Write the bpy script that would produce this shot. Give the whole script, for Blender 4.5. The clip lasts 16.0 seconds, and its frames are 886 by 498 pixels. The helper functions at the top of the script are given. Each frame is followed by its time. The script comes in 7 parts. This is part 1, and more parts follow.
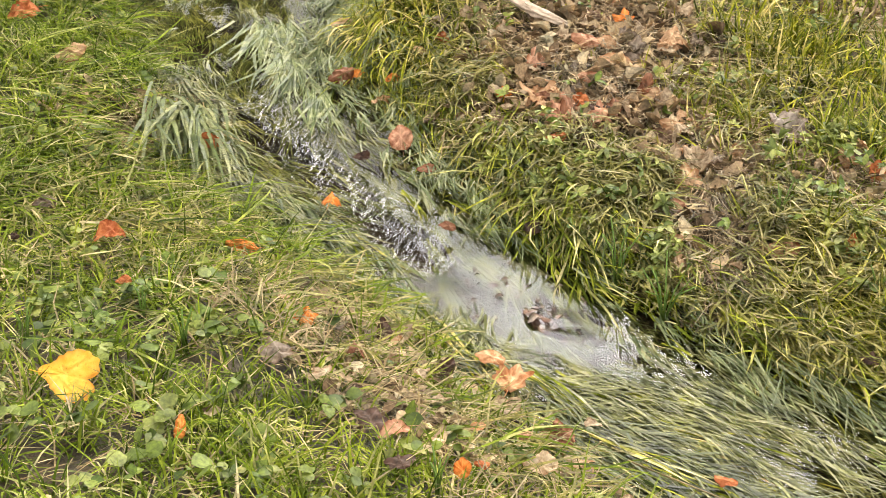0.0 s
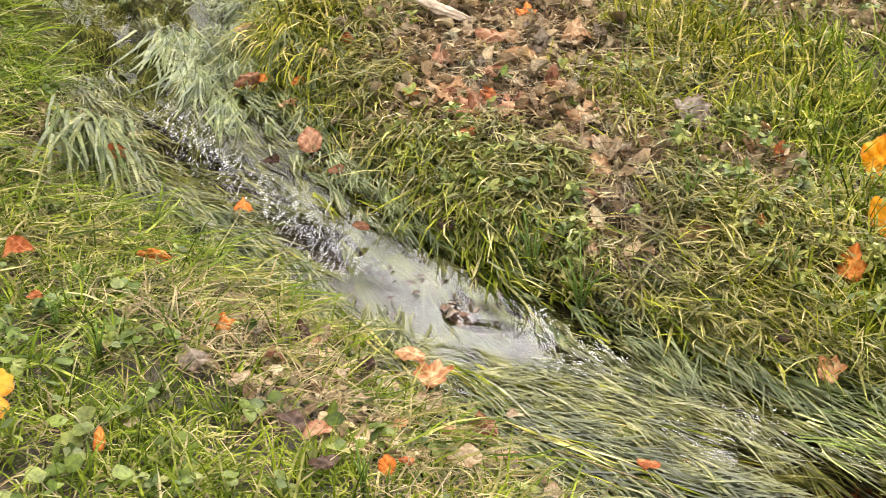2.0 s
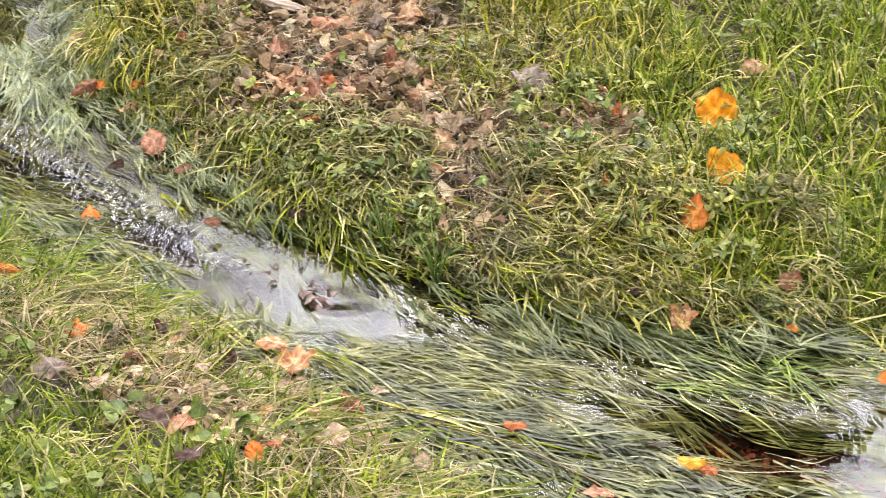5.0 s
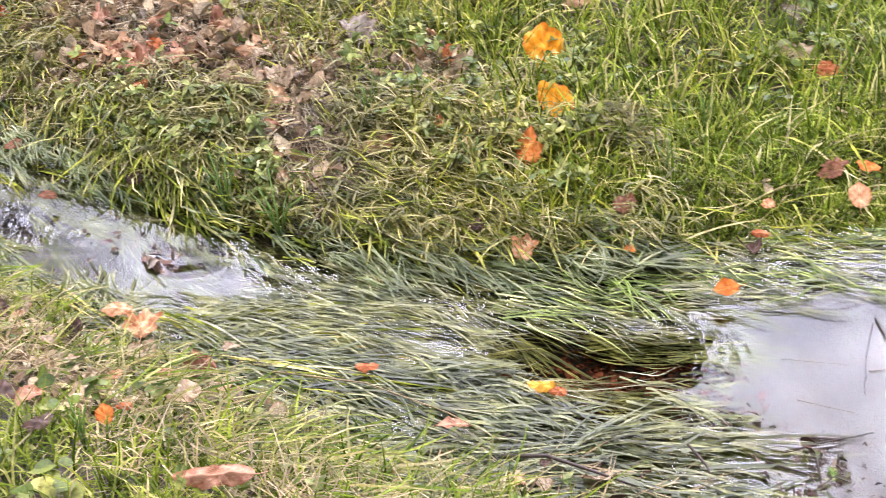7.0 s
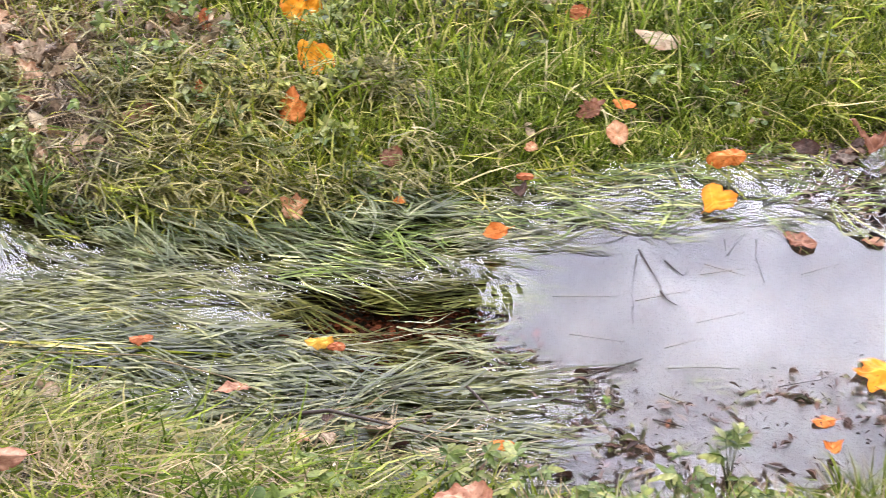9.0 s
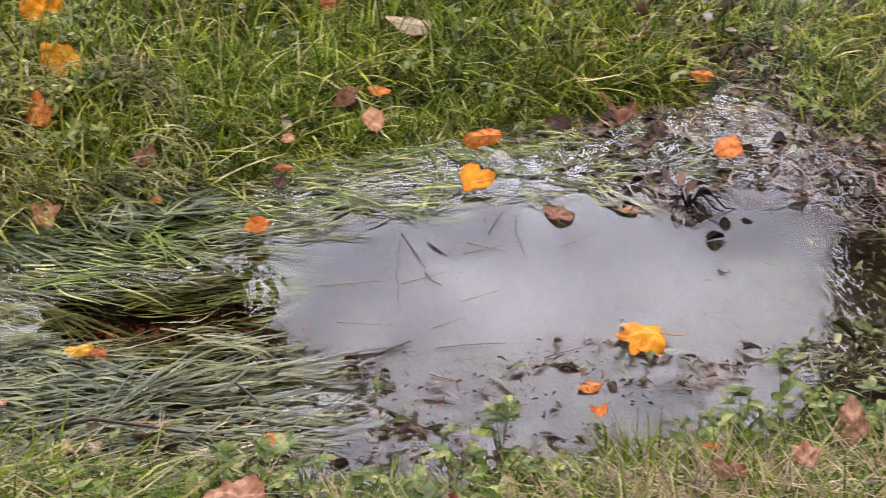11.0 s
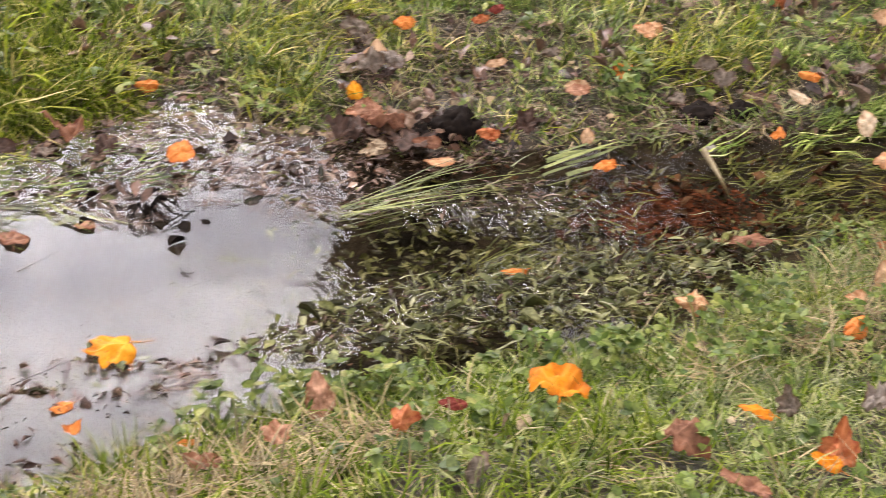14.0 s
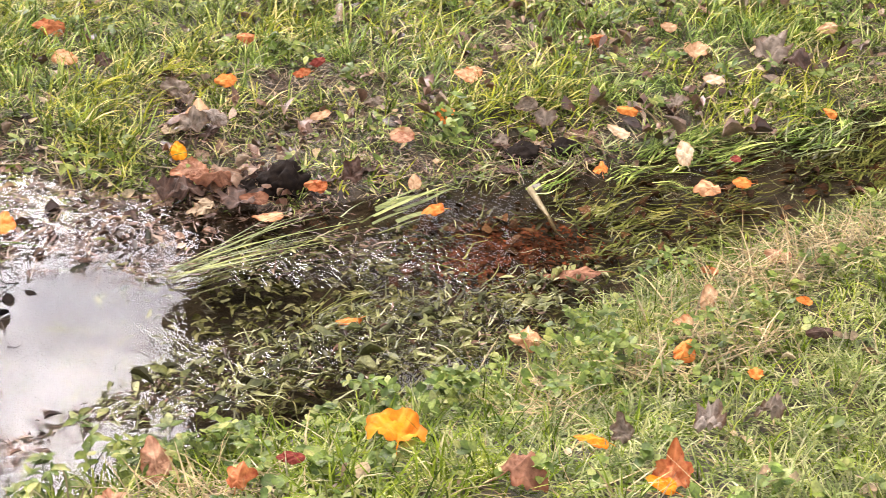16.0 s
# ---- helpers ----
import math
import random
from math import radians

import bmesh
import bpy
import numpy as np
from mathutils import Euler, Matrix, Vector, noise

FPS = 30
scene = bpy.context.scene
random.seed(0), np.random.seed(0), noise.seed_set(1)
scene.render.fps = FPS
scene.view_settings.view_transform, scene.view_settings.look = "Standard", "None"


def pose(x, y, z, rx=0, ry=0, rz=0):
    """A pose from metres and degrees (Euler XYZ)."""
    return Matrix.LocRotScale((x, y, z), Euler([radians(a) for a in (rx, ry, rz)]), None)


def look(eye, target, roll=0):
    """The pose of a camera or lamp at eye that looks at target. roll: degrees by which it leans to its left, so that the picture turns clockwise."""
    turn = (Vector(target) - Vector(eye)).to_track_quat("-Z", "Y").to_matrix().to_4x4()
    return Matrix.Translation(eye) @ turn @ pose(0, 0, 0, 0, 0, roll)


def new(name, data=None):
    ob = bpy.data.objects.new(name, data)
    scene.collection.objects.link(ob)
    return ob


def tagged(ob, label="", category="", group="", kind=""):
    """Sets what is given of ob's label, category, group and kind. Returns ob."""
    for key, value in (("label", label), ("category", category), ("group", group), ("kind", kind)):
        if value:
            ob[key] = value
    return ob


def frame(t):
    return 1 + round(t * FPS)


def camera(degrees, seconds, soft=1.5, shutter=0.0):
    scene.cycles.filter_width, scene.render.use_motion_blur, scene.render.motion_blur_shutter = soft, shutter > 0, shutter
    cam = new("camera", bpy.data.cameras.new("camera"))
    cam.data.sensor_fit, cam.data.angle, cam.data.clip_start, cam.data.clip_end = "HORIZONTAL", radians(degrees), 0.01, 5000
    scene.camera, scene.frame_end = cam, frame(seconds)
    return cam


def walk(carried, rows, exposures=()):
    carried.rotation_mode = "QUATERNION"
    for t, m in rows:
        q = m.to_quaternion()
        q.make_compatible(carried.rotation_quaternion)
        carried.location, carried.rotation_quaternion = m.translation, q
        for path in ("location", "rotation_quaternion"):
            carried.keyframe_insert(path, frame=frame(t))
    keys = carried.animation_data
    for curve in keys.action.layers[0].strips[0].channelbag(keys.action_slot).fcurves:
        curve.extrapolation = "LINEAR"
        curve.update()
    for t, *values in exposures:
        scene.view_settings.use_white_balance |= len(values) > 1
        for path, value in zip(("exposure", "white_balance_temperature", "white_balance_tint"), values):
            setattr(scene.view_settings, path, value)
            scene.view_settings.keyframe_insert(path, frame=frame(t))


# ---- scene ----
# the camera's way: seconds, eye, heading, downward tilt and lean in degrees
LENS = 34.13
WAY = (
    (0, -0.1183, 0.0754, 1.7398, -20.805, 29.929, 2.167),
    (0.5, -0.1186, 0.0760, 1.7369, -19.991, 29.910, 2.310),
    (1, -0.1202, 0.0708, 1.7346, -18.819, 29.873, 2.214),
    (1.5, -0.1178, 0.0688, 1.7347, -18.020, 29.867, 1.658),
    (2, -0.1131, 0.0717, 1.7297, -16.971, 29.723, 1.291),
    (2.5, -0.1093, 0.0724, 1.7247, -15.853, 29.617, 0.952),
    (3, -0.1041, 0.0699, 1.7199, -15.088, 29.617, 0.443),
    (3.5, -0.0959, 0.0623, 1.7176, -14.634, 29.635, 0.035),
    (6, -0.0504, 0.0238, 1.6981, -7.563, 30.367, -1.955),
    (6.5, -0.0374, 0.0117, 1.6933, -6.105, 31.047, -2.501),
    (7, -0.0279, 0.0114, 1.6883, -4.561, 31.550, -2.738),
    (7.5, -0.0199, 0.0131, 1.6786, -2.243, 32.388, -2.492),
    (8, -0.0153, 0.0109, 1.6777, 0.001, 32.815, -2.406),
    (8.5, -0.0030, 0.0015, 1.6732, 2.698, 33.060, -2.185),
    (11, 0.0447, -0.0053, 1.6398, 15.633, 33.360, -0.222),
    (11.5, 0.0556, -0.0099, 1.6346, 19.177, 33.781, 0.518),
    (12, 0.0642, -0.0195, 1.6316, 22.578, 33.789, 1.302),
    (12.5, 0.0807, -0.0328, 1.6219, 26.098, 33.533, 2.034),
    (13, 0.1000, -0.0466, 1.6147, 30.038, 33.273, 2.581),
    (13.5, 0.1103, -0.0571, 1.6109, 33.984, 32.698, 3.580),
    (14, 0.1156, -0.0714, 1.6118, 38.565, 31.724, 4.241),
    (14.5, 0.1215, -0.0874, 1.6114, 41.861, 30.575, 4.343),
    (15, 0.1218, -0.0867, 1.6075, 43.283, 30.047, 3.928),
    (15.5, 0.1320, -0.0913, 1.6100, 44.072, 29.507, 3.723),
    (16, 0.1397, -0.1012, 1.6086, 45.312, 29.216, 3.712),
)


def aim(eye, heading, tilt, lean):
    h, p = radians(heading), radians(tilt)
    return look(eye, Vector(eye) + Vector((math.sin(h) * math.cos(p), math.cos(h) * math.cos(p), -math.sin(p))), lean)


cam = camera(LENS, 16.0, soft=.82, shutter=.42)
walk(cam, [(t, aim((x, y, z), h, p, r)) for t, x, y, z, h, p, r in WAY], exposures=[(t, 0.69 + d, k, 15 - (7 if t < 4 else -6 if t < 9 else -3.5 if t < 13 else -1.5)) for t, d, k in ((0, -.07, 7560), (3.5, -.06, 7320), (6.5, .18, 6300), (8, .10, 6260), (9.6, -.2, 6260), (11, -.70, 6480), (12.2, -.78, 6640), (13, -.54, 6790), (14, -.35, 6980), (14.6, 0, 7020), (15.4, .13, 7060), (16, .18, 7100))])

# ---- light: an overcast sky, brightest ahead where the cloud is thin ----
SUN_HEAD, SUN_UP = 8, 64
CLEAR_HEAD, CLEAR_UP = 8.5, 31
world = bpy.data.worlds.new("world")
scene.world = world
world.use_nodes = True
wn, wl = world.node_tree.nodes, world.node_tree.links
wn.clear()
w_out, w_bg = wn.new("ShaderNodeOutputWorld"), wn.new("ShaderNodeBackground")
w_sky = wn.new("ShaderNodeTexSky")
w_sky.sky_type, w_sky.sun_disc = "NISHITA", False
w_sky.sun_elevation, w_sky.sun_rotation = radians(SUN_UP), radians(SUN_HEAD)
w_sky.dust_density = 4.0
w_co = wn.new("ShaderNodeTexCoord")
w_map = wn.new("ShaderNodeMapping")
w_map.inputs["Scale"].default_value = (1, 1, 2.2)
w_noise = wn.new("ShaderNodeTexNoise")
w_noise.inputs["Scale"].default_value, w_noise.inputs["Detail"].default_value, w_noise.inputs["Roughness"].default_value = 6.5, 7, .6
w_ramp = wn.new("ShaderNodeValToRGB")
w_ramp.color_ramp.elements[0].position, w_ramp.color_ramp.elements[0].color = .40, (.51, .515, .60, 1)
w_ramp.color_ramp.elements[1].position, w_ramp.color_ramp.elements[1].color = .62, (1.06, 1.08, 1.17, 1)
w_dot = wn.new("ShaderNodeVectorMath")
w_dot.operation = "DOT_PRODUCT"
ch = math.cos(radians(SUN_UP))
SUN_WAY = Vector((math.sin(radians(SUN_HEAD)) * ch, math.cos(radians(SUN_HEAD)) * ch, math.sin(radians(SUN_UP))))
cu = math.cos(radians(CLEAR_UP))
w_dot.inputs[1].default_value = (math.sin(radians(CLEAR_HEAD)) * cu, math.cos(radians(CLEAR_HEAD)) * cu, math.sin(radians(CLEAR_UP)))
w_glow = wn.new("ShaderNodeMapRange")
w_glow.interpolation_type = "SMOOTHSTEP"
for key, value in (("From Min", .86), ("From Max", 1.0), ("To Min", 16.7), ("To Max", 115)):
    w_glow.inputs[key].default_value = value
w_cloud = wn.new("ShaderNodeMix")
w_cloud.data_type, w_cloud.blend_type = "RGBA", "MULTIPLY"
w_cloud.inputs["Factor"].default_value = 1
w_mix = wn.new("ShaderNodeMix")
w_mix.data_type = "RGBA"
w_mix.inputs["Factor"].default_value = .94
wl.new(w_co.outputs["Generated"], w_map.inputs["Vector"])
wl.new(w_map.outputs["Vector"], w_noise.inputs["Vector"])
wl.new(w_noise.outputs["Fac"], w_ramp.inputs["Fac"])
wl.new(w_co.outputs["Generated"], w_dot.inputs[0])
wl.new(w_dot.outputs["Value"], w_glow.inputs["Value"])
wl.new(w_ramp.outputs["Color"], w_cloud.inputs["A"])
wl.new(w_glow.outputs["Result"], w_cloud.inputs["B"])
wl.new(w_sky.outputs["Color"], w_mix.inputs["A"])
wl.new(w_cloud.outputs["Result"], w_mix.inputs["B"])
wl.new(w_mix.outputs["Result"], w_bg.inputs["Color"])
w_bg.inputs["Strength"].default_value = .104
wl.new(w_bg.outputs["Background"], w_out.inputs["Surface"])
sun = new("sun", bpy.data.lights.new("sun", "SUN"))
sun.data.energy, sun.data.angle, sun.data.color = 1.6, radians(22), (1, .95, .87)
sun.matrix_world = look((0, 0, 10), Vector((0, 0, 10)) - SUN_WAY)

# ---- materials ----
def shader(name, rough=.6, spec=.4):
    m = bpy.data.materials.new(name)
    m.use_nodes = True
    n = m.node_tree.nodes
    b = n["Principled BSDF"]
    b.inputs["Roughness"].default_value, b.inputs["Specular IOR Level"].default_value = rough, spec
    return m, n, m.node_tree.links, b


def ramp(n, stops):
    r = n.new("ShaderNodeValToRGB")
    e = r.color_ramp.elements
    while len(e) < len(stops):
        e.new(.5)
    for k, (p, c) in enumerate(stops):
        e[k].position, e[k].color = p, (*c, 1)
    return r


def noise_tex(n, l, scale, detail=4, rough=.55, co=None, out="Object"):
    t = n.new("ShaderNodeTexNoise")
    t.inputs["Scale"].default_value, t.inputs["Detail"].default_value, t.inputs["Roughness"].default_value = scale, detail, rough
    if co is None:
        co = n.new("ShaderNodeTexCoord").outputs[out]
    l.new(co, t.inputs["Vector"])
    return t


def mixed(n, l, kind, factor, a, b):
    m = n.new("ShaderNodeMix")
    m.data_type, m.blend_type = "RGBA", kind
    if isinstance(factor, (int, float)):
        m.inputs["Factor"].default_value = factor
    else:
        l.new(factor, m.inputs["Factor"])
    for key, v in (("A", a), ("B", b)):
        if isinstance(v, tuple):
            m.inputs[key].default_value = (*v, 1)
        else:
            l.new(v, m.inputs[key])
    return m.outputs["Result"]


def bumped(n, l, b, height_out, strength, distance=.002):
    p = n.new("ShaderNodeBump")
    p.inputs["Strength"].default_value, p.inputs["Distance"].default_value = strength, distance
    l.new(height_out, p.inputs["Height"])
    l.new(p.outputs["Normal"], b.inputs["Normal"])


def see_through(m, n, l, b, colour, share):
    """Lets part of the light through a thin blade or leaf."""
    t, x = n.new("ShaderNodeBsdfTranslucent"), n.new("ShaderNodeMixShader")
    l.new(colour, t.inputs["Color"])
    x.inputs["Fac"].default_value = share
    l.new(b.outputs["BSDF"], x.inputs[1])
    l.new(t.outputs["BSDF"], x.inputs[2])
    l.new(x.outputs["Shader"], n["Material Output"].inputs["Surface"])


def blade_material(name, stops, patch, rough=.5, spec=.35, share=.3, patch_scale=1.6):
    """Grass: every blade its own green, larger patches yellower, fine streaks along the blade."""
    m, n, l, b = shader(name, rough, spec)
    g = n.new("ShaderNodeNewGeometry")
    r = ramp(n, stops)
    l.new(g.outputs["Random Per Island"], r.inputs["Fac"])
    big = noise_tex(n, l, patch_scale, 3)
    pr = ramp(n, [(.38, (0, 0, 0)), (.66, (1, 1, 1))])
    l.new(big.outputs["Fac"], pr.inputs["Fac"])
    tint = mixed(n, l, "MULTIPLY", pr.outputs["Color"], r.outputs["Color"], patch)
    clump = noise_tex(n, l, 17, 2, .5)
    cr = ramp(n, [(.34, (.44, .48, .46)), (.64, (1.22, 1.19, 1.12))])
    l.new(clump.outputs["Fac"], cr.inputs["Fac"])
    tint = mixed(n, l, "MULTIPLY", 1, tint, cr.outputs["Color"])
    fine = noise_tex(n, l, 160, 2)
    fr = ramp(n, [(.3, (.62, .62, .62)), (.7, (1.25, 1.25, 1.2))])
    l.new(fine.outputs["Fac"], fr.inputs["Fac"])
    c = mixed(n, l, "MULTIPLY", 1, tint, fr.outputs["Color"])
    l.new(c, b.inputs["Base Color"])
    see_through(m, n, l, b, c, share)
    return m


GRASS_FAR = blade_material("grass_far", [(0, (0.0335, 0.0529, 0.00769)), (0.42, (0.18, 0.227, 0.0194)), (0.72, (0.384, 0.405, 0.0535)), (0.91, (0.574, 0.528, 0.247)), (1, (0.753, 0.663, 0.363))], (1.12, 1.0, .8), rough=.55, spec=0.08, share=0.15)
GRASS_LUSH = blade_material("grass_lush", [(0, (0.0291, 0.0515, 0.00591)), (0.42, (0.14, 0.218, 0.0152)), (0.72, (0.294, 0.38, 0.0401)), (0.91, (0.486, 0.495, 0.166)), (1, (0.686, 0.604, 0.357))], (1.1, 1.0, .8), rough=.55, spec=0.08, share=0.15)
MARSH = blade_material("marsh_grass", [(0, (0.0324, 0.0553, 0.011)), (0.42, (0.136, 0.217, 0.0341)), (0.72, (0.273, 0.394, 0.0944)), (0.91, (0.444, 0.542, 0.161)), (1, (0.703, 0.733, 0.351))], (1.12, .96, .9), rough=.42, spec=0.2, share=0.14)
GRASS_NEAR = blade_material("grass_near", [(0, (0.0373, 0.0692, 0.00778)), (0.42, (0.133, 0.202, 0.0154)), (0.72, (0.246, 0.319, 0.0392)), (0.91, (0.365, 0.377, 0.174)), (1, (0.482, 0.446, 0.294))], (1.12, 1.0, .85), rough=.55, spec=0.08, share=0.16)
GRASS_WET = blade_material("grass_wet", [(0, (0.0619, 0.0651, 0.0213)), (0.25, (0.127, 0.139, 0.0392)), (0.6, (0.222, 0.23, 0.0788)), (0.9, (0.272, 0.272, 0.125)), (1, (0.364, 0.345, 0.216))], (1.0, 1.04, 1.0), rough=.4, spec=.42, share=.18)
SEDGE = blade_material("sedge", [(0, (0.0798, 0.114, 0.0397)), (0.35, (0.148, 0.191, 0.078)), (0.75, (0.228, 0.261, 0.128)), (1, (0.327, 0.344, 0.196))], (1.05, 1, .9), rough=.42, spec=.3, share=.15)
GRASS_DEEP = blade_material("grass_deep", [(0, (0.0862, 0.115, 0.0316)), (0.5, (0.224, 0.277, 0.0825)), (1, (0.391, 0.432, 0.173))], (1.1, .98, .8), rough=.5, spec=.2, share=.15)
STRAW = blade_material("straw", [(0, (.20, .135, .06)), (.5, (.38, .28, .14)), (1, (.57, .46, .28))], (.85, .85, .88), rough=.6, share=.15)
HERB = blade_material("herb", [(0, (.07, .125, .02)), (.5, (.145, .215, .04)), (.85, (.235, .295, .075)), (1, (.34, .36, .13))], (1.15, 1, .75), rough=.5, share=.25)
PALE_HERB = blade_material("pale_herb", [(0, (0.112, 0.154, 0.0336)), (0.5, (0.252, 0.308, 0.0784)), (1, (0.504, 0.532, 0.19))], (1.1, 1, .85), rough=.5, share=.2)
LITTER = blade_material("litter", [(0, (0.136, 0.0884, 0.0513)), (0.3, (0.34, 0.24, 0.146)), (0.6, (0.521, 0.391, 0.245)), (0.85, (0.623, 0.48, 0.306)), (1, (0.748, 0.656, 0.478))], (.8, .77, .8), rough=.7, spec=.2, share=.1, patch_scale=6)
MUCK = blade_material("muck", [(0, (.040, .020, .014)), (.4, (.128, .064, .043)), (.75, (.255, .15, .108)), (1, (.47, .36, .28))], (.8, .8, .8), rough=.36, spec=.45, share=.05, patch_scale=6)
SUNKEN = blade_material("sunken", [(0, (0.052, 0.0215, 0.0125)), (0.5, (0.13, 0.0536, 0.0281)), (1, (0.234, 0.122, 0.0624))], (.8, .8, .8), rough=.6, spec=.2, share=.05, patch_scale=5)
LAWN_PALE = blade_material("lawn_pale", [(0, (0.115, 0.166, 0.0404)), (0.35, (0.22, 0.279, 0.0807)), (0.75, (0.347, 0.381, 0.156)), (1, (0.525, 0.515, 0.311))], (1.06, 1, .9), rough=.45, spec=.28, share=.24)
GRASS_MURKY = blade_material("grass_murky", [(0, (0.0242, 0.0324, 0.0117)), (0.35, (0.0715, 0.0918, 0.0286)), (0.7, (0.149, 0.173, 0.065)), (1, (0.33, 0.335, 0.156))], (1.0, 1.02, .95), rough=.4, spec=.4, share=.15)
TRAMPLED = blade_material("trampled", [(0, (0.092, 0.092, 0.0209)), (0.4, (0.193, 0.189, 0.0475)), (0.75, (0.294, 0.267, 0.0902)), (1, (0.442, 0.386, 0.209))], (1.05, 1, .9), rough=.45, spec=0.18, share=0.16)
ROOTS = blade_material("roots", [(0, (0.0828, 0.055, 0.0333)), (0.5, (0.23, 0.17, 0.104)), (1, (0.46, 0.39, 0.266))], (.8, .8, .85), rough=.6, spec=.3, share=.1, patch_scale=6)
BED_RED = blade_material("bed_red", [(0, (0.0689, 0.0226, 0.012)), (0.5, (0.145, 0.0452, 0.0215)), (1, (0.26, 0.0847, 0.0419))], (.8, .8, .8), rough=.6, spec=.1, share=.05, patch_scale=5)
WEED = blade_material("weed", [(0, (.035, .032, .014)), (.4, (.12, .125, .042)), (.75, (.26, .275, .105)), (1, (.48, .47, .28))], (.9, .9, .8), rough=.45, spec=.35, share=.15, patch_scale=5)


def soil_material():
    m, n, l, b = shader("soil", .75, .35)
    a, c = noise_tex(n, l, 9, 8, .65), noise_tex(n, l, 90, 5, .7)
    ra = ramp(n, [(.32, (.014, .009, .006)), (.5, (.035, .025, .014)), (.68, (.075, .055, .032))])
    rc = ramp(n, [(.3, (.45, .45, .45)), (.7, (1.5, 1.45, 1.4))])
    l.new(a.outputs["Fac"], ra.inputs["Fac"])
    l.new(c.outputs["Fac"], rc.inputs["Fac"])
    earth = mixed(n, l, "MULTIPLY", 1, ra.outputs["Color"], rc.outputs["Color"])
    rt = ramp(n, [(.3, (.045, .068, .010)), (.5, (.09, .12, .018)), (.7, (.16, .17, .035))])
    wide = noise_tex(n, l, 1.3, 8, .7)
    l.new(wide.outputs["Fac"], rt.inputs["Fac"])
    turf = n.new("ShaderNodeAttribute")
    turf.attribute_name = "turf"
    l.new(mixed(n, l, "MIX", turf.outputs["Fac"], earth, mixed(n, l, "MULTIPLY", 1, rt.outputs["Color"], rc.outputs["Color"])), b.inputs["Base Color"])
    rr = ramp(n, [(.35, (.28, .28, .28)), (.6, (.85, .85, .85))])
    l.new(a.outputs["Fac"], rr.inputs["Fac"])
    l.new(rr.outputs["Color"], b.inputs["Roughness"])
    bumped(n, l, b, c.outputs["Fac"], .8, .008)
    return m


SOIL = soil_material()


def water_material():
    """Clear shallow water, faintly brown, over its bed; the surface mirrors the sky as water does at each angle."""
    m = bpy.data.materials.new("stream_water")
    m.use_nodes = True
    n, l = m.node_tree.nodes, m.node_tree.links
    n.remove(n["Principled BSDF"])
    t, g, x, f = n.new("ShaderNodeBsdfTransparent"), n.new("ShaderNodeBsdfGlossy"), n.new("ShaderNodeMixShader"), n.new("ShaderNodeFresnel")
    t.inputs["Color"].default_value = (.88, .84, .75, 1)
    g.inputs["Roughness"].default_value = .015
    f.inputs["IOR"].default_value = 1.41
    co = n.new("ShaderNodeTexCoord").outputs["Object"]
    small = noise_tex(n, l, 8, 4, .5, co)
    comb = n.new("ShaderNodeMapping")
    comb.inputs["Rotation"].default_value, comb.inputs["Scale"].default_value = (0, 0, -.2), (1.2, .6, 1)
    l.new(co, comb.inputs["Vector"])
    fast = noise_tex(n, l, 42, 2, .5, comb.outputs["Vector"])
    rush = n.new("ShaderNodeAttribute")
    rush.attribute_name = "rush"
    mul = n.new("ShaderNodeMath")
    mul.operation = "MULTIPLY"
    l.new(fast.outputs["Fac"], mul.inputs[0])
    l.new(rush.outputs["Fac"], mul.inputs[1])
    add = n.new("ShaderNodeMath")
    add.operation = "MULTIPLY_ADD"
    add.inputs[1].default_value = .034
    l.new(small.outputs["Fac"], add.inputs[0])
    l.new(mul.outputs["Value"], add.inputs[2])
    p = n.new("ShaderNodeBump")
    p.inputs["Strength"].default_value, p.inputs["Distance"].default_value = .85, .016
    l.new(add.outputs["Value"], p.inputs["Height"])
    for node in (g, f):
        l.new(p.outputs["Normal"], node.inputs["Normal"])
    l.new(f.outputs["Fac"], x.inputs["Fac"])
    l.new(t.outputs["BSDF"], x.inputs[1])
    l.new(g.outputs["BSDF"], x.inputs[2])
    l.new(x.outputs["Shader"], n["Material Output"].inputs["Surface"])
    return m


WATER = water_material()

# ---- plan: water's edges, heights of the banks ----
FAR = [(-8, 14.4), (-3.4, 6.6), (-2.12, 4.35), (-1.84, 3.83), (-1.6, 3.64), (-1.21, 3.24), (-.87, 2.96), (-.48, 2.78), (0, 2.72), (.6, 2.80), (1.1, 2.77),
       (1.4, 2.70), (1.76, 2.42), (2.15, 2.23), (2.6, 2.08), (3.2, 1.86), (3.6, 1.80), (6, 1.2), (14, -.2)]
NEAR = [(-8, 11.2), (-3.4, 4.6), (-2.37, 3.45), (-1.91, 2.90), (-1.47, 2.70), (-1.17, 2.55), (-.91, 2.34), (-.64, 2.20), (-.22, 1.94), (.18, 1.78), (.47, 1.66),
        (.8, 1.68), (1.12, 1.68), (1.39, 1.60), (1.79, 1.50), (2.06, 1.50), (2.5, 1.50), (3.1, 1.44), (6, .9), (14, -.7)]
RISE_NEAR = [(-4, .12), (-2, .15), (-1.4, .27), (-1, .34), (-.5, .38), (.3, .33), (1.3, .33), (1.7, .24), (2.1, .13), (3, .11), (6, .1)]
RISE_FAR = [(-4, .2), (-1.3, .18), (-.6, .10), (0, .06), (.8, .05), (2, .04), (6, .04)]
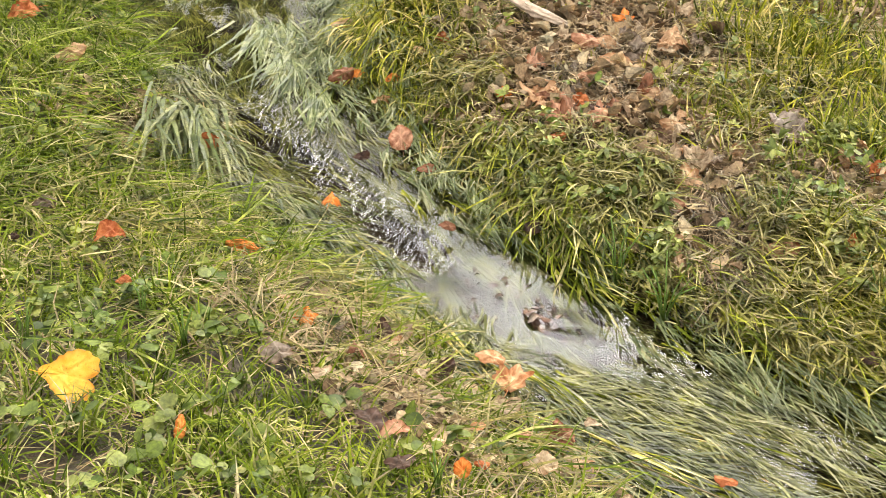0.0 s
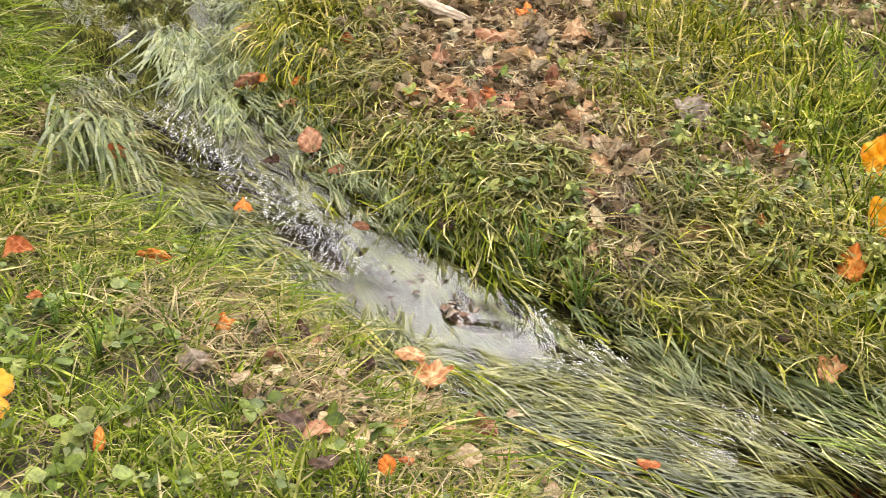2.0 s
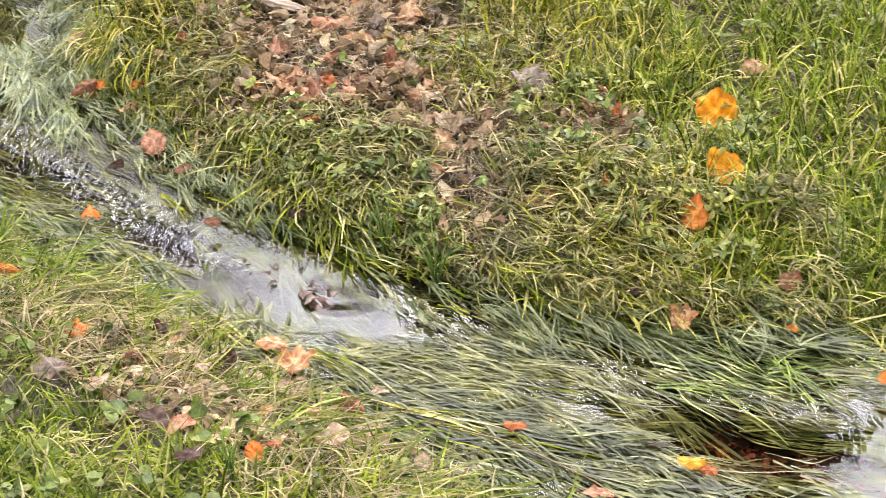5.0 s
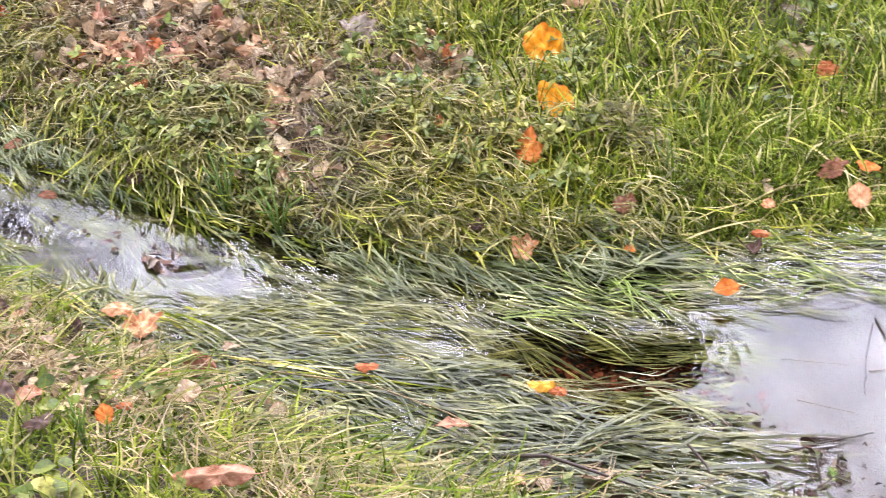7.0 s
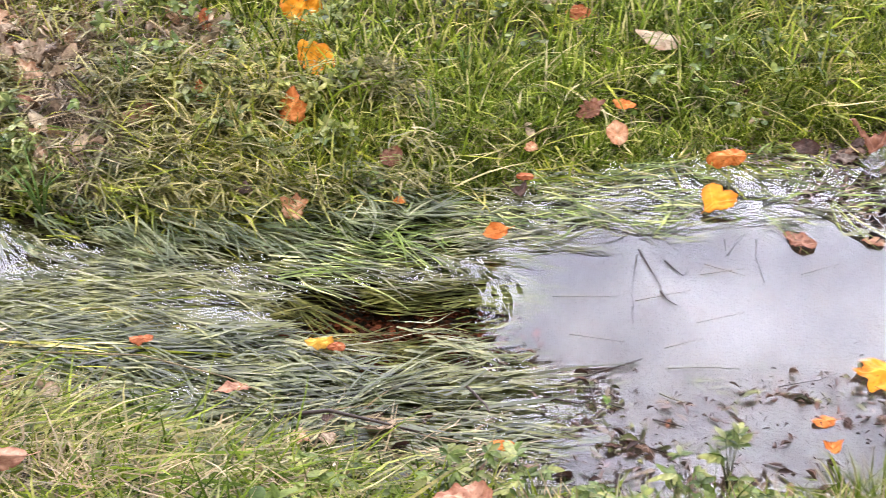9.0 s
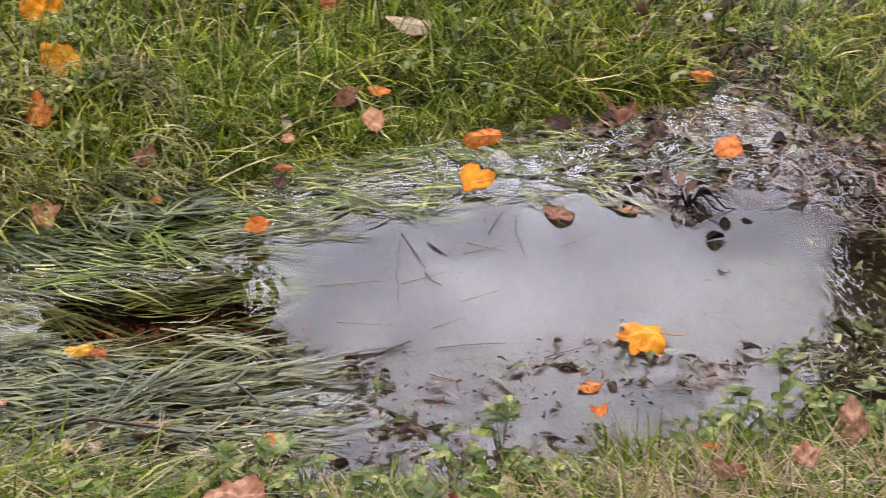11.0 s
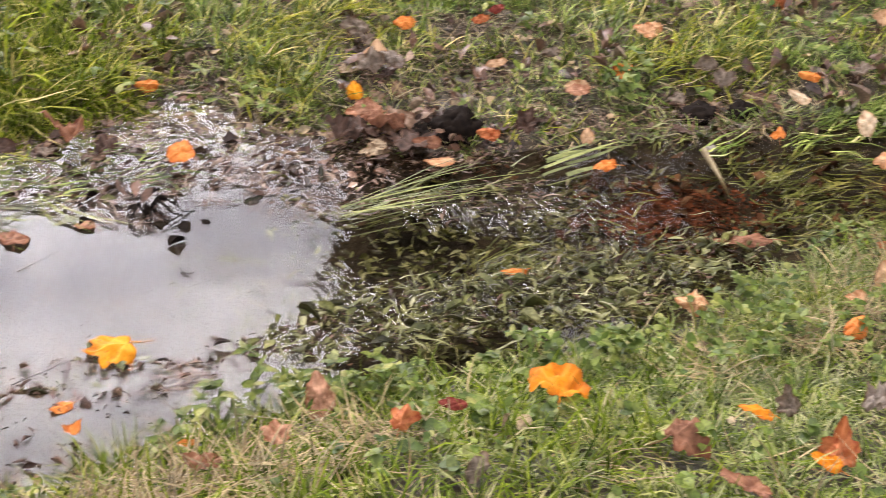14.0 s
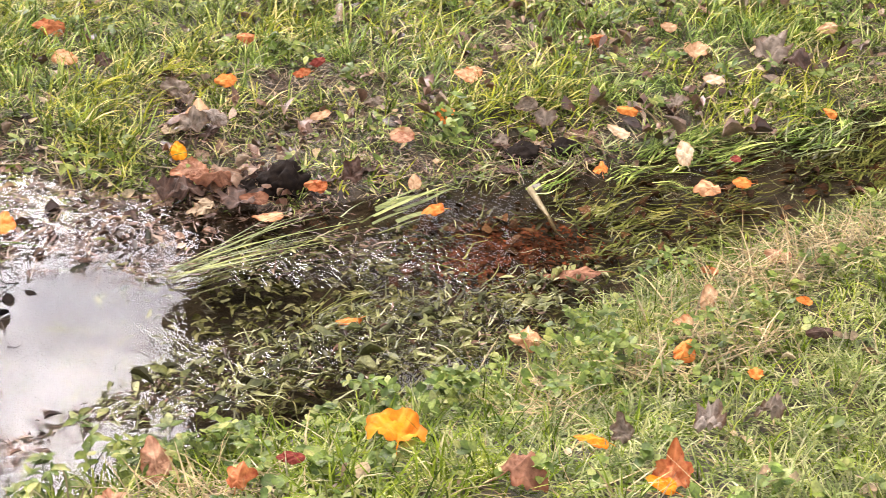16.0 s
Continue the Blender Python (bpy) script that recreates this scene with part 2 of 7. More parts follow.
# soaked hollows of the far bank: x, y, half-lengths, depth
WET = [(-2.22, 3.13, .10, .09, 1.7), (.55, 2.80, .2, .07, .7), (.95, 2.80, .25, .09, .9), (.80, 2.98, .14, .09, .9), (.55, 2.88, .10, .06, .5), (1.34, 2.78, .28, .14, 1), (1.66, 2.55, .22, .14, 1), (1.6, 2.95, .10, .2, .8), (2.25, 2.6, .25, .14, .6), (2.75, 2.2, .2, .1, .8)]


def along(table, x):
    a = np.array(table)
    return np.interp(x, a[:, 0], a[:, 1])


def shore(x, y):
    """Distance from the water's edge: onto the near bank, onto the far bank (negative: over the water)."""
    lean_n = 1 / np.sqrt(1 + ((along(NEAR, x + .1) - along(NEAR, x - .1)) / .2) ** 2)
    lean_f = 1 / np.sqrt(1 + ((along(FAR, x + .1) - along(FAR, x - .1)) / .2) ** 2)
    return (along(NEAR, x) - y) * lean_n, (y - along(FAR, x)) * lean_f


def ripple(x, y):
    return (np.sin(7.1 * x + 3.3 * y + .5) * np.sin(5.7 * y - 2.9 * x) + .6 * np.sin(17 * x - 9 * y) * np.sin(15 * y + 6 * x + 1) + .35 * np.sin(41 * x + 13 * y) * np.sin(37 * y - 19 * x)) / 2


def height(x, y):
    """The ground's height over the water."""
    dn, df = shore(x, y)
    near = along(RISE_NEAR, x) * (1 - np.exp(-(np.maximum(dn, 0) / .45) ** 1.25))
    far = along(RISE_FAR, x) * (1 - np.exp(-np.maximum(df, 0) / .22)) + .03 * np.maximum(df, 0)
    bed = -.11 * (1 - np.exp(-np.maximum(np.minimum(-dn, -df), 0) / .12))
    bed = bed * (1 - .45 * np.clip((x - 1.9) / .5, 0, 1))
    bump = .016 * ripple(x, y) * np.clip(.4 + 3 * np.maximum(dn, df), .25, 1)
    wet = .052 * sum(k * np.exp(-((x - cx) / rx) ** 2 - ((y - cy) / ry) ** 2) for cx, cy, rx, ry, k in WET)
    return np.clip(near + far, 0, 3.5) + bed + bump - wet


# ---- fallen leaves ----
HUES = {"green": ((.085, .165, .03), (.20, .315, .075)), "yellow": ((.74, .38, .03), (.86, .52, .09)), "amber": ((.60, .17, .004), (.80, .29, .012)), "gold": ((.74, .26, .005), (.87, .37, .015)), "orange": ((.60, .15, .02), (.84, .31, .075)), "rust": ((.33, .07, .025), (.62, .23, .09)),
        "red": ((.17, .03, .025), (.32, .065, .045)), "brown": ((.15, .065, .04), (.34, .16, .09)), "dark": ((.04, .028, .022), (.115, .068, .05)), "tan": ((.42, .24, .12), (.60, .40, .24)),
        "pink": ((.30, .12, .07), (.62, .35, .22)), "grey": ((.09, .07, .052), (.27, .215, .165)), "ash": ((.13, .10, .08), (.42, .36, .305)), "cream": ((.66, .48, .30), (.80, .66, .47)), "peach": ((.55, .21, .08), (.84, .52, .30)),
        "drab": ((.18, .125, .075), (.53, .42, .28)), "umber": ((.085, .052, .036), (.27, .175, .115))}


def stem_mesh(name, points, radii, material, sides=6):
    """A round stem through the points, closed at both ends."""
    p = np.array(points, float)
    d = np.gradient(p, axis=0)
    d /= np.linalg.norm(d, axis=1)[:, None]
    up = np.where(np.abs(d[:, 2:]) > .9, np.array([[1., 0, 0]]), np.array([[0, 0, 1.]]))
    s = np.cross(d, up)
    s /= np.linalg.norm(s, axis=1)[:, None]
    t = np.cross(d, s)
    a = np.arange(sides) * 2 * math.pi / sides
    v = (p[:, None, :] + np.asarray(radii)[:, None, None] * (np.cos(a)[None, :, None] * s[:, None, :] + np.sin(a)[None, :, None] * t[:, None, :])).reshape(-1, 3)
    k = len(p)
    f = [(i * sides + j, i * sides + (j + 1) % sides, (i + 1) * sides + (j + 1) % sides, (i + 1) * sides + j) for i in range(k - 1) for j in range(sides)]
    me = bpy.data.meshes.new(name)
    me.from_pydata(v.tolist(), [], f + [tuple(range(sides))[::-1], tuple((k - 1) * sides + j for j in range(sides))])
    me.polygons.foreach_set("use_smooth", np.ones(len(me.polygons), bool))
    me.materials.append(material)
    return me


def leaf_material(hue):
    m, n, l, b = shader("leaf_" + hue, .6, .2)
    dark, light = HUES[hue]
    co = n.new("ShaderNodeTexCoord").outputs["Object"]
    big, fine = noise_tex(n, l, 55, 5, .65, co), noise_tex(n, l, 240, 3, .6, co)
    r = ramp(n, [(.33, dark), (.62, light)])
    l.new(big.outputs["Fac"], r.inputs["Fac"])
    spots = ramp(n, [(.30, (.35, .25, .2)), (.40, (1, 1, 1))])
    l.new(fine.outputs["Fac"], spots.inputs["Fac"])
    c = mixed(n, l, "MULTIPLY", .55, r.outputs["Color"], spots.outputs["Color"])
    vein = n.new("ShaderNodeAttribute")
    vein.attribute_name = "vein"
    vc = tuple(min(1, v * 1.25 + .03) for v in light) if hue not in ("yellow", "cream") else tuple(v * .8 for v in dark)
    half = n.new("ShaderNodeMath")
    half.operation = "MULTIPLY"
    half.inputs[1].default_value = .55
    l.new(vein.outputs["Fac"], half.inputs[0])
    c = mixed(n, l, "MIX", half.outputs["Value"], c, vc)
    # dried brown edge, and shade painted into the crumple hollows
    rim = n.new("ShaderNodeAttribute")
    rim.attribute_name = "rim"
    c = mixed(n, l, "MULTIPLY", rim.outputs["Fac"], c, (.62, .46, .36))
    l.new(c, b.inputs["Base Color"])
    bumped(n, l, b, vein.outputs["Fac"], .6, .002)
    see_through(m, n, l, b, c, .22)
    return m


SPOTS = [(-.66, 2.84, .24), (-.76, 2.95, .16), (-1.33, 3.97, .14)]
LEAF = {hue: leaf_material(hue) for hue in HUES}
LOBES = {"maple": [(90, 1.0, 30), (34, .94, 28), (146, .94, 28), (-22, .70, 26), (202, .70, 26)], "tulip": [(60, 1.0, 38), (120, 1.0, 38), (2, .90, 40), (178, .90, 40)], "fan": [(46, 1.02, 46), (134, 1.02, 46), (-90, 1.0, 24)]}


def outline(kind, a, seed):
    """How far a leaf reaches from its middle along the angle a (degrees; its stalk is at -90)."""
    if kind in LOBES:
        d = lambda c: (a - c + 180) % 360 - 180
        r = np.full_like(a, .62)
        for i, (c, k, w) in enumerate(LOBES[kind]):
            k *= 1 + .13 * math.sin(seed * 2.3 + 1.9 * i) - .03
            r = np.maximum(r, k * (1 - .40 * np.clip(np.abs(d(c)) / w, 0, 1) ** (1.35 if kind == "maple" else 2.2)) * (np.abs(d(c)) < w * 1.4))
        if kind == "fan":
            r = np.interp(np.abs(d(90)), (0, 12, 40, 75, 115, 150, 172, 180), (.55, .84, 1.0, .9, .68, .62, .86, .95))
        r *= 1 - (.28 if kind != "fan" else 0) * np.exp(-(d(-90) / 16) ** 2)
        return r * (1 + .035 * np.sin(np.radians(a * 17)))
    slim = {"oval": .58, "round": .88, "long": .34}[kind]
    c, s = np.cos(np.radians(a)), np.sin(np.radians(a))
    r = 1 / np.sqrt((c / slim) ** 2 + s ** 2)
    return r * (1 + .26 * np.exp(-((a - 90) / 15) ** 2)) * (1 - .10 * np.exp(-((a + 90 + 180) % 360 - 180) ** 2 / 300)) * (1 + .02 * np.sin(np.radians(a * 15)))


def leaf_mesh(kind, size, hue, curl, seed, ragged=1.0):
    """A lobed or oval blade with raised veins, cupped and crumpled by curl; also the run of its stalk."""
    g = np.random.default_rng(int(abs(seed)))
    rings, spokes = (7, 72) if size > .06 else (5, 48)
    a = np.linspace(-90, 270, spokes, endpoint=False)
    t = (np.arange(rings) + 1) / rings
    ph = g.uniform(0, 6.28, 8)
    ar = np.radians(a)
    edge = outline(kind, a, seed) * (1 + ragged * (.11 * np.sin(2 * ar + ph[6]) + .06 * np.sin(3 * ar + ph[7]) + .03 * np.sin(7 * ar + ph[0]) + .02 * np.sin(13 * ar + ph[1])))
    u = np.r_[0, (t[:, None] * (edge * np.cos(ar))[None]).ravel()]
    v = np.r_[-.12, (t[:, None] * (edge * np.sin(ar))[None] - .12 * (1 - t[:, None])).ravel()]
    fold, keel = g.uniform(-.75, .6) * curl * (.3 if kind in ("tulip", "fan") else 1.25), g.uniform(-.5, .5)
    cup = .28 * g.uniform(.4, 1.2) * u ** 2 * (.8 if g.random() < .3 else -1) + .24 * g.uniform(-1, .35) * v * v
    crumple = .10 * np.sin(3.1 * u + ph[0]) * np.sin(2.7 * v + ph[1]) + .10 * np.sin(8 * u + ph[2]) * np.sin(7 * v + ph[3]) + .035 * np.sin(17 * u + ph[4]) * np.sin(15 * v + ph[5])
    rim = .35 * np.maximum(np.hypot(u, v) - .55, 0) ** 1.5 * np.sin(2 * np.arctan2(v, u) + ph[2])
    w = curl * (1.25 * (cup + crumple) + rim) + .10 * np.abs(u) + fold * np.abs(u + .25 * keel * v)
    if kind in LOBES:
        ray = np.min([np.abs((np.degrees(np.arctan2(v + .3, u)) - c + 180) % 360 - 180) * np.hypot(u, v + .3) / 60 for c, _, _ in LOBES[kind]], 0)
    else:
        ray = np.minimum(np.abs(u) * 1.2, np.abs(((v + .8 * np.abs(u)) * 4.5) % 1 - .5) * .35 + .02)
    vein = np.exp(-(ray / .045) ** 2)
    w += .012 * vein
    k = size / 2
    co = np.stack([u, v, w - w.min() * .5], -1) * k
    inner = np.stack([np.zeros(spokes, int), 1 + np.arange(spokes), 1 + (np.arange(spokes) + 1) % spokes], -1)
    me = bpy.data.meshes.new(kind + "_leaf")
    quads = [(1 + i * spokes + j, 1 + (i + 1) * spokes + j, 1 + (i + 1) * spokes + (j + 1) % spokes, 1 + i * spokes + (j + 1) % spokes) for i in range(rings - 1) for j in range(spokes)]
    me.from_pydata(co.tolist(), [], inner.tolist() + quads)
    me.polygons.foreach_set("use_smooth", np.ones(len(me.polygons), bool))
    me.attributes.new("vein", "FLOAT", "POINT").data.foreach_set("value", vein.astype(np.float32))
    out = np.r_[0, np.repeat(t, spokes)]
    # dried edge by radius, plus shade of the low creases as colour
    dry_and_shade = np.clip(out ** 5 * (.75 + .5 * np.sin(3 * np.r_[0, np.tile(ar, rings)] + ph[5])), 0, 1) + .45 * (crumple < -.09)
    me.attributes.new("rim", "FLOAT", "POINT").data.foreach_set("value", np.clip(dry_and_shade, 0, 1).astype(np.float32))
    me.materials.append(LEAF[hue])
    f = np.linspace(0, 1, 5)
    run = np.column_stack([.12 * k * np.sin(2 * f + ph[0]) * f, -k * (.45 + f * (.7 if kind in LOBES else .95)), float(w[0] - w.min() * .5) * k * (1 - f) + .1 * k * f])
    return me, run


def fallen_leaf(label, x, y, z, size, kind, hue, turn, view, tilt, curl):
    """One fallen leaf with a thin bent stalk."""
    SPOTS.append((x, y, size))
    me, run = leaf_mesh(kind, size, hue, curl * (.5 if kind == "fan" else 1), abs(x * 971 + y * 677) * 10, {"fan": .12, "tulip": .35, "round": .35}.get(kind, 1.0))
    ob = tagged(new({"maple": "maple_leaf", "tulip": "notched_leaf", "fan": "fan_leaf", "oval": "oval_leaf", "round": "round_leaf", "long": "narrow_leaf"}[kind], me), label, "leaf", "fallen leaves")
    z -= .012 if "grass" in label and "wet" not in label or "herbs" in label else 0
    ob.matrix_world = pose(x, y, z, 0, 0, view) @ pose(0, 0, 0, tilt, 0, 0) @ pose(0, 0, 0, 0, 0, turn - view)
    if size > .045:
        child = new("stalk", stem_mesh("stalk", run, max(.0007, size * .011) * np.linspace(1, .6, 5), LEAF[hue]))
        child.parent = ob
    return ob


# ---- fallen leaves: place, size, turn, tilt ----
fallen_leaf("bright yellow flat two-lobed fan-shaped leaf lying in the grass", -1.447, 1.765, 0.288, 0.118, "fan", "yellow", -72, 38, 30, 0.2)
fallen_leaf("pale tan curled oval leaf lying in the grass", -2.572, 3.388, 0.087, 0.090, "oval", "tan", 144, 37, 39, 1.1)
fallen_leaf("rust-red curled oval leaf lying in the grass", -2.849, 3.548, 0.115, 0.100, "oval", "rust", 141, 38, 45, 1.5)
fallen_leaf("grey decayed curled oval leaf lying in the grass", -2.040, 2.510, 0.134, 0.056, "oval", "grey", 137, 38, 45, 1.5)
fallen_leaf("rust-red curled oval leaf lying in the grass", -1.778, 2.385, 0.167, 0.071, "oval", "rust", 131, 36, 25, 1.5)
fallen_leaf("rust-red flat oval leaf lying in the grass", -1.608, 2.183, 0.212, 0.033, "oval", "rust", 126, 35, 45, 0.75)
fallen_leaf("dark wet brown curled oval leaf lying in the grass", -1.975, 2.306, 0.151, 0.025, "oval", "dark", 127, 40, 45, 1.5)
fallen_leaf("rust-red flat oval leaf lying in the grass", -1.945, 3.098, 0.055, 0.070, "oval", "rust", 114, 31, 45, 0.75)
fallen_leaf("orange curled lobed maple leaf on wet stream grass", -1.512, 2.940, 0.032, 0.061, "maple", "orange", 15, 26, 11, 1.1)
fallen_leaf("orange curled oval leaf lying in the grass", -1.552, 2.570, 0.103, 0.070, "oval", "orange", 105, 30, 35, 1.1)
fallen_leaf("orange curled lobed maple leaf lying in the grass", -1.225, 2.228, 0.197, 0.063, "maple", "orange", 8, 27, 22, 1.1)
fallen_leaf("grey decayed flat lobed maple leaf lying in the grass", -1.181, 2.034, 0.244, 0.096, "maple", "grey", 47, 29, 0, 0.75)
fallen_leaf("brown curled lobed maple leaf lying in the grass", -1.091, 2.180, 0.174, 0.059, "maple", "brown", 39, 25, -3, 1.5)
fallen_leaf("dark wet brown curled oval leaf lying in the grass", -1.108, 2.359, 0.106, 0.053, "oval", "dark", 34, 24, 45, 1.5)
fallen_leaf("pinkish brown flat round leaf lying in the grass", -1.492, 3.337, 0.055, 0.073, "round", "pink", 29, 23, 45, 0.75)
fallen_leaf("dark wet brown curled oval leaf on wet stream grass", -1.547, 3.213, 0.032, 0.042, "oval", "dark", 117, 25, 45, 1.5)
fallen_leaf("brown flat oval leaf on wet stream grass", -1.363, 3.219, 0.032, 0.051, "oval", "brown", 110, 22, 27, 0.75)
fallen_leaf("brown flat oval leaf on wet stream grass", -1.202, 2.958, 0.032, 0.039, "oval", "brown", 105, 21, 45, 0.75)
fallen_leaf("dark wet brown curled lobed maple leaf on wet stream grass", -1.008, 3.027, 0.032, 0.072, "maple", "dark", 7, 17, 19, 1.5)
fallen_leaf("rust-red curled oval leaf lying in the grass", -1.569, 3.826, 0.153, 0.048, "oval", "rust", 97, 21, 45, 1.5)
fallen_leaf("pale tan curled oval leaf lying in the grass", -1.625, 3.784, 0.125, 0.051, "oval", "tan", 94, 22, 45, 1.1)
fallen_leaf("brown curled oval leaf lying in the grass", -1.819, 3.663, 0.055, 0.084, "oval", "brown", 134, 25, 45, 1.5)
fallen_leaf("orange flat oval leaf lying in the grass", -1.790, 3.683, 0.055, 0.047, "oval", "orange", 130, 25, 45, 0.75)
fallen_leaf("orange curled oval leaf lying in the grass", -1.672, 3.698, 0.059, 0.047, "oval", "orange", 124, 23, 45, 1.1)
fallen_leaf("pale tan flat oval leaf lying in the grass", -1.989, 4.041, 0.055, 0.068, "oval", "tan", 122, 25, 38, 0.75)
fallen_leaf("orange curled lobed maple leaf lying in the grass", -1.271, 3.534, 0.153, 0.064, "maple", "orange", 21, 18, 18, 1.1)
fallen_leaf("orange curled lobed maple leaf lying in the grass", -1.086, 4.060, 0.223, 0.089, "maple", "orange", 13, 14, 6, 1.1)
fallen_leaf("brown curled oval leaf lying in the grass", -0.861, 3.617, 0.192, 0.073, "oval", "brown", 97, 12, 45, 1.5)
fallen_leaf("brown curled oval leaf lying in the grass", -0.904, 3.633, 0.193, 0.070, "oval", "brown", 4, 13, 48, 1.5)
fallen_leaf("pale tan flat oval leaf lying in the grass", -0.781, 3.473, 0.179, 0.064, "oval", "tan", 88, 11, 45, 0.75)
fallen_leaf("pinkish brown curled oval leaf lying in the grass", -0.686, 3.134, 0.132, 0.059, "oval", "pink", 84, 11, 45, 1.1)
fallen_leaf("pale tan curled oval leaf lying in the grass", -0.625, 2.935, 0.089, 0.065, "oval", "tan", 30, 10, 46, 1.1)
fallen_leaf("pale tan flat oval leaf lying in the grass", -0.652, 3.016, 0.111, 0.037, "oval", "tan", 116, 10, 45, 0.75)
fallen_leaf("pinkish brown flat oval leaf lying in the grass", -0.413, 3.056, 0.123, 0.083, "oval", "pink", 108, 6, 28, 0.75)
fallen_leaf("rust-red curled oval leaf lying in the grass", -0.266, 3.112, 0.121, 0.061, "oval", "rust", 11, 3, 47, 1.5)
fallen_leaf("rust-red curled oval leaf lying in the grass", -0.261, 3.481, 0.150, 0.066, "oval", "rust", 6, 2, 48, 1.1)
fallen_leaf("ash-grey decayed curled lobed maple leaf lying in the grass", -0.511, 3.598, 0.168, 0.151, "maple", "ash", 6, 6, 16, 1.5)
fallen_leaf("grey decayed flat oval leaf lying in the grass", -0.305, 3.557, 0.154, 0.065, "oval", "grey", 89, 3, 45, 0.75)
fallen_leaf("orange curled lobed maple leaf lying in the grass", -0.057, 3.017, 0.115, 0.102, "maple", "orange", -9, -1, 45, 1.1)
fallen_leaf("pale orange curled lobed maple leaf on wet stream grass", -0.066, 2.690, 0.032, 0.079, "maple", "peach", -13, -1, 45, 1.1)
fallen_leaf("pale orange curled lobed maple leaf on wet stream grass", -0.839, 2.395, 0.032, 0.093, "maple", "peach", 1, 17, 27, 1.1)
fallen_leaf("pale orange flat oval leaf on wet stream grass", -0.908, 2.467, 0.032, 0.059, "oval", "peach", 88, 18, 23, 0.75)
fallen_leaf("pale orange flat oval leaf lying in the grass", -0.800, 2.085, 0.160, 0.029, "oval", "peach", 126, 19, 42, 0.75)
fallen_leaf("brown curled lobed maple leaf lying in the grass", -0.688, 2.246, 0.055, 0.083, "maple", "brown", 28, 15, 28, 1.5)
fallen_leaf("pinkish brown flat oval leaf lying in the grass", -0.736, 2.161, 0.107, 0.039, "oval", "pink", 116, 17, 22, 0.75)
fallen_leaf("cream-white curled oval leaf lying in the grass", -0.651, 2.010, 0.172, 0.065, "oval", "cream", 111, 16, 22, 1.1)
fallen_leaf("orange curled round leaf lying in the grass", -0.743, 1.848, 0.253, 0.034, "round", "orange", 21, 20, 40, 1.1)
fallen_leaf("rust-red flat oval leaf lying in the grass", -0.720, 1.888, 0.241, 0.025, "oval", "rust", 105, 18, 41, 0.75)
fallen_leaf("orange curled oval leaf lying in the grass", -1.175, 1.685, 0.313, 0.036, "oval", "orange", 26, 33, 44, 1.1)
fallen_leaf("rust-red flat oval leaf on wet stream grass", -0.364, 2.265, 0.032, 0.040, "oval", "rust", 86, 7, 4, 0.75)
fallen_leaf("dark wet brown curled oval leaf lying in the grass", -0.964, 2.350, 0.064, 0.052, "oval", "dark", 5, 20, 45, 1.5)
fallen_leaf("dark wet brown flat lobed maple leaf lying in the grass", -0.933, 1.907, 0.240, 0.085, "maple", "dark", 5, 24, -2, 0.7)
fallen_leaf("pinkish brown flat oval leaf lying in the grass", -0.885, 1.905, 0.247, 0.055, "oval", "pink", 131, 23, 11, 0.75)
fallen_leaf("dark wet brown flat lobed maple leaf lying in the grass", -0.819, 1.767, 0.286, 0.059, "maple", "dark", 37, 23, 1, 0.75)
fallen_leaf("dark wet brown flat lobed maple leaf lying in the grass", -0.163, 2.750, 0.058, 0.059, "maple", "dark", 11, 1, 10, 0.75)
fallen_leaf("rust-red curled oval leaf lying in the grass", -1.050, 3.503, 0.182, 0.072, "oval", "rust", 111, 15, 45, 1.5)
fallen_leaf("brown curled oval leaf lying in the grass", -1.147, 3.510, 0.173, 0.066, "oval", "brown", 109, 17, 45, 1.5)
fallen_leaf("brown curled lobed maple leaf lying in the grass", -1.066, 3.424, 0.172, 0.065, "maple", "brown", 14, 16, 23, 1.5)
fallen_leaf("brown curled lobed maple leaf lying in the grass", -0.955, 3.497, 0.183, 0.085, "maple", "brown", 8, 14, 20, 1.5)
fallen_leaf("pinkish brown flat oval leaf lying in the grass", -1.056, 3.631, 0.204, 0.061, "oval", "pink", 95, 15, 45, 0.75)
fallen_leaf("pale tan flat oval leaf lying in the grass", -1.080, 3.867, 0.214, 0.064, "oval", "tan", 90, 14, 45, 0.75)
fallen_leaf("grey decayed flat oval leaf lying in the grass", -0.970, 3.798, 0.203, 0.070, "oval", "grey", 85, 13, 45, 0.75)
fallen_leaf("rust-red curled oval leaf lying in the grass", -1.056, 3.342, 0.147, 0.057, "oval", "rust", 125, 16, 45, 1.5)
fallen_leaf("pale tan flat oval leaf lying in the grass", -0.906, 3.941, 0.211, 0.064, "oval", "tan", 117, 12, 45, 0.75)
fallen_leaf("pale tan curled oval leaf lying in the grass", 0.078, 3.864, 0.148, 0.074, "oval", "tan", 99, -2, 45, 1.1)
fallen_leaf("golden yellow curled round leaf lying in the grass", -0.017, 3.557, 0.139, 0.121, "round", "gold", 7, -0, 45, 1.1)
fallen_leaf("golden yellow flat round leaf lying in the grass", 0.011, 3.253, 0.125, 0.100, "round", "gold", 39, -1, 34, 0.75)
fallen_leaf("cream-white flat oval leaf lying in the grass", 0.652, 3.536, 0.128, 0.086, "oval", "cream", 78, -11, 45, 0.75)
fallen_leaf("rust-red curled oval leaf lying in the grass", 0.700, 3.422, 0.128, 0.068, "oval", "rust", 73, -12, 45, 1.5)
fallen_leaf("grey decayed flat lobed maple leaf lying in the grass", 0.676, 3.785, 0.131, 0.095, "maple", "grey", -20, -11, 19, 0.75)
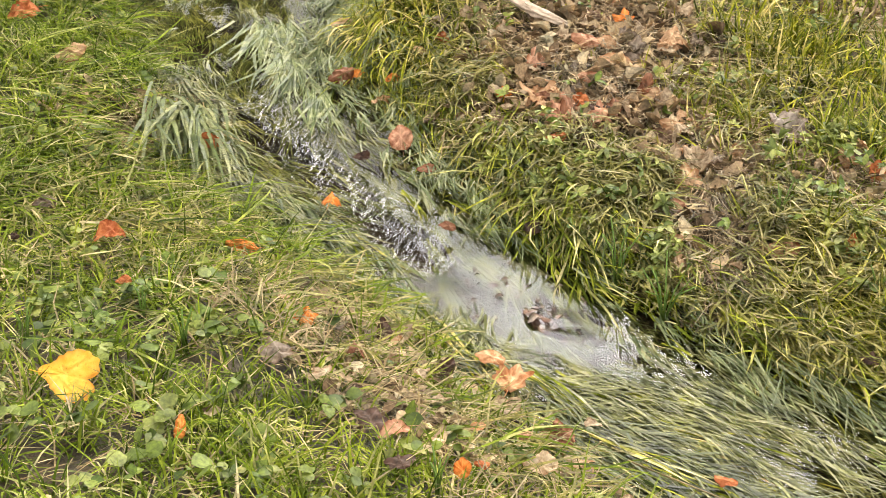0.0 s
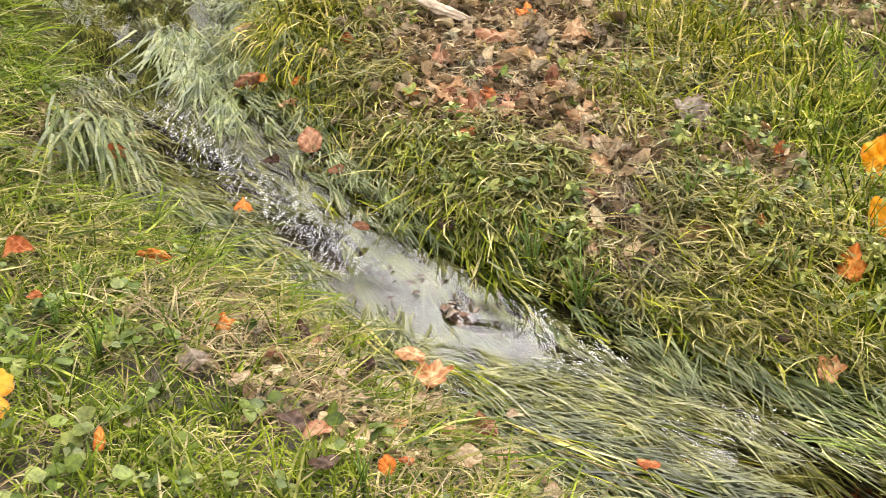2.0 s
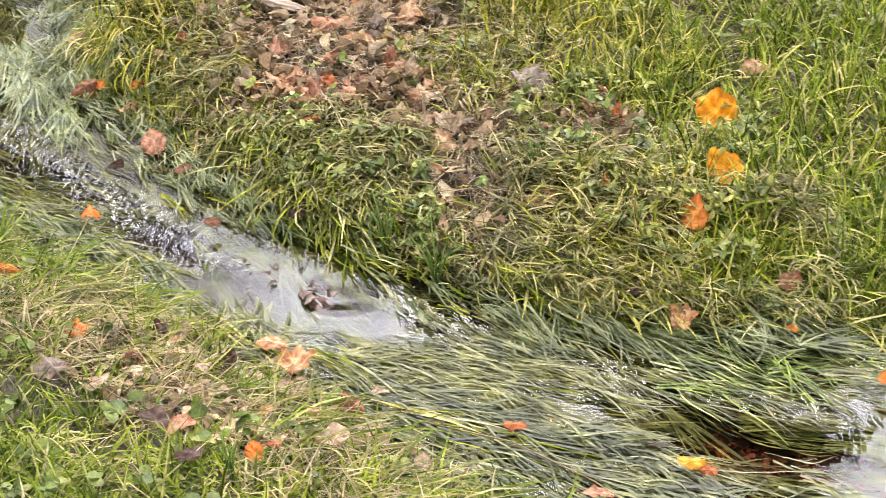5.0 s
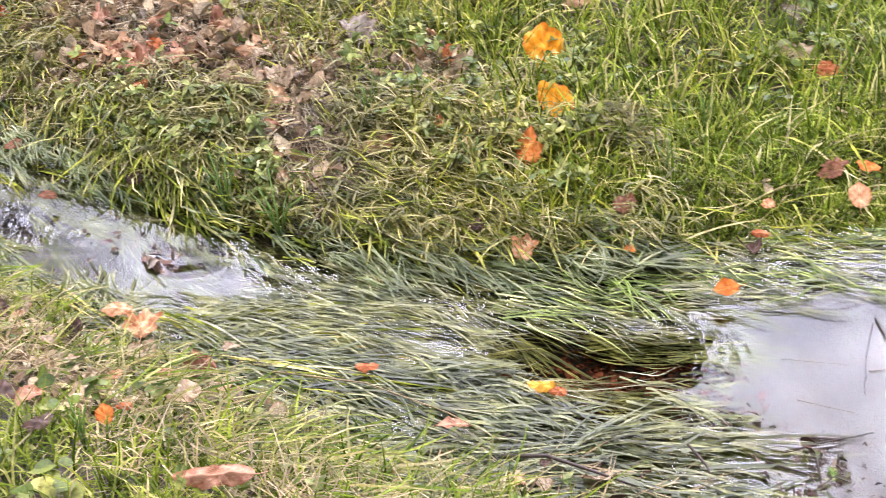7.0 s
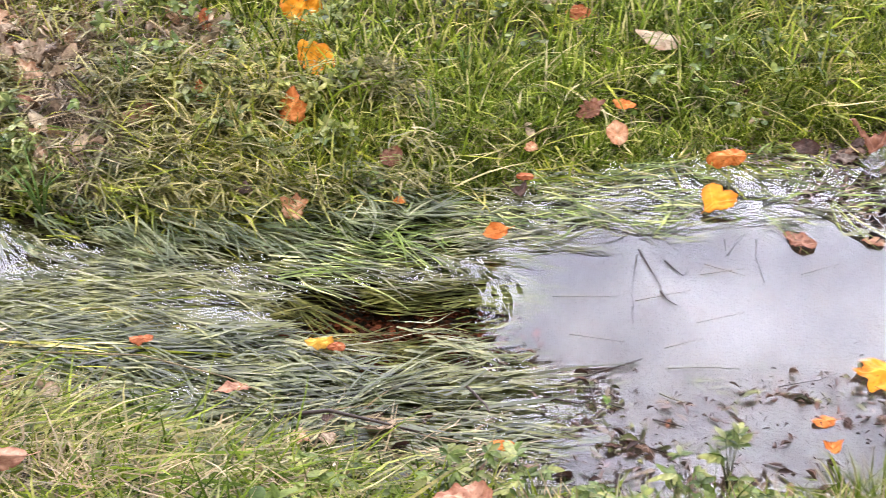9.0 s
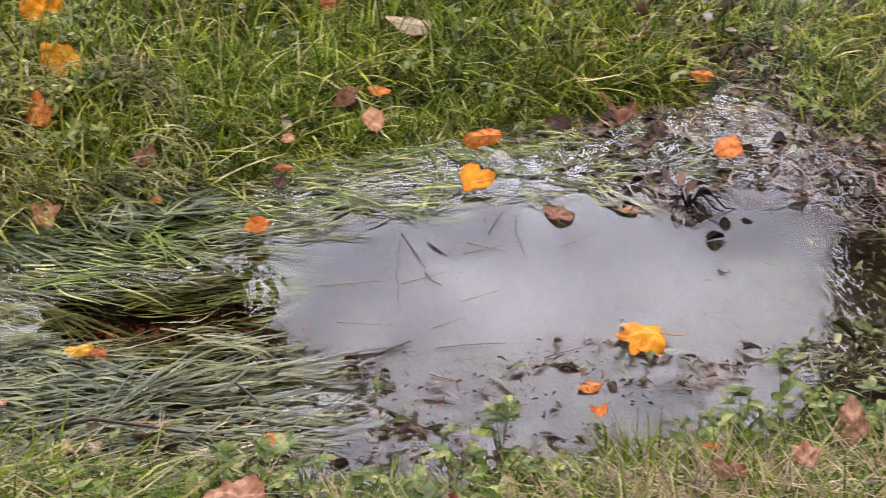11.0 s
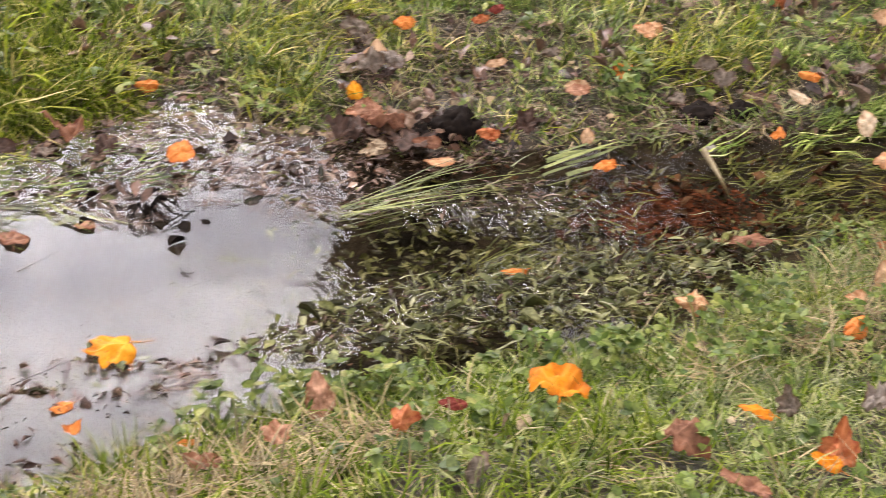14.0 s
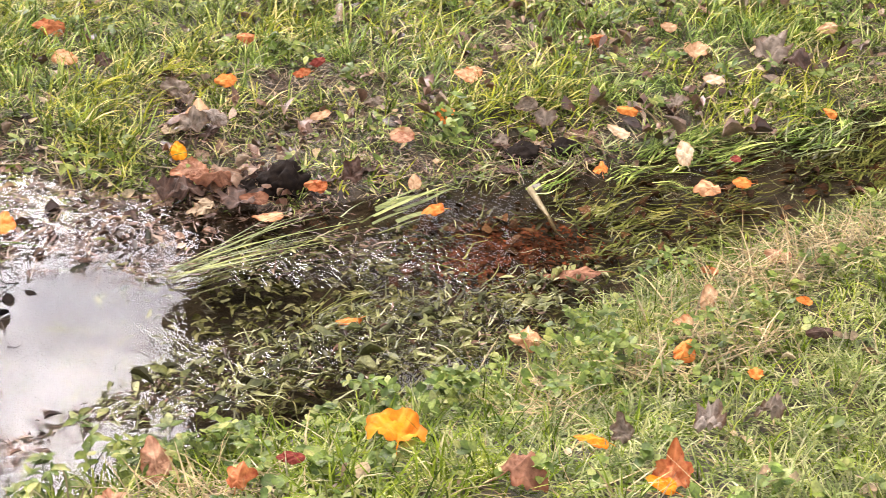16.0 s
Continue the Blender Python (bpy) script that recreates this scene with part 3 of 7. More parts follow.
fallen_leaf("brown flat round leaf lying in the grass", 0.159, 2.830, 0.076, 0.058, "round", "brown", -17, -4, 19, 0.75)
fallen_leaf("pale orange flat oval leaf lying in the grass", 0.486, 2.862, 0.061, 0.031, "oval", "peach", 63, -10, 45, 0.75)
fallen_leaf("dark wet brown flat lobed maple leaf on wet stream grass", 0.424, 2.686, 0.032, 0.065, "maple", "dark", 10, -10, -5, 0.75)
fallen_leaf("orange curled oval leaf on wet stream grass", 0.357, 2.537, 0.032, 0.057, "oval", "orange", 97, -9, 39, 1.1)
fallen_leaf("orange flat oval leaf lying in the grass", 0.165, 2.679, 0.055, 0.029, "oval", "orange", 98, -4, 45, 0.75)
fallen_leaf("bright yellow curled oval leaf on wet stream grass", -0.026, 2.204, 0.032, 0.053, "oval", "yellow", 98, -0, 13, 1.1)
fallen_leaf("rust-red flat oval leaf on wet stream grass", 0.005, 2.187, 0.032, 0.032, "oval", "rust", 93, -1, 41, 0.75)
fallen_leaf("rust-red flat oval leaf on wet stream grass", -0.366, 2.264, 0.032, 0.038, "oval", "rust", 98, 8, 9, 0.75)
fallen_leaf("pinkish brown flat oval leaf on wet stream grass", -0.190, 2.083, 0.032, 0.054, "oval", "pink", 90, 4, -8, 0.75)
fallen_leaf("pinkish brown curled long narrow leaf lying in the grass", -0.514, 1.660, 0.287, 0.105, "long", "pink", 98, 16, 39, 1.1)
fallen_leaf("brown flat lobed maple leaf lying in the grass", 0.648, 2.992, 0.078, 0.067, "maple", "brown", -25, -13, 28, 0.75)
fallen_leaf("cream-white curled oval leaf lying in the grass", 0.877, 3.245, 0.119, 0.100, "oval", "cream", 59, -15, 26, 0.5)
fallen_leaf("orange flat oval leaf lying in the grass", 0.736, 3.022, 0.062, 0.053, "oval", "orange", 56, -14, 18, 0.75)
fallen_leaf("brown flat oval leaf lying in the grass", 0.642, 2.974, 0.077, 0.061, "oval", "brown", 94, -13, 45, 0.75)
fallen_leaf("pale orange curled round leaf lying in the grass", 0.686, 2.874, 0.068, 0.057, "round", "peach", -1, -14, 43, 1.1)
fallen_leaf("orange curled oval leaf lying in the grass", 0.917, 2.750, 0.055, 0.076, "oval", "orange", 80, -19, 45, 1.1)
fallen_leaf("golden yellow flat two-lobed fan-shaped leaf on wet stream grass", 0.848, 2.605, 0.026, 0.092, "fan", "gold", -46, -18, 22, 0.5)
fallen_leaf("pale orange flat oval leaf lying in the grass", 0.479, 2.850, 0.063, 0.028, "oval", "peach", 81, -10, 45, 0.75)
fallen_leaf("rust-red flat oval leaf lying in the grass", 0.451, 2.739, 0.055, 0.033, "oval", "rust", 77, -10, 45, 0.75)
fallen_leaf("brown curled lobed maple leaf floating on the water", 0.988, 2.440, 0.006, 0.086, "maple", "brown", -28, -21, 3, 0.45)
fallen_leaf("pinkish brown flat oval leaf floating on the water", 1.138, 2.424, 0.004, 0.050, "oval", "pink", 55, -24, 4, 0.5)
fallen_leaf("orange flat round leaf lying in the grass", 1.436, 2.566, 0.045, 0.074, "round", "orange", -43, -28, 12, 0.75)
fallen_leaf("golden yellow flat lobed maple leaf floating on the water", 0.997, 1.987, 0.004, 0.135, "maple", "gold", 75, -25, 0, 0.5)
fallen_leaf("orange flat oval leaf floating on the water", 0.846, 1.880, 0.004, 0.047, "oval", "orange", 86, -22, 4, 0.5)
fallen_leaf("orange flat lobed maple leaf lying in the grass", 0.816, 1.762, 0.055, 0.042, "maple", "orange", -9, -23, 4, 0.75)
fallen_leaf("pinkish brown curled oval leaf among low herbs on the bank", 1.158, 1.533, 0.136, 0.082, "oval", "pink", -25, -35, 44, 1.1)
fallen_leaf("pinkish brown curled lobed maple leaf among low herbs on the bank", 0.998, 1.407, 0.215, 0.058, "maple", "pink", -27, -33, 32, 1.1)
fallen_leaf("orange flat oval leaf among low herbs on the bank", 0.917, 1.542, 0.141, 0.024, "oval", "orange", 63, -29, 39, 0.75)
fallen_leaf("brown curled oval leaf among low herbs on the bank", 0.873, 1.397, 0.226, 0.056, "oval", "brown", 58, -30, 11, 1.5)
fallen_leaf("pinkish brown curled oval leaf among low herbs on the bank", 0.177, 1.562, 0.206, 0.095, "oval", "pink", 80, -4, -4, 1.1)
fallen_leaf("dark red curled oval leaf among low herbs on the bank", 0.474, 1.483, 0.169, 0.069, "oval", "red", 65, -15, 15, 1.1)
fallen_leaf("rust-red curled lobed maple leaf among low herbs on the bank", 1.148, 1.291, 0.260, 0.058, "maple", "rust", -54, -40, 43, 1.5)
fallen_leaf("dark red curled oval leaf among low herbs on the bank", 1.275, 1.316, 0.222, 0.031, "oval", "red", 30, -42, 40, 1.1)
fallen_leaf("brown curled lobed maple leaf lying in the grass", 1.247, 2.742, 0.055, 0.115, "maple", "brown", -4, -23, 8, 1.5)
fallen_leaf("dark wet brown curled lobed maple leaf lying in the grass", 1.285, 2.632, 0.055, 0.079, "maple", "dark", -10, -25, 6, 1.5)
fallen_leaf("golden yellow flat round leaf lying in the grass", 1.929, 2.597, 0.071, 0.048, "round", "gold", -25, -36, 41, 0.75)
fallen_leaf("pinkish brown curled oval leaf lying in the grass", 1.903, 2.509, 0.061, 0.083, "oval", "pink", 61, -36, 45, 1.1)
fallen_leaf("brown curled oval leaf lying in the grass", 1.927, 2.441, 0.066, 0.079, "oval", "brown", 56, -37, 24, 1.5)
fallen_leaf("pale orange flat oval leaf floating on the water", 1.960, 2.278, 0.004, 0.069, "oval", "peach", 49, -40, 4, 0.5)
fallen_leaf("orange curled oval leaf lying in the grass", 1.523, 2.899, 0.055, 0.058, "oval", "orange", 58, -27, 45, 1.1)
fallen_leaf("orange flat oval leaf on wet stream grass", 0.275, 1.862, 0.032, 0.038, "oval", "orange", 74, -7, 38, 0.75)
fallen_leaf("dark wet brown flat oval leaf lying in the grass", 1.092, 2.743, 0.055, 0.062, "oval", "dark", 57, -20, 44, 0.75)
fallen_leaf("bright amber creased broad notched leaf among low herbs on the bank", 1.447, 1.271, 0.212, 0.121, "tulip", "amber", -37, -45, -4, 1.1)
fallen_leaf("orange flat oval leaf floating on the water", 1.816, 1.814, 0.004, 0.048, "oval", "orange", 68, -42, 4, 0.5)
fallen_leaf("orange curled oval leaf lying in the grass", 2.238, 2.008, 0.055, 0.057, "oval", "orange", 60, -46, 19, 1.1)
fallen_leaf("rust-red curled oval leaf lying in the grass", 2.099, 2.261, 0.055, 0.041, "oval", "rust", 61, -41, 45, 1.5)
fallen_leaf("pale tan flat round leaf lying in the grass", 2.300, 2.146, 0.055, 0.038, "round", "tan", -37, -45, 45, 0.75)
fallen_leaf("pale tan flat oval leaf lying in the grass", 2.429, 2.328, 0.081, 0.059, "oval", "tan", 50, -44, 45, 0.75)
fallen_leaf("pale tan flat lobed maple leaf lying in the grass", 2.071, 2.713, 0.092, 0.101, "maple", "tan", -35, -35, 10, 0.75)
fallen_leaf("grey decayed curled lobed maple leaf lying in the grass", 2.079, 2.771, 0.106, 0.064, "maple", "grey", -39, -35, 20, 1.5)
fallen_leaf("brown curled lobed maple leaf lying in the grass", 1.465, 1.018, 0.276, 0.098, "maple", "brown", -100, -52, 3, 1.6)
fallen_leaf("bright amber flat oval leaf lying in the grass", 1.683, 1.050, 0.214, 0.052, "oval", "amber", 23, -55, -2, 0.75)
fallen_leaf("brown flat oval leaf lying in the grass", 1.441, 0.865, 0.305, 0.069, "oval", "brown", 19, -55, -6, 0.75)
fallen_leaf("grey decayed curled oval leaf lying in the grass", 1.151, 1.114, 0.292, 0.047, "oval", "grey", -62, -42, 43, 1.5)
fallen_leaf("pale orange curled oval leaf lying in the grass", 2.820, 2.484, 0.102, 0.061, "oval", "peach", 60, -47, 45, 1.1)
fallen_leaf("brown flat long narrow leaf floating on the water", 2.332, 1.646, 0.004, 0.126, "long", "brown", 50, -53, 4, 0.5)
fallen_leaf("pale orange flat lobed maple leaf lying in the grass", 2.010, 1.490, 0.055, 0.064, "maple", "peach", -42, -51, 5, 0.75)
fallen_leaf("orange flat oval leaf lying in the grass", 2.615, 2.358, 0.081, 0.035, "oval", "orange", 49, -46, 45, 0.75)
fallen_leaf("rust-red curled lobed maple leaf lying in the grass", 1.688, 0.898, 0.237, 0.088, "maple", "rust", -57, -58, 36, 1.6)
fallen_leaf("bright amber flat oval leaf lying in the grass", 1.635, 0.874, 0.256, 0.048, "oval", "amber", 10, -57, 25, 0.9)
fallen_leaf("ash-grey decayed curled lobed maple leaf lying in the grass", 1.908, 0.984, 0.177, 0.080, "maple", "ash", -66, -59, 15, 2.8)
fallen_leaf("grey decayed curled lobed maple leaf lying in the grass", 2.038, 0.947, 0.172, 0.074, "maple", "grey", -73, -62, 15, 2.8)
fallen_leaf("grey decayed curled oval leaf lying in the grass", 1.745, 1.040, 0.206, 0.058, "maple", "grey", 20, -55, 43, 2.6)
fallen_leaf("orange curled round leaf lying in the grass", 2.144, 1.209, 0.117, 0.050, "round", "orange", -76, -57, 27, 1.1)
fallen_leaf("orange curled lobed maple leaf lying in the grass", 2.170, 1.063, 0.128, 0.040, "maple", "orange", -43, -61, 21, 1.1)
fallen_leaf("dark wet brown curled oval leaf lying in the grass", 2.384, 1.063, 0.126, 0.045, "oval", "dark", 41, -63, 45, 1.5)
fallen_leaf("pale tan curled oval leaf lying in the grass", 2.379, 1.327, 0.087, 0.060, "oval", "tan", -48, -58, 46, 1.1)
fallen_leaf("pale orange flat oval leaf lying in the grass", 2.250, 1.290, 0.102, 0.040, "oval", "peach", 39, -57, 34, 0.75)
fallen_leaf("orange flat oval leaf lying in the grass", 2.498, 1.171, 0.115, 0.031, "oval", "orange", 30, -62, 45, 0.75)
fallen_leaf("rust-red curled oval leaf lying in the grass", 2.520, 1.423, 0.064, 0.035, "oval", "rust", 30, -58, 45, 1.5)
fallen_leaf("pinkish brown flat oval leaf lying in the grass", 2.681, 1.353, 0.075, 0.059, "oval", "pink", 23, -61, 40, 0.75)
fallen_leaf("pale orange curled oval leaf lying in the grass", 2.002, 1.489, 0.055, 0.056, "oval", "peach", 30, -50, 45, 1.1)
fallen_leaf("dark red curled oval leaf lying in the grass", 1.298, 1.362, 0.180, 0.030, "oval", "red", 37, -39, 41, 1.1)
fallen_leaf("cream-white flat oval leaf lying in the grass", 2.918, 2.021, 0.065, 0.055, "oval", "cream", 19, -53, 35, 0.75)
fallen_leaf("cream-white curled oval leaf lying in the grass", 2.970, 1.847, 0.055, 0.074, "oval", "cream", -37, -56, 48, 1.1)
fallen_leaf("orange curled lobed maple leaf on wet stream grass", 2.739, 1.928, 0.032, 0.049, "maple", "orange", -37, -52, 27, 1.1)
fallen_leaf("pale orange curled oval leaf on wet stream grass", 2.877, 1.698, 0.032, 0.068, "oval", "peach", 44, -57, 36, 1.1)
fallen_leaf("orange flat oval leaf on wet stream grass", 2.974, 1.664, 0.032, 0.050, "oval", "orange", 39, -58, 40, 0.75)
fallen_leaf("rust-red curled oval leaf lying in the grass", 3.294, 2.437, 0.107, 0.069, "oval", "rust", 42, -51, 45, 1.5)
fallen_leaf("pale tan flat oval leaf lying in the grass", 3.546, 2.366, 0.113, 0.053, "oval", "tan", 35, -54, 45, 0.75)
fallen_leaf("pale tan flat lobed maple leaf lying in the grass", 3.475, 2.212, 0.099, 0.099, "maple", "tan", -61, -56, 24, 0.75)
fallen_leaf("cream-white flat oval leaf lying in the grass", 3.370, 2.059, 0.089, 0.057, "oval", "cream", 25, -56, 45, 0.75)
fallen_leaf("grey decayed curled lobed maple leaf lying in the grass", 3.638, 2.061, 0.099, 0.176, "maple", "grey", -72, -59, 12, 1.5)
fallen_leaf("pale orange flat oval leaf lying in the grass", 2.790, 2.467, 0.103, 0.061, "oval", "peach", 27, -46, 45, 0.75)
fallen_leaf("orange curled oval leaf lying in the grass", 2.584, 2.347, 0.080, 0.051, "oval", "orange", -25, -45, 48, 1.1)
fallen_leaf("pale tan flat oval leaf lying in the grass", 2.340, 2.548, 0.077, 0.048, "oval", "tan", 66, -40, 35, 0.75)
fallen_leaf("dark red curled oval leaf lying in the grass", 2.515, 2.777, 0.108, 0.044, "oval", "red", 62, -40, 45, 1.1)
fallen_leaf("rust-red curled oval leaf lying in the grass", 2.430, 2.740, 0.108, 0.047, "oval", "rust", 59, -39, 45, 1.5)
fallen_leaf("orange flat oval leaf lying in the grass", 2.238, 2.822, 0.106, 0.063, "oval", "orange", 58, -36, 45, 0.75)
fallen_leaf("rust-red flat oval leaf lying in the grass", 2.455, 3.021, 0.115, 0.056, "oval", "rust", 53, -37, 45, 0.75)
fallen_leaf("pale orange curled oval leaf lying in the grass", 1.963, 3.172, 0.118, 0.072, "oval", "peach", 57, -29, 45, 1.1)
fallen_leaf("rust-red flat oval leaf lying in the grass", 2.044, 3.385, 0.123, 0.086, "oval", "rust", 53, -29, 45, 0.75)
fallen_leaf("pale tan curled oval leaf lying in the grass", 1.822, 3.456, 0.121, 0.078, "oval", "tan", 52, -26, 45, 1.1)
fallen_leaf("grey decayed curled lobed maple leaf lying in the grass", 3.175, 2.041, 0.075, 0.078, "maple", "grey", -71, -55, 21, 1.5)
fallen_leaf("orange flat oval leaf lying in the grass", 3.517, 1.762, 0.055, 0.042, "oval", "orange", 9, -61, 45, 0.75)
fallen_leaf("pinkish brown flat oval leaf lying in the grass", 2.418, 2.317, 0.079, 0.056, "oval", "pink", 63, -44, 45, 0.75)
fallen_leaf("grey decayed curled lobed maple leaf on wet stream grass", 2.847, 2.223, 0.032, 0.089, "maple", "grey", -37, -50, 27, 1.5)
fallen_leaf("grey decayed curled oval leaf lying in the grass", 2.827, 2.272, 0.068, 0.066, "oval", "grey", 50, -49, 45, 1.5)
fallen_leaf("grey decayed curled oval leaf lying in the grass", 2.477, 2.495, 0.098, 0.048, "oval", "grey", 53, -42, 45, 1.5)
fallen_leaf("dark red flat oval leaf on wet stream grass", 3.075, 1.759, 0.032, 0.032, "oval", "red", 33, -58, 45, 0.75)
fallen_leaf("orange flat oval leaf lying in the grass", 3.021, 2.083, 0.078, 0.050, "oval", "orange", 34, -53, 45, 0.75)
fallen_leaf("brown flat oval leaf on wet stream grass", 1.962, 2.325, 0.032, 0.058, "oval", "brown", 46, -37, 45, 0.75)
fallen_leaf("grey decayed curled oval leaf lying in the grass", 2.100, 2.852, 0.109, 0.081, "oval", "grey", 45, -34, 45, 1.5)
fallen_leaf("dark wet brown curled lobed maple leaf lying in the grass", 2.015, 3.072, 0.116, 0.060, "maple", "dark", -46, -31, 45, 1.5)
fallen_leaf("dark wet brown curled lobed maple leaf lying in the grass", 3.643, 1.974, 0.089, 0.110, "maple", "dark", -79, -60, 16, 1.5)
fallen_leaf("pale tan flat oval leaf lying in the grass", 3.990, 2.091, 0.100, 0.067, "oval", "tan", 47, -61, 45, 0.75)
fallen_leaf("brown curled lobed maple leaf on wet stream grass", 1.956, 2.451, 0.034, 0.150, "maple", "umber", -22, -36, 8, 0.8)
fallen_leaf("dark wet brown curled lobed maple leaf on wet stream grass", 1.864, 2.467, 0.028, 0.132, "maple", "dark", -24, -34, 6, 0.8)
fallen_leaf("dark wet brown curled lobed maple leaf on wet stream grass", 1.925, 2.348, 0.028, 0.144, "maple", "dark", -30, -36, 0, 0.8)
fallen_leaf("pinkish brown curled oval leaf lying in the grass", 1.911, 2.503, 0.062, 0.068, "oval", "pink", 58, -34, 45, 1.1)
fallen_leaf("dark wet brown curled lobed maple leaf on wet stream grass", 1.805, 2.473, 0.032, 0.102, "maple", "dark", -35, -33, 10, 1.5)
fallen_leaf("rust-red curled oval leaf lying in the grass", 2.102, 2.277, 0.057, 0.050, "oval", "rust", 44, -40, 45, 1.5)
fallen_leaf("grey decayed curled lobed maple leaf lying in the grass", 2.028, 2.682, 0.088, 0.094, "maple", "grey", -44, -34, 45, 1.5)
fallen_leaf("dark wet brown curled lobed maple leaf lying in the grass", 2.187, 2.244, 0.061, 0.082, "maple", "dark", -55, -41, 45, 1.5)
fallen_leaf("ash-grey decayed curled oval leaf lying in the grass", 2.098, 2.683, 0.085, 0.072, "oval", "ash", 37, -35, 45, 1.5)
fallen_leaf("pale tan curled lobed maple leaf lying in the grass", -1.156, 3.512, 0.172, 0.116, "maple", "tan", 36, 17, 25, 1.1)
fallen_leaf("pinkish brown curled lobed maple leaf lying in the grass", -1.073, 3.476, 0.177, 0.098, "maple", "pink", 31, 16, 27, 1.1)
fallen_leaf("pinkish brown curled lobed maple leaf lying in the grass", -0.972, 3.449, 0.174, 0.097, "maple", "pink", 25, 14, 20, 1.1)
fallen_leaf("pale tan curled oval leaf lying in the grass", -0.876, 3.605, 0.193, 0.083, "oval", "tan", 109, 12, 45, 1.1)
fallen_leaf("pinkish brown curled lobed maple leaf lying in the grass", -1.235, 3.699, 0.195, 0.104, "maple", "pink", 20, 17, 22, 1.1)
fallen_leaf("pale tan flat oval leaf lying in the grass", -1.023, 3.764, 0.207, 0.087, "oval", "tan", 103, 14, 45, 0.75)
fallen_leaf("grey decayed flat lobed maple leaf lying in the grass", -0.998, 3.882, 0.211, 0.078, "maple", "grey", 8, 13, 33, 0.75)
fallen_leaf("pale tan curled lobed maple leaf lying in the grass", -0.916, 3.954, 0.215, 0.108, "maple", "tan", 3, 12, 11, 1.1)
fallen_leaf("pinkish brown curled oval leaf lying in the grass", -1.132, 3.851, 0.217, 0.082, "oval", "pink", 92, 15, 45, 1.1)
fallen_leaf("grey decayed curled lobed maple leaf lying in the grass", -0.722, 3.327, 0.162, 0.068, "maple", "grey", -7, 10, 45, 1.5)
fallen_leaf("pale tan curled lobed maple leaf lying in the grass", -0.687, 3.242, 0.153, 0.096, "maple", "tan", 30, 10, 47, 1.1)
fallen_leaf("pinkish brown curled lobed maple leaf lying in the grass", -1.082, 3.431, 0.170, 0.115, "maple", "pink", 33, 17, 14, 1.1)
fallen_leaf("ash-grey decayed curled oval leaf lying in the grass", -0.704, 3.104, 0.126, 0.060, "oval", "ash", 114, 12, 45, 1.5)
# leaves on the basin's bed, dark also for the reflection seen there
fallen_leaf("dark wet brown flat lobed maple leaf sunk in the basin", -0.87, 2.735, -0.04, 0.085, "maple", "dark", 57, 17, 2, 0.15)
fallen_leaf("dark wet brown flat oval leaf sunk in the basin", -0.8, 2.7, -0.04, 0.05, "oval", "dark", 110, 17, 2, 0.15)
fallen_leaf("dark wet brown flat oval leaf sunk in the basin", -0.86, 2.79, -0.04, 0.06, "oval", "dark", 70, 17, 2, 0.15)
fallen_leaf("dark wet brown flat oval leaf sunk in the basin", -0.92, 2.72, -0.04, 0.05, "oval", "dark", 20, 17, 2, 0.15)
fallen_leaf("dark wet brown flat round leaf sunk in the basin", -0.82, 2.76, -0.04, 0.045, "round", "dark", 0, 17, 2, 0.15)


fallen_leaf("dark rotten narrow leaf scrap floating on the pool", 0.457, 2.088, 0.002, 0.025, "long", "dark", 80, -20, 4, 0.9)
fallen_leaf("dark brown narrow leaf scrap floating on the pool", 0.516, 1.853, 0.002, 0.036, "long", "umber", 40, -20, 4, 0.9)
fallen_leaf("brown narrow leaf scrap floating on the pool", 0.574, 1.914, 0.002, 0.025, "long", "brown", -30, -20, 4, 0.9)
fallen_leaf("dark rotten lobed leaf scrap floating on the pool", 0.436, 1.936, 0.002, 0.029, "maple", "dark", 10, -20, 4, 0.9)
fallen_leaf("grey decayed narrow leaf scrap floating on the pool", 0.733, 1.978, 0.002, 0.022, "long", "grey", 70, -20, 4, 0.9)
fallen_leaf("dark rotten narrow leaf scrap floating on the pool", 0.685, 1.945, 0.002, 0.016, "long", "dark", 20, -20, 4, 0.9)
fallen_leaf("dark brown narrow leaf scrap floating on the pool", 0.837, 2.020, 0.002, 0.022, "long", "umber", 80, -20, 4, 0.9)
fallen_leaf("grey decayed narrow leaf scrap floating on the pool", 0.896, 2.010, 0.002, 0.025, "long", "grey", 85, -20, 4, 0.9)
fallen_leaf("dark rotten oval leaf scrap floating on the pool", 1.140, 2.032, 0.002, 0.012, "oval", "dark", 0, -20, 4, 0.9)
fallen_leaf("dark rotten narrow leaf scrap floating on the pool", 1.184, 1.972, 0.002, 0.013, "long", "dark", 30, -20, 4, 0.9)
fallen_leaf("dark rotten oval leaf scrap floating on the pool", 0.886, 1.870, 0.002, 0.029, "oval", "dark", 0, -20, 4, 0.9)
fallen_leaf("dark brown narrow leaf scrap floating on the pool", 0.935, 1.951, 0.002, 0.025, "long", "umber", 60, -20, 4, 0.9)
fallen_leaf("grey decayed narrow leaf scrap floating on the pool", 1.106, 1.873, 0.002, 0.022, "long", "grey", 20, -20, 4, 0.9)
fallen_leaf("drowned green narrow leaf scrap floating on the pool", 0.480, 1.988, 0.002, 0.032, "long", "green", 15, -20, 4, 0.9)
fallen_leaf("drowned green narrow leaf scrap floating on the pool", 1.211, 1.838, 0.002, 0.029, "long", "green", 60, -20, 4, 0.9)
fallen_leaf("drab brown narrow leaf scrap floating on the pool", 0.580, 1.971, 0.002, 0.022, "long", "drab", 70, -20, 4, 0.9)
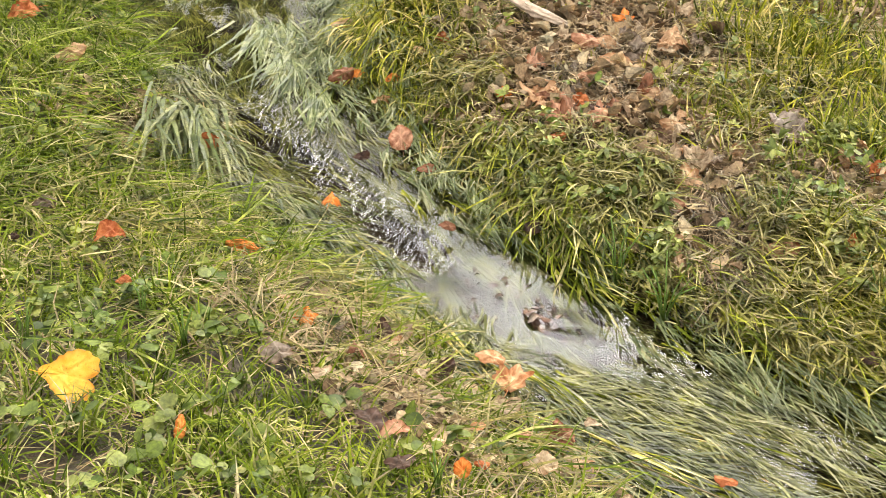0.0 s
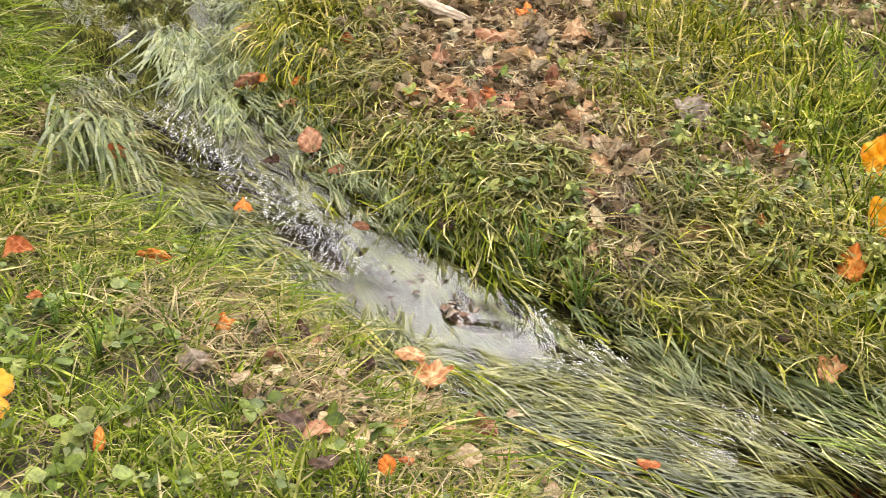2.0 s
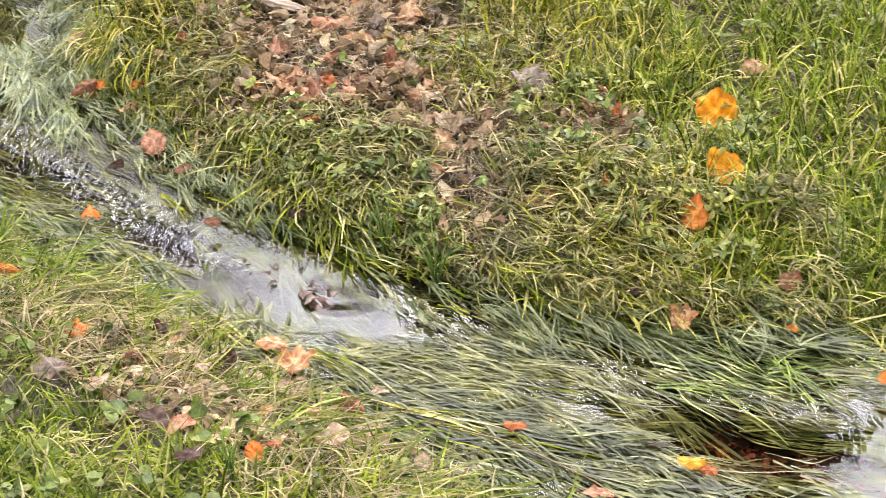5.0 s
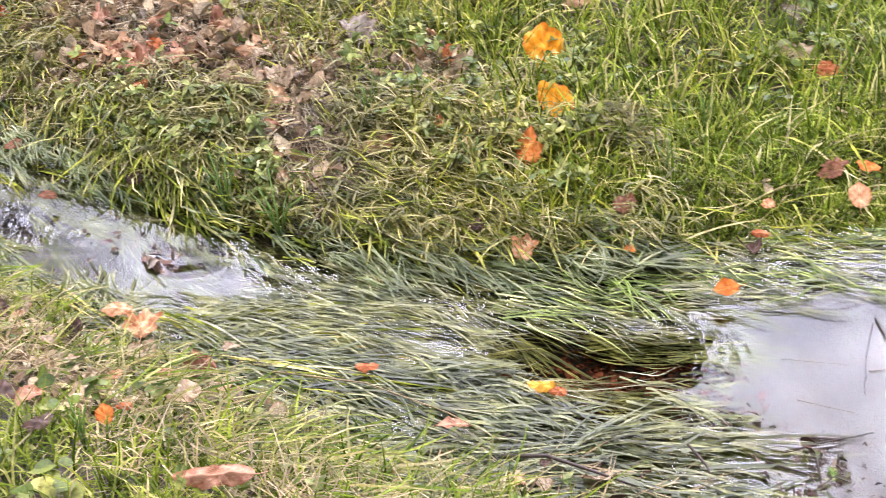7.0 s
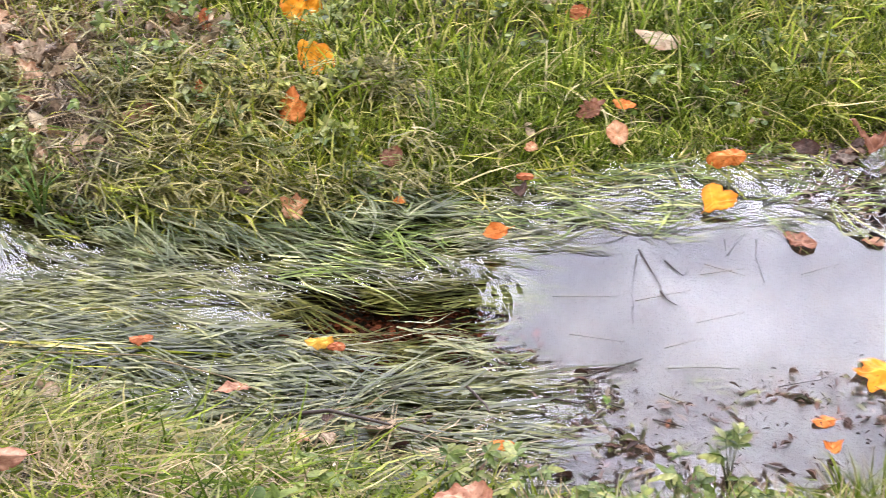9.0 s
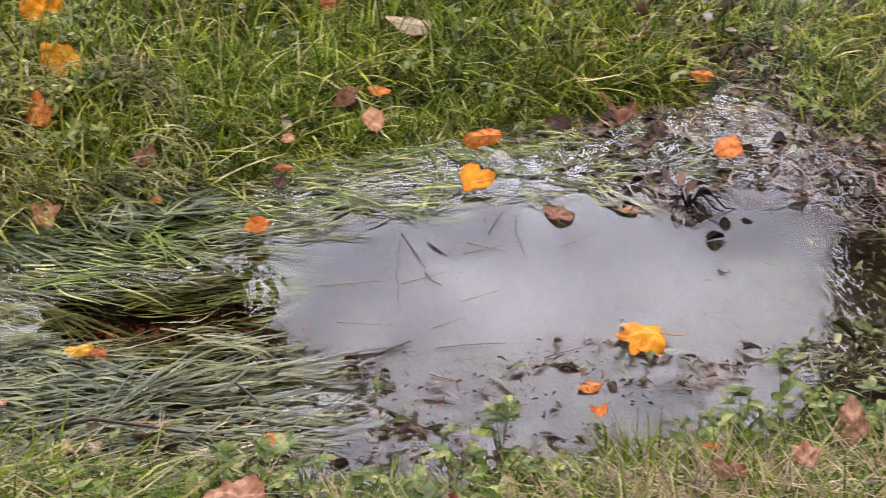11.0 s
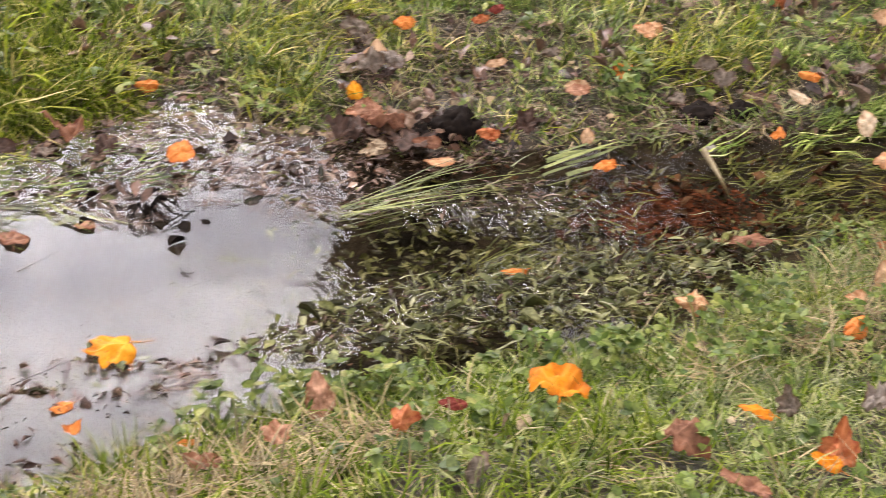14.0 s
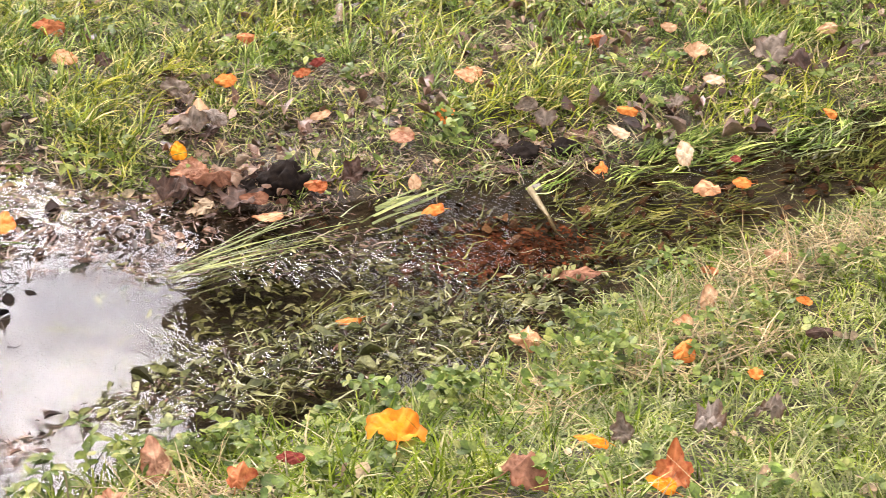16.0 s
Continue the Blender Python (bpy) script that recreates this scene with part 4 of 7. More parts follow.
fallen_leaf("dark rotten narrow leaf scrap floating on the pool", 0.401, 2.101, 0.002, 0.016, "long", "dark", 80, -20, 4, 0.9)
fallen_leaf("dark rotten narrow leaf scrap floating on the pool", 0.538, 2.011, 0.002, 0.017, "long", "dark", 10, -20, 4, 0.9)
fallen_leaf("dark rotten oval leaf scrap floating on the pool", 0.656, 1.972, 0.002, 0.014, "oval", "dark", 0, -20, 4, 0.9)
fallen_leaf("grey decayed narrow leaf scrap floating on the pool", 0.834, 1.966, 0.002, 0.019, "long", "grey", 75, -20, 4, 0.9)
fallen_leaf("dark brown lobed leaf scrap floating on the pool", 0.949, 1.875, 0.002, 0.022, "maple", "umber", 75, -20, 4, 0.9)
fallen_leaf("dark brown narrow leaf scrap floating on the pool", 1.020, 1.834, 0.002, 0.020, "long", "umber", 15, -20, 4, 0.9)

# heaps of old leaves, curled into one another
HEAPS = [(-1.12, 3.98, .26, .30, 70), (-1.08, 3.53, .26, .09, 60), (-.70, 3.35, .09, .12, 20), (-.60, 3.04, .07, .14, 14), (-.42, 3.54, .13, .05, 14), (-.2, 4.6, .3, .1, 14), (-1.05, 2.12, .22, .12, 9), (-.93, 2.36, .14, .08, 9), (-1.2, 2.40, .14, .08, 7), (-.62, 2.17, .14, .06, 8), (.02, 1.95, .10, .04, 6),
         (1.26, 2.75, .10, .05, 12), (1.90, 2.44, .12, .07, 18), (2.05, 2.72, .06, .09, 8), (2.74, 2.18, .12, .06, 8), (2.3, 2.36, .14, .06, 6)]
heap_rng = np.random.default_rng(31)
pile = []
for i in range(22):
    hue = ("drab", "umber", "drab", "tan", "umber", "drab", "grey", "umber", "dark", "dark", "drab")[i % 11]
    kind = ("maple", "oval", "maple", "oval", "round", "maple")[i % 6]
    pile.append((kind, hue, leaf_mesh(kind, heap_rng.uniform(.05, .085), hue, heap_rng.uniform(.8, 1.5), 400 + 13 * i, 1.3)[0]))
WORDS = {"drab": "drab brown", "umber": "dark brown", "tan": "pale tan", "brown": "brown", "grey": "grey decayed", "dark": "black wet"}
for cx, cy, rx, ry, many in HEAPS:
    for i in range(many):
        wet = cx > 1
        kind, hue, me = pile[int(heap_rng.integers(0, 22))]
        while wet != (hue in ("dark", "umber")) and heap_rng.random() < .85:
            kind, hue, me = pile[int(heap_rng.integers(0, 22))]
        x, y = cx + rx * heap_rng.normal(0, .75), cy + ry * heap_rng.normal(0, .75)
        ob = tagged(new({"maple": "maple_leaf", "oval": "oval_leaf", "round": "round_leaf"}[kind], me), "%s curled old leaf %s" % (WORDS[hue], "in the wet mud" if wet else "in a heap of litter"), "leaf", "old leaves in heaps")
        size = heap_rng.uniform(.55, 1.1) * (1 if cy > 2.6 or wet else .75)
        ob.matrix_world = pose(x, y, max(float(height(np.array(x), np.array(y))), 0) + heap_rng.uniform(.002, .012 if wet else .05), 0, 0, heap_rng.uniform(0, 360)) @ pose(0, 0, 0, heap_rng.normal(0, 24 if cy > 2.6 and not wet else 11), heap_rng.normal(0, 22 if cy > 2.6 and not wet else 11), 0) @ Matrix.Diagonal((size, size, size * (1 if cy > 2.6 and not wet else .4), 1))

rng = np.random.default_rng(5)


def mesh_of(name, verts, faces, material, smooth=True):
    """A mesh from arrays: verts (n, 3), faces (m, 3 or 4)."""
    me = bpy.data.meshes.new(name)
    k = faces.shape[1]
    me.vertices.add(len(verts))
    me.vertices.foreach_set("co", np.ascontiguousarray(verts, np.float32).ravel())
    me.loops.add(faces.size)
    me.loops.foreach_set("vertex_index", np.ascontiguousarray(faces, np.int32).ravel())
    me.polygons.add(len(faces))
    me.polygons.foreach_set("loop_start", np.arange(0, faces.size, k, dtype=np.int32))
    me.polygons.foreach_set("loop_total", np.full(len(faces), k, np.int32))
    me.polygons.foreach_set("use_smooth", np.full(len(faces), smooth))
    me.materials.append(material)
    me.update(calc_edges=True)
    return me


def sheet(xs, ys, zf):
    gx, gy = np.meshgrid(xs, ys)
    v = np.stack([gx, gy, zf(gx, gy)], -1).reshape(-1, 3)
    w, h = len(xs), len(ys)
    i = (np.arange(h - 1)[:, None] * w + np.arange(w - 1)[None, :]).ravel()
    return v, np.stack([i, i + 1, i + w + 1, i + w], -1)


def span(lo, hi, step, reach):
    """Even steps between lo and hi, then ever wider ones out to reach."""
    out = np.geomspace(step, reach, 26).cumsum()
    out *= reach / out[-1]
    out = np.maximum(out, step * np.arange(1, 27))
    return np.r_[(lo - out)[::-1], np.arange(lo, hi, step), hi, hi + out]


def lies(x, y):
    far_off = np.maximum(np.maximum(np.abs(x - 2.5) - 9.5, np.abs(y - 4) - 9.5), 0)
    near = np.exp(-far_off / 3)
    return height(np.clip(x, -8, 14), y) * near + .25 * (1 - near)


gv, gf = sheet(span(-3.4, 4.9, .03, 300), span(-.2, 5.6, .03, 300), lies)
gme = mesh_of("ground", gv, gf, SOIL)
gdn, gdf = shore(np.clip(gv[:, 0], -8, 14), gv[:, 1])
gr, ga = np.hypot(gv[:, 0], gv[:, 1]), np.degrees(np.arctan2(gv[:, 0], gv[:, 1]))
built = np.clip((5.5 - gr) / .4, 0, 1) * np.clip((gr - .8) / .2, 0, 1) * np.clip((ga + 47) / 4, 0, 1) * np.clip((83 - ga) / 4, 0, 1)
gme.attributes.new("turf", "FLOAT", "POINT").data.foreach_set("value", (np.clip(np.maximum(gdn, gdf) / .15, 0, 1) * (1 - .95 * built)).astype(np.float32))
ground = tagged(new("ground", gme), "soil and turf of two stream banks and bed", "ground", kind="structure")


# where the current runs in the open: a narrow race, then ripples before the pool
def bump_at(x, y, cx, cy, rx, ry, turn=0.0):
    c, s = math.cos(turn), math.sin(turn)
    u, v = (x - cx) * c + (y - cy) * s, -(x - cx) * s + (y - cy) * c
    return np.exp(-(u / rx) ** 2 - (v / ry) ** 2)


RACE = [(-2.0, 3.45), (-1.80, 3.27), (-1.575, 3.11), (-1.38, 2.96), (-1.22, 2.83), (-1.02, 2.76), (-.86, 2.71)]


def race(x, y):
    a = np.array(RACE)
    best = np.full(np.shape(x), 9.0)
    for (ax, ay), (bx, by) in zip(a[:-1], a[1:]):
        t = np.clip(((x - ax) * (bx - ax) + (y - ay) * (by - ay)) / ((bx - ax) ** 2 + (by - ay) ** 2), 0, 1)
        best = np.minimum(best, np.hypot(x - ax - t * (bx - ax), y - ay - t * (by - ay)))
    return best


def rush_at(x, y):
    return np.clip(np.exp(-(race(x, y) / .085) ** 2) * .78 - .80 * bump_at(x, y, -.95, 2.74, .26, .14, -.38) + .5 * bump_at(x, y, .14, 2.46, .17, .035) + .3 * bump_at(x, y, .34, 2.35, .07, .10) + .10 * bump_at(x, y, -.45, 2.5, .45, .25) + .12 * bump_at(x, y, 1.45, 2.05, .16, .25) + .5 * bump_at(x, y, 1.78, 1.75, .36, .11, -.15) + .95 * bump_at(x, y, 2.12, 1.93, .17, .11, -.5) + .6 * bump_at(x, y, 1.88, 2.05, .13, .07, -.5) + .3 * bump_at(x, y, 2.12, 1.79, .04, .08) - .45 * bump_at(x, y, 2.34, 1.88, .12, .07, -.3) + .35 * bump_at(x, y, -.26, 2.56, .2, .06, -.3) + .3 * bump_at(x, y, 3.0, 1.7, .8, .3, -.3), 0, 1)


wv, wf = sheet(np.r_[np.arange(-8, -3.4, .1), np.arange(-3.4, 5.0, .02), np.arange(5, 13, .1)], np.r_[np.arange(-1, .8, .1), np.arange(.8, 5.8, .02), np.arange(5.8, 14.5, .1)], lambda x, y: 0 * x)
mid = wv[wf].mean(1)
dn, df = shore(mid[:, 0], mid[:, 1])
wf = wf[(dn < .25) & (df < np.where(mid[:, 0] > .3, .7, .25))]
used, wf = np.unique(wf, return_inverse=True)
wf, wv = wf.reshape(-1, 4), wv[used]
r = np.clip((rush_at(wv[:, 0], wv[:, 1]) - .05) / .95, 0, 1)
wv[:, 2] += r * .006 * (np.sin(46 * wv[:, 0] + 2 * np.sin(11 * wv[:, 1])) * np.sin(52 * wv[:, 1] + 2 * np.sin(12 * wv[:, 0])))
dip = bump_at(wv[:, 0], wv[:, 1], -.83, 2.72, .075, .05)
wv[:, 2] -= .010 * dip
wme = mesh_of("water", wv, wf, WATER)
at = wme.attributes.new("rush", "FLOAT", "POINT")
at.data.foreach_set("value", r.astype(np.float32))
water = tagged(new("water", wme), "shallow clear stream mirroring a cloudy sky", "water", kind="structure")
water.visible_shadow = False


def patchy(x, y, scale, seed):
    return .5 + .5 * np.sin(x * scale + seed + 1.7 * np.sin(y * scale * .8 + seed)) * np.sin(y * scale * 1.1 + 2 * seed + 1.3 * np.sin(x * scale * .9))


def pressed(x, y):
    """Blades under a fallen leaf are pressed short."""
    out = np.ones(len(x))
    for lx, ly, size in SPOTS:
        if size > .03:
            out[(x - lx) ** 2 + (y - ly) ** 2 < (.55 * size) ** 2] = .34
            px, py = lx * (1 - .45 * size / math.hypot(lx, ly)), ly * (1 - .45 * size / math.hypot(lx, ly))
            out[(x - px) ** 2 + (y - py) ** 2 < (.5 * size) ** 2] = .38
    return out


def ribbons(name, root, head, length, width, rise, bend, material, segments=3, wave=0.0, floor_z=None, taper=.9, hug=False, arc=None):
    """Blades of grass as bent, tapering, slightly folded strips. head: compass way they lean; rise: first angle over the ground; bend: how far they droop."""
    n = len(root)
    length = length * pressed(root[:, 0], root[:, 1])
    s = np.linspace(0, 1, segments + 1)
    ang = rise[:, None] - bend[:, None] * s[None, :]
    turn = head[:, None] + wave * np.sin(s[None, :] * 4 + rng.uniform(0, 6, (n, 1))) * rng.uniform(-1, 1, (n, 1))
    if arc is not None:
        turn = turn + arc[:, None] * s[None, :]
    step = length[:, None] / segments
    dx, dy, dz = np.cos(ang) * np.cos(turn) * step, np.cos(ang) * np.sin(turn) * step, np.sin(ang) * step
    p = np.zeros((n, segments + 1, 3))
    p[:, 1:, 0], p[:, 1:, 1], p[:, 1:, 2] = (np.cumsum(d[:, :-1], 1) for d in (dx, dy, dz))
    p += root[:, None, :]
    if hug:
        lift = .005 * np.sin(s[None, :] * 5 + rng.uniform(0, 6, (n, 1))) + root[:, None, 2]
        p[:, :, 2] = np.maximum(height(p[:, :, 0], p[:, :, 1]) + .010, 0) + lift
    elif floor_z is not None:
        p[:, :, 2] = np.maximum(p[:, :, 2], np.maximum(height(p[:, :, 0], p[:, :, 1]), -.006) + floor_z)
    w = width[:, None] * np.clip(1.15 * (1 - s[None, :] ** 2 * taper), .04, 1) / 2
    side_turn = turn + math.pi / 2 + rng.uniform(-.5, .5, (n, 1))
    side = np.stack([np.cos(side_turn), np.sin(side_turn), rng.uniform(-.35, .35, (n, 1)) * np.ones_like(turn)], -1)
    a, b = p - side * w[..., None], p + side * w[..., None]
    v = np.stack([a, b], 2).reshape(-1, 3)
    base = np.arange(n)[:, None] * (2 * (segments + 1)) + 2 * np.arange(segments)[None, :]
    f = np.stack([base, base + 1, base + 3, base + 2], -1).reshape(-1, 4)
    return mesh_of(name, v, f, material)


def scatter(count, x0, x1, y0, y1, weight):
    """Random places in a rectangle, kept by a weight of 0 to 1, in small tufts."""
    c = rng.uniform((x0, y0), (x1, y1), (count // 5, 2))
    p = np.repeat(c, 5, 0) + rng.normal(0, .012, (len(c) * 5, 2))
    return p[rng.random(len(p)) < weight(p[:, 0], p[:, 1])]


def tufts(count, x0, x1, y0, y1, weight, per=14, spread=.016, fan=.6):
    """Tufts of blades: their places, the ways they lean (outward from the tuft and with it), and a number of 0 to 1 for each tuft."""
    c = rng.uniform((x0, y0), (x1, y1), (count // per, 2))
    c = c[rng.random(len(c)) < weight(c[:, 0], c[:, 1])]
    off = rng.normal(0, spread, (len(c), per, 2))
    p = (c[:, None] + off).reshape(-1, 2)
    lean, r = np.repeat(rng.uniform(0, 6.28, len(c)), per), np.hypot(off[..., 0], off[..., 1]).ravel() + 1e-6
    o = off.reshape(-1, 2) / r[:, None] * fan
    head = np.arctan2(o[:, 1] + (1 - fan) * np.sin(lean), o[:, 0] + (1 - fan) * np.cos(lean)) + rng.normal(0, .5, len(p))
    return p, head, np.repeat(rng.random(len(c)), per)


def on_ground(p, dz=0.0):
    return np.column_stack([p, height(p[:, 0], p[:, 1]) + dz])


# bare and littered places on the banks: x, y, half-lengths, turn, strength
LITTER_BEDS = [(-1.12, 3.95, .32, .38, .3, 1.05), (-1.02, 3.55, .34, .12, .1, 1.0), (-.66, 3.36, .12, .12, 0, .8), (-.60, 3.14, .085, .28, .36, .95), (-.80, 3.42, .24, .18, 0, .45), (-.30, 3.42, .2, .10, 0, .6), (-.2, 4.6, .5, .2, 0, .5)]
NEAR_LITTER = [(-1.18, 2.38, .16, .09, -.5, .9), (-1.02, 2.10, .20, .09, -.3, .95), (-.92, 2.34, .12, .08, -.4, .9), (-.88, 1.98, .12, .07, -.3, .8), (-2.24, 3.16, .17, .15, 0, 1), (.02, 1.93, .17, .06, -.3, .9), (-.62, 2.12, .16, .06, -.3, .6)]
MUD_BEDS = [(.80, 3.0, .12, .08, 0, .75), (2.32, 2.28, .28, .09, -.35, .9), (2.5, 2.75, .2, .12, -.2, .5), (3.3, 2.3, .3, .1, -.4, .5), (3.0, 2.9, .3, .12, 0, .4), (1.34, 2.75, .30, .14, -.3, 1), (1.72, 2.48, .30, .14, -.5, 1), (2.02, 2.36, .22, .12, -.2, 1), (1.62, 2.95, .12, .2, 0, .7), (2.05, 2.78, .12, .16, 0, .7), (2.35, 2.55, .3, .12, -.4, .6), (2.75, 2.14, .22, .12, -.3, .9), (2.95, 2.55, .25, .1, -.4, .4)]


def bare(x, y):
    out = 0
    for cx, cy, rx, ry, turn, k in LITTER_BEDS + NEAR_LITTER + MUD_BEDS + [(-2.21, 3.10, .17, .17, 0, 1)]:
        out = np.maximum(out, k * bump_at(x, y, cx, cy, rx, ry, turn))
    return np.clip(out * 1.15, 0, .97)


def stuff(name, me, label, category="grass"):
    return tagged(new(name, me), label, category, kind="stuff")


def in_reach(x, y, far=5.35):
    """The stretch of plan between the standing place and the last grass that is built blade by blade."""
    r, a = np.hypot(x, y), np.degrees(np.arctan2(x, y))
    fray = patchy(x, y, 4.1, 1) + patchy(x, y, 11, 3)
    return (r < far + .3 * fray) & (r > .75 + .12 * fray) & (a > -43 - 5 * fray) & (a < 79 + 4 * fray)


def far_side(x, y):
    return in_reach(x, y) & (shore(x, y)[1] > -.02)


def near_side(x, y):
    return in_reach(x, y) & (shore(x, y)[0] > -.02)


def wet_edge(x, y):
    """How much the far bank's grass is thinned and drowned beside the pool."""
    d = shore(x, y)[1]
    return np.clip(1.1 - d / .30, 0, 1) * np.clip((x - .05) / .35, 0, 1)


def marshy(x, y):
    return np.clip((x - 1.0 + .5 * (patchy(x, y, 4, 2) - .5)) / .5, 0, 1)


# grass of the far bank: upright green tufts, an olive tangle towards the race, low marsh grass further along
def lushness(x, y):
    return np.clip((x + .25 + .35 * (patchy(x, y, 5, 6) - .5) + .25 * (y - 3.1)) / .3, 0, 1)


for name, count, material, label, pick in (
        ("bank_grass", 330000, GRASS_FAR, "yellowed green grass on the far stream bank", lambda x, y: (1 - lushness(x, y)) * (1 - marshy(x, y))),
        ("bank_grass", 300000, GRASS_LUSH, "lush upright green grass on the far stream bank", lambda x, y: lushness(x, y) * (1 - marshy(x, y)) * (1 - .35 * wet_edge(x, y))),
        ("marsh_grass", 300000, MARSH, "low patchy grass on the soaked far bank", lambda x, y: marshy(x, y) * (1 - .5 * wet_edge(x, y)) * np.clip(1.5 * patchy(x, y, 8, 5) + .1, .25, 1))):
    p, head, k = tufts(count, -3.9, 5, 1.5, 5.4, lambda x, y: far_side(x, y) * pick(x, y) * (1 - bare(x, y)) * (.45 + .55 * patchy(x, y, 6, 1)) * np.clip(1.35 - .14 * np.hypot(x, y), .4, 1))
    n = len(p)
    tall = .35 * patchy(p[:, 0], p[:, 1], 3.1, 4) + .65 * k
    swept = (rng.random(n) < .8 * np.clip(1.25 - shore(p[:, 0], p[:, 1])[1] / .4, 0, 1) * np.clip(-2 * p[:, 0] - .5, 0, 1))
    head = np.where(swept, rng.normal(-.85, .35, n), head)
    long = (.07 + .12 * tall) * rng.uniform(.45, 1.45, n) * (1 - .62 * wet_edge(p[:, 0], p[:, 1])) * (.62 if material is MARSH else 1) * (1 - .55 * np.maximum(bare(p[:, 0], p[:, 1] + .07), bare(p[:, 0], p[:, 1] + .14)))
    stuff(name, ribbons(name, on_ground(p, -.005), head, long, rng.uniform(.003, .0078, n) * (.85 if material is MARSH else 1), np.where(swept, rng.uniform(.1, .9, n), rng.uniform(.6, 1.55, n)), rng.uniform(.1, 1.9, n) + np.where(rng.random(n) < .2, .8, 0), material, 4, .22, .006), label)

# shorter lawn of the near bank
p, head, k = tufts(330000, -3.2, 4.4, -.1, 4.4, lambda x, y: near_side(x, y) * np.where(x > 1.6, .6, 1) * (1 - bare(x, y)) * (.5 + .5 * patchy(x, y, 7, 2)), 12, .015)
n = len(p)
tall = .5 * patchy(p[:, 0], p[:, 1], 3.7, 7) + .5 * k
stuff("lawn_grass", ribbons("lawn_grass", on_ground(p, -.005), head, (.045 + .055 * tall) * rng.uniform(.6, 1.7, n) * np.clip(1 - .22 * (p[:, 0] - .6), .68, 1), rng.uniform(.0022, .0055, n) * np.clip(1 - .2 * (p[:, 0] - .8), .7, 1),
      rng.uniform(.5, 1.5, n), rng.uniform(.5, 2.7, n), GRASS_NEAR, 3, .25, .004), "short rough lawn grass on the near bank")

# finer, paler turf further along the near bank
p, head, k = tufts(120000, 1.0, 4.4, -.1, 2.1, lambda x, y: near_side(x, y) * np.clip((x - 1.0) / .8, 0, 1) * (.5 + .5 * patchy(x, y, 6, 4)) * (np.hypot(x, y) > 1.2), 12, .014)
n = len(p)
stuff("lawn_grass", ribbons("lawn_grass", on_ground(p, -.003), head, rng.uniform(.03, .07, n) * (.7 + .7 * k), rng.uniform(.0018, .0042, n), rng.uniform(.4, 1.4, n), rng.uniform(.8, 2.8, n), LAWN_PALE, 3, .4, .006), "fine pale curly turf on the near bank")
# long blades lying over the wet far bank
p = scatter(36000, 1.0, 4.6, 1.8, 4.2, lambda x, y: far_side(x, y) * (1 - bare(x, y)) * np.clip(1.8 * patchy(x, y, 6, 7) - .55, 0, 1))
n = len(p)
stuff("bank_grass", ribbons("bank_grass", on_ground(p, .005), rng.normal(.1, .8, n), rng.uniform(.07, .17, n), rng.uniform(.0025, .0055, n), rng.uniform(.2, 1.0, n), rng.uniform(.6, 1.8, n), GRASS_FAR, 4, .4, .006), "long green blades lying over the wet far bank")

# short green stubble beside the pool
p, head, k = tufts(60000, -.1, 1.5, 2.6, 3.5, lambda x, y: far_side(x, y) * (shore(x, y)[1] < .5) * np.clip((x + .1) / .2, 0, 1) * (1 - .8 * bare(x, y)), 8, .014)
n = len(p)
stuff("bank_grass", ribbons("bank_grass", on_ground(p, 0), head, rng.uniform(.03, .08, n), rng.uniform(.002, .005, n), rng.uniform(.3, 1.3, n), rng.uniform(.2, 1.6, n), GRASS_LUSH, 3, .3, .004), "short green grass beside the pool")
# short stubble and scraps over the soaked ground
p, head, k = tufts(110000, .9, 5, 1.6, 5.2, lambda x, y: far_side(x, y) * marshy(x, y) * (1 - .6 * bare(x, y)) * np.clip(1.5 * patchy(x, y, 10, 3), .3, 1), 8, .014)
n = len(p)
stuff("marsh_grass", ribbons("marsh_grass", on_ground(p, 0), head, rng.uniform(.02, .06, n), rng.uniform(.0018, .0042, n), rng.uniform(.1, 1.2, n), rng.uniform(.2, 1.8, n), MARSH, 3, .4, .004), "short stubble of grass on soaked ground")
p = scatter(40000, .9, 5, 1.6, 5.2, lambda x, y: far_side(x, y) * marshy(x, y) * np.clip(1.6 * patchy(x, y, 7, 1) - .1, .1, 1))
n = len(p)
stuff("dead_stalks", ribbons("dead_stalks", on_ground(p, .006), rng.uniform(0, 6.28, n), rng.uniform(.02, .08, n), rng.uniform(.0018, .0045, n), rng.uniform(-.1, .5, n), rng.uniform(0, .6, n), ROOTS, 2, .4, .006), "wet straw and dead stalks on the soaked far bank")
# coarser meadow grass round about, behind the standing place and beyond
p = scatter(120000, -8, 11, -5, 9.5, lambda x, y: ~in_reach(x, y) * (np.maximum(*shore(x, y)) > .02) * (.35 + .65 * patchy(x, y, 3, 2)) * (np.hypot(x - 1.5, y - 2.5) < 8.2) * (np.hypot(x, y) > .5))
n = len(p)
stuff("meadow_grass", ribbons("meadow_grass", on_ground(p, -.005), rng.uniform(0, 6.28, n), rng.uniform(.06, .2, n), rng.uniform(.006, .014, n), rng.uniform(.5, 1.5, n), rng.uniform(.4, 2, n), GRASS_NEAR, 2, .2), "rough meadow grass round the stream")


def flow(x):
    """The current's heading over the plan, as an angle from the x axis."""
    c = lambda v: (along(NEAR, v) + along(FAR, v)) / 2
    return np.arctan2(c(x + .15) - c(x - .15), .3)


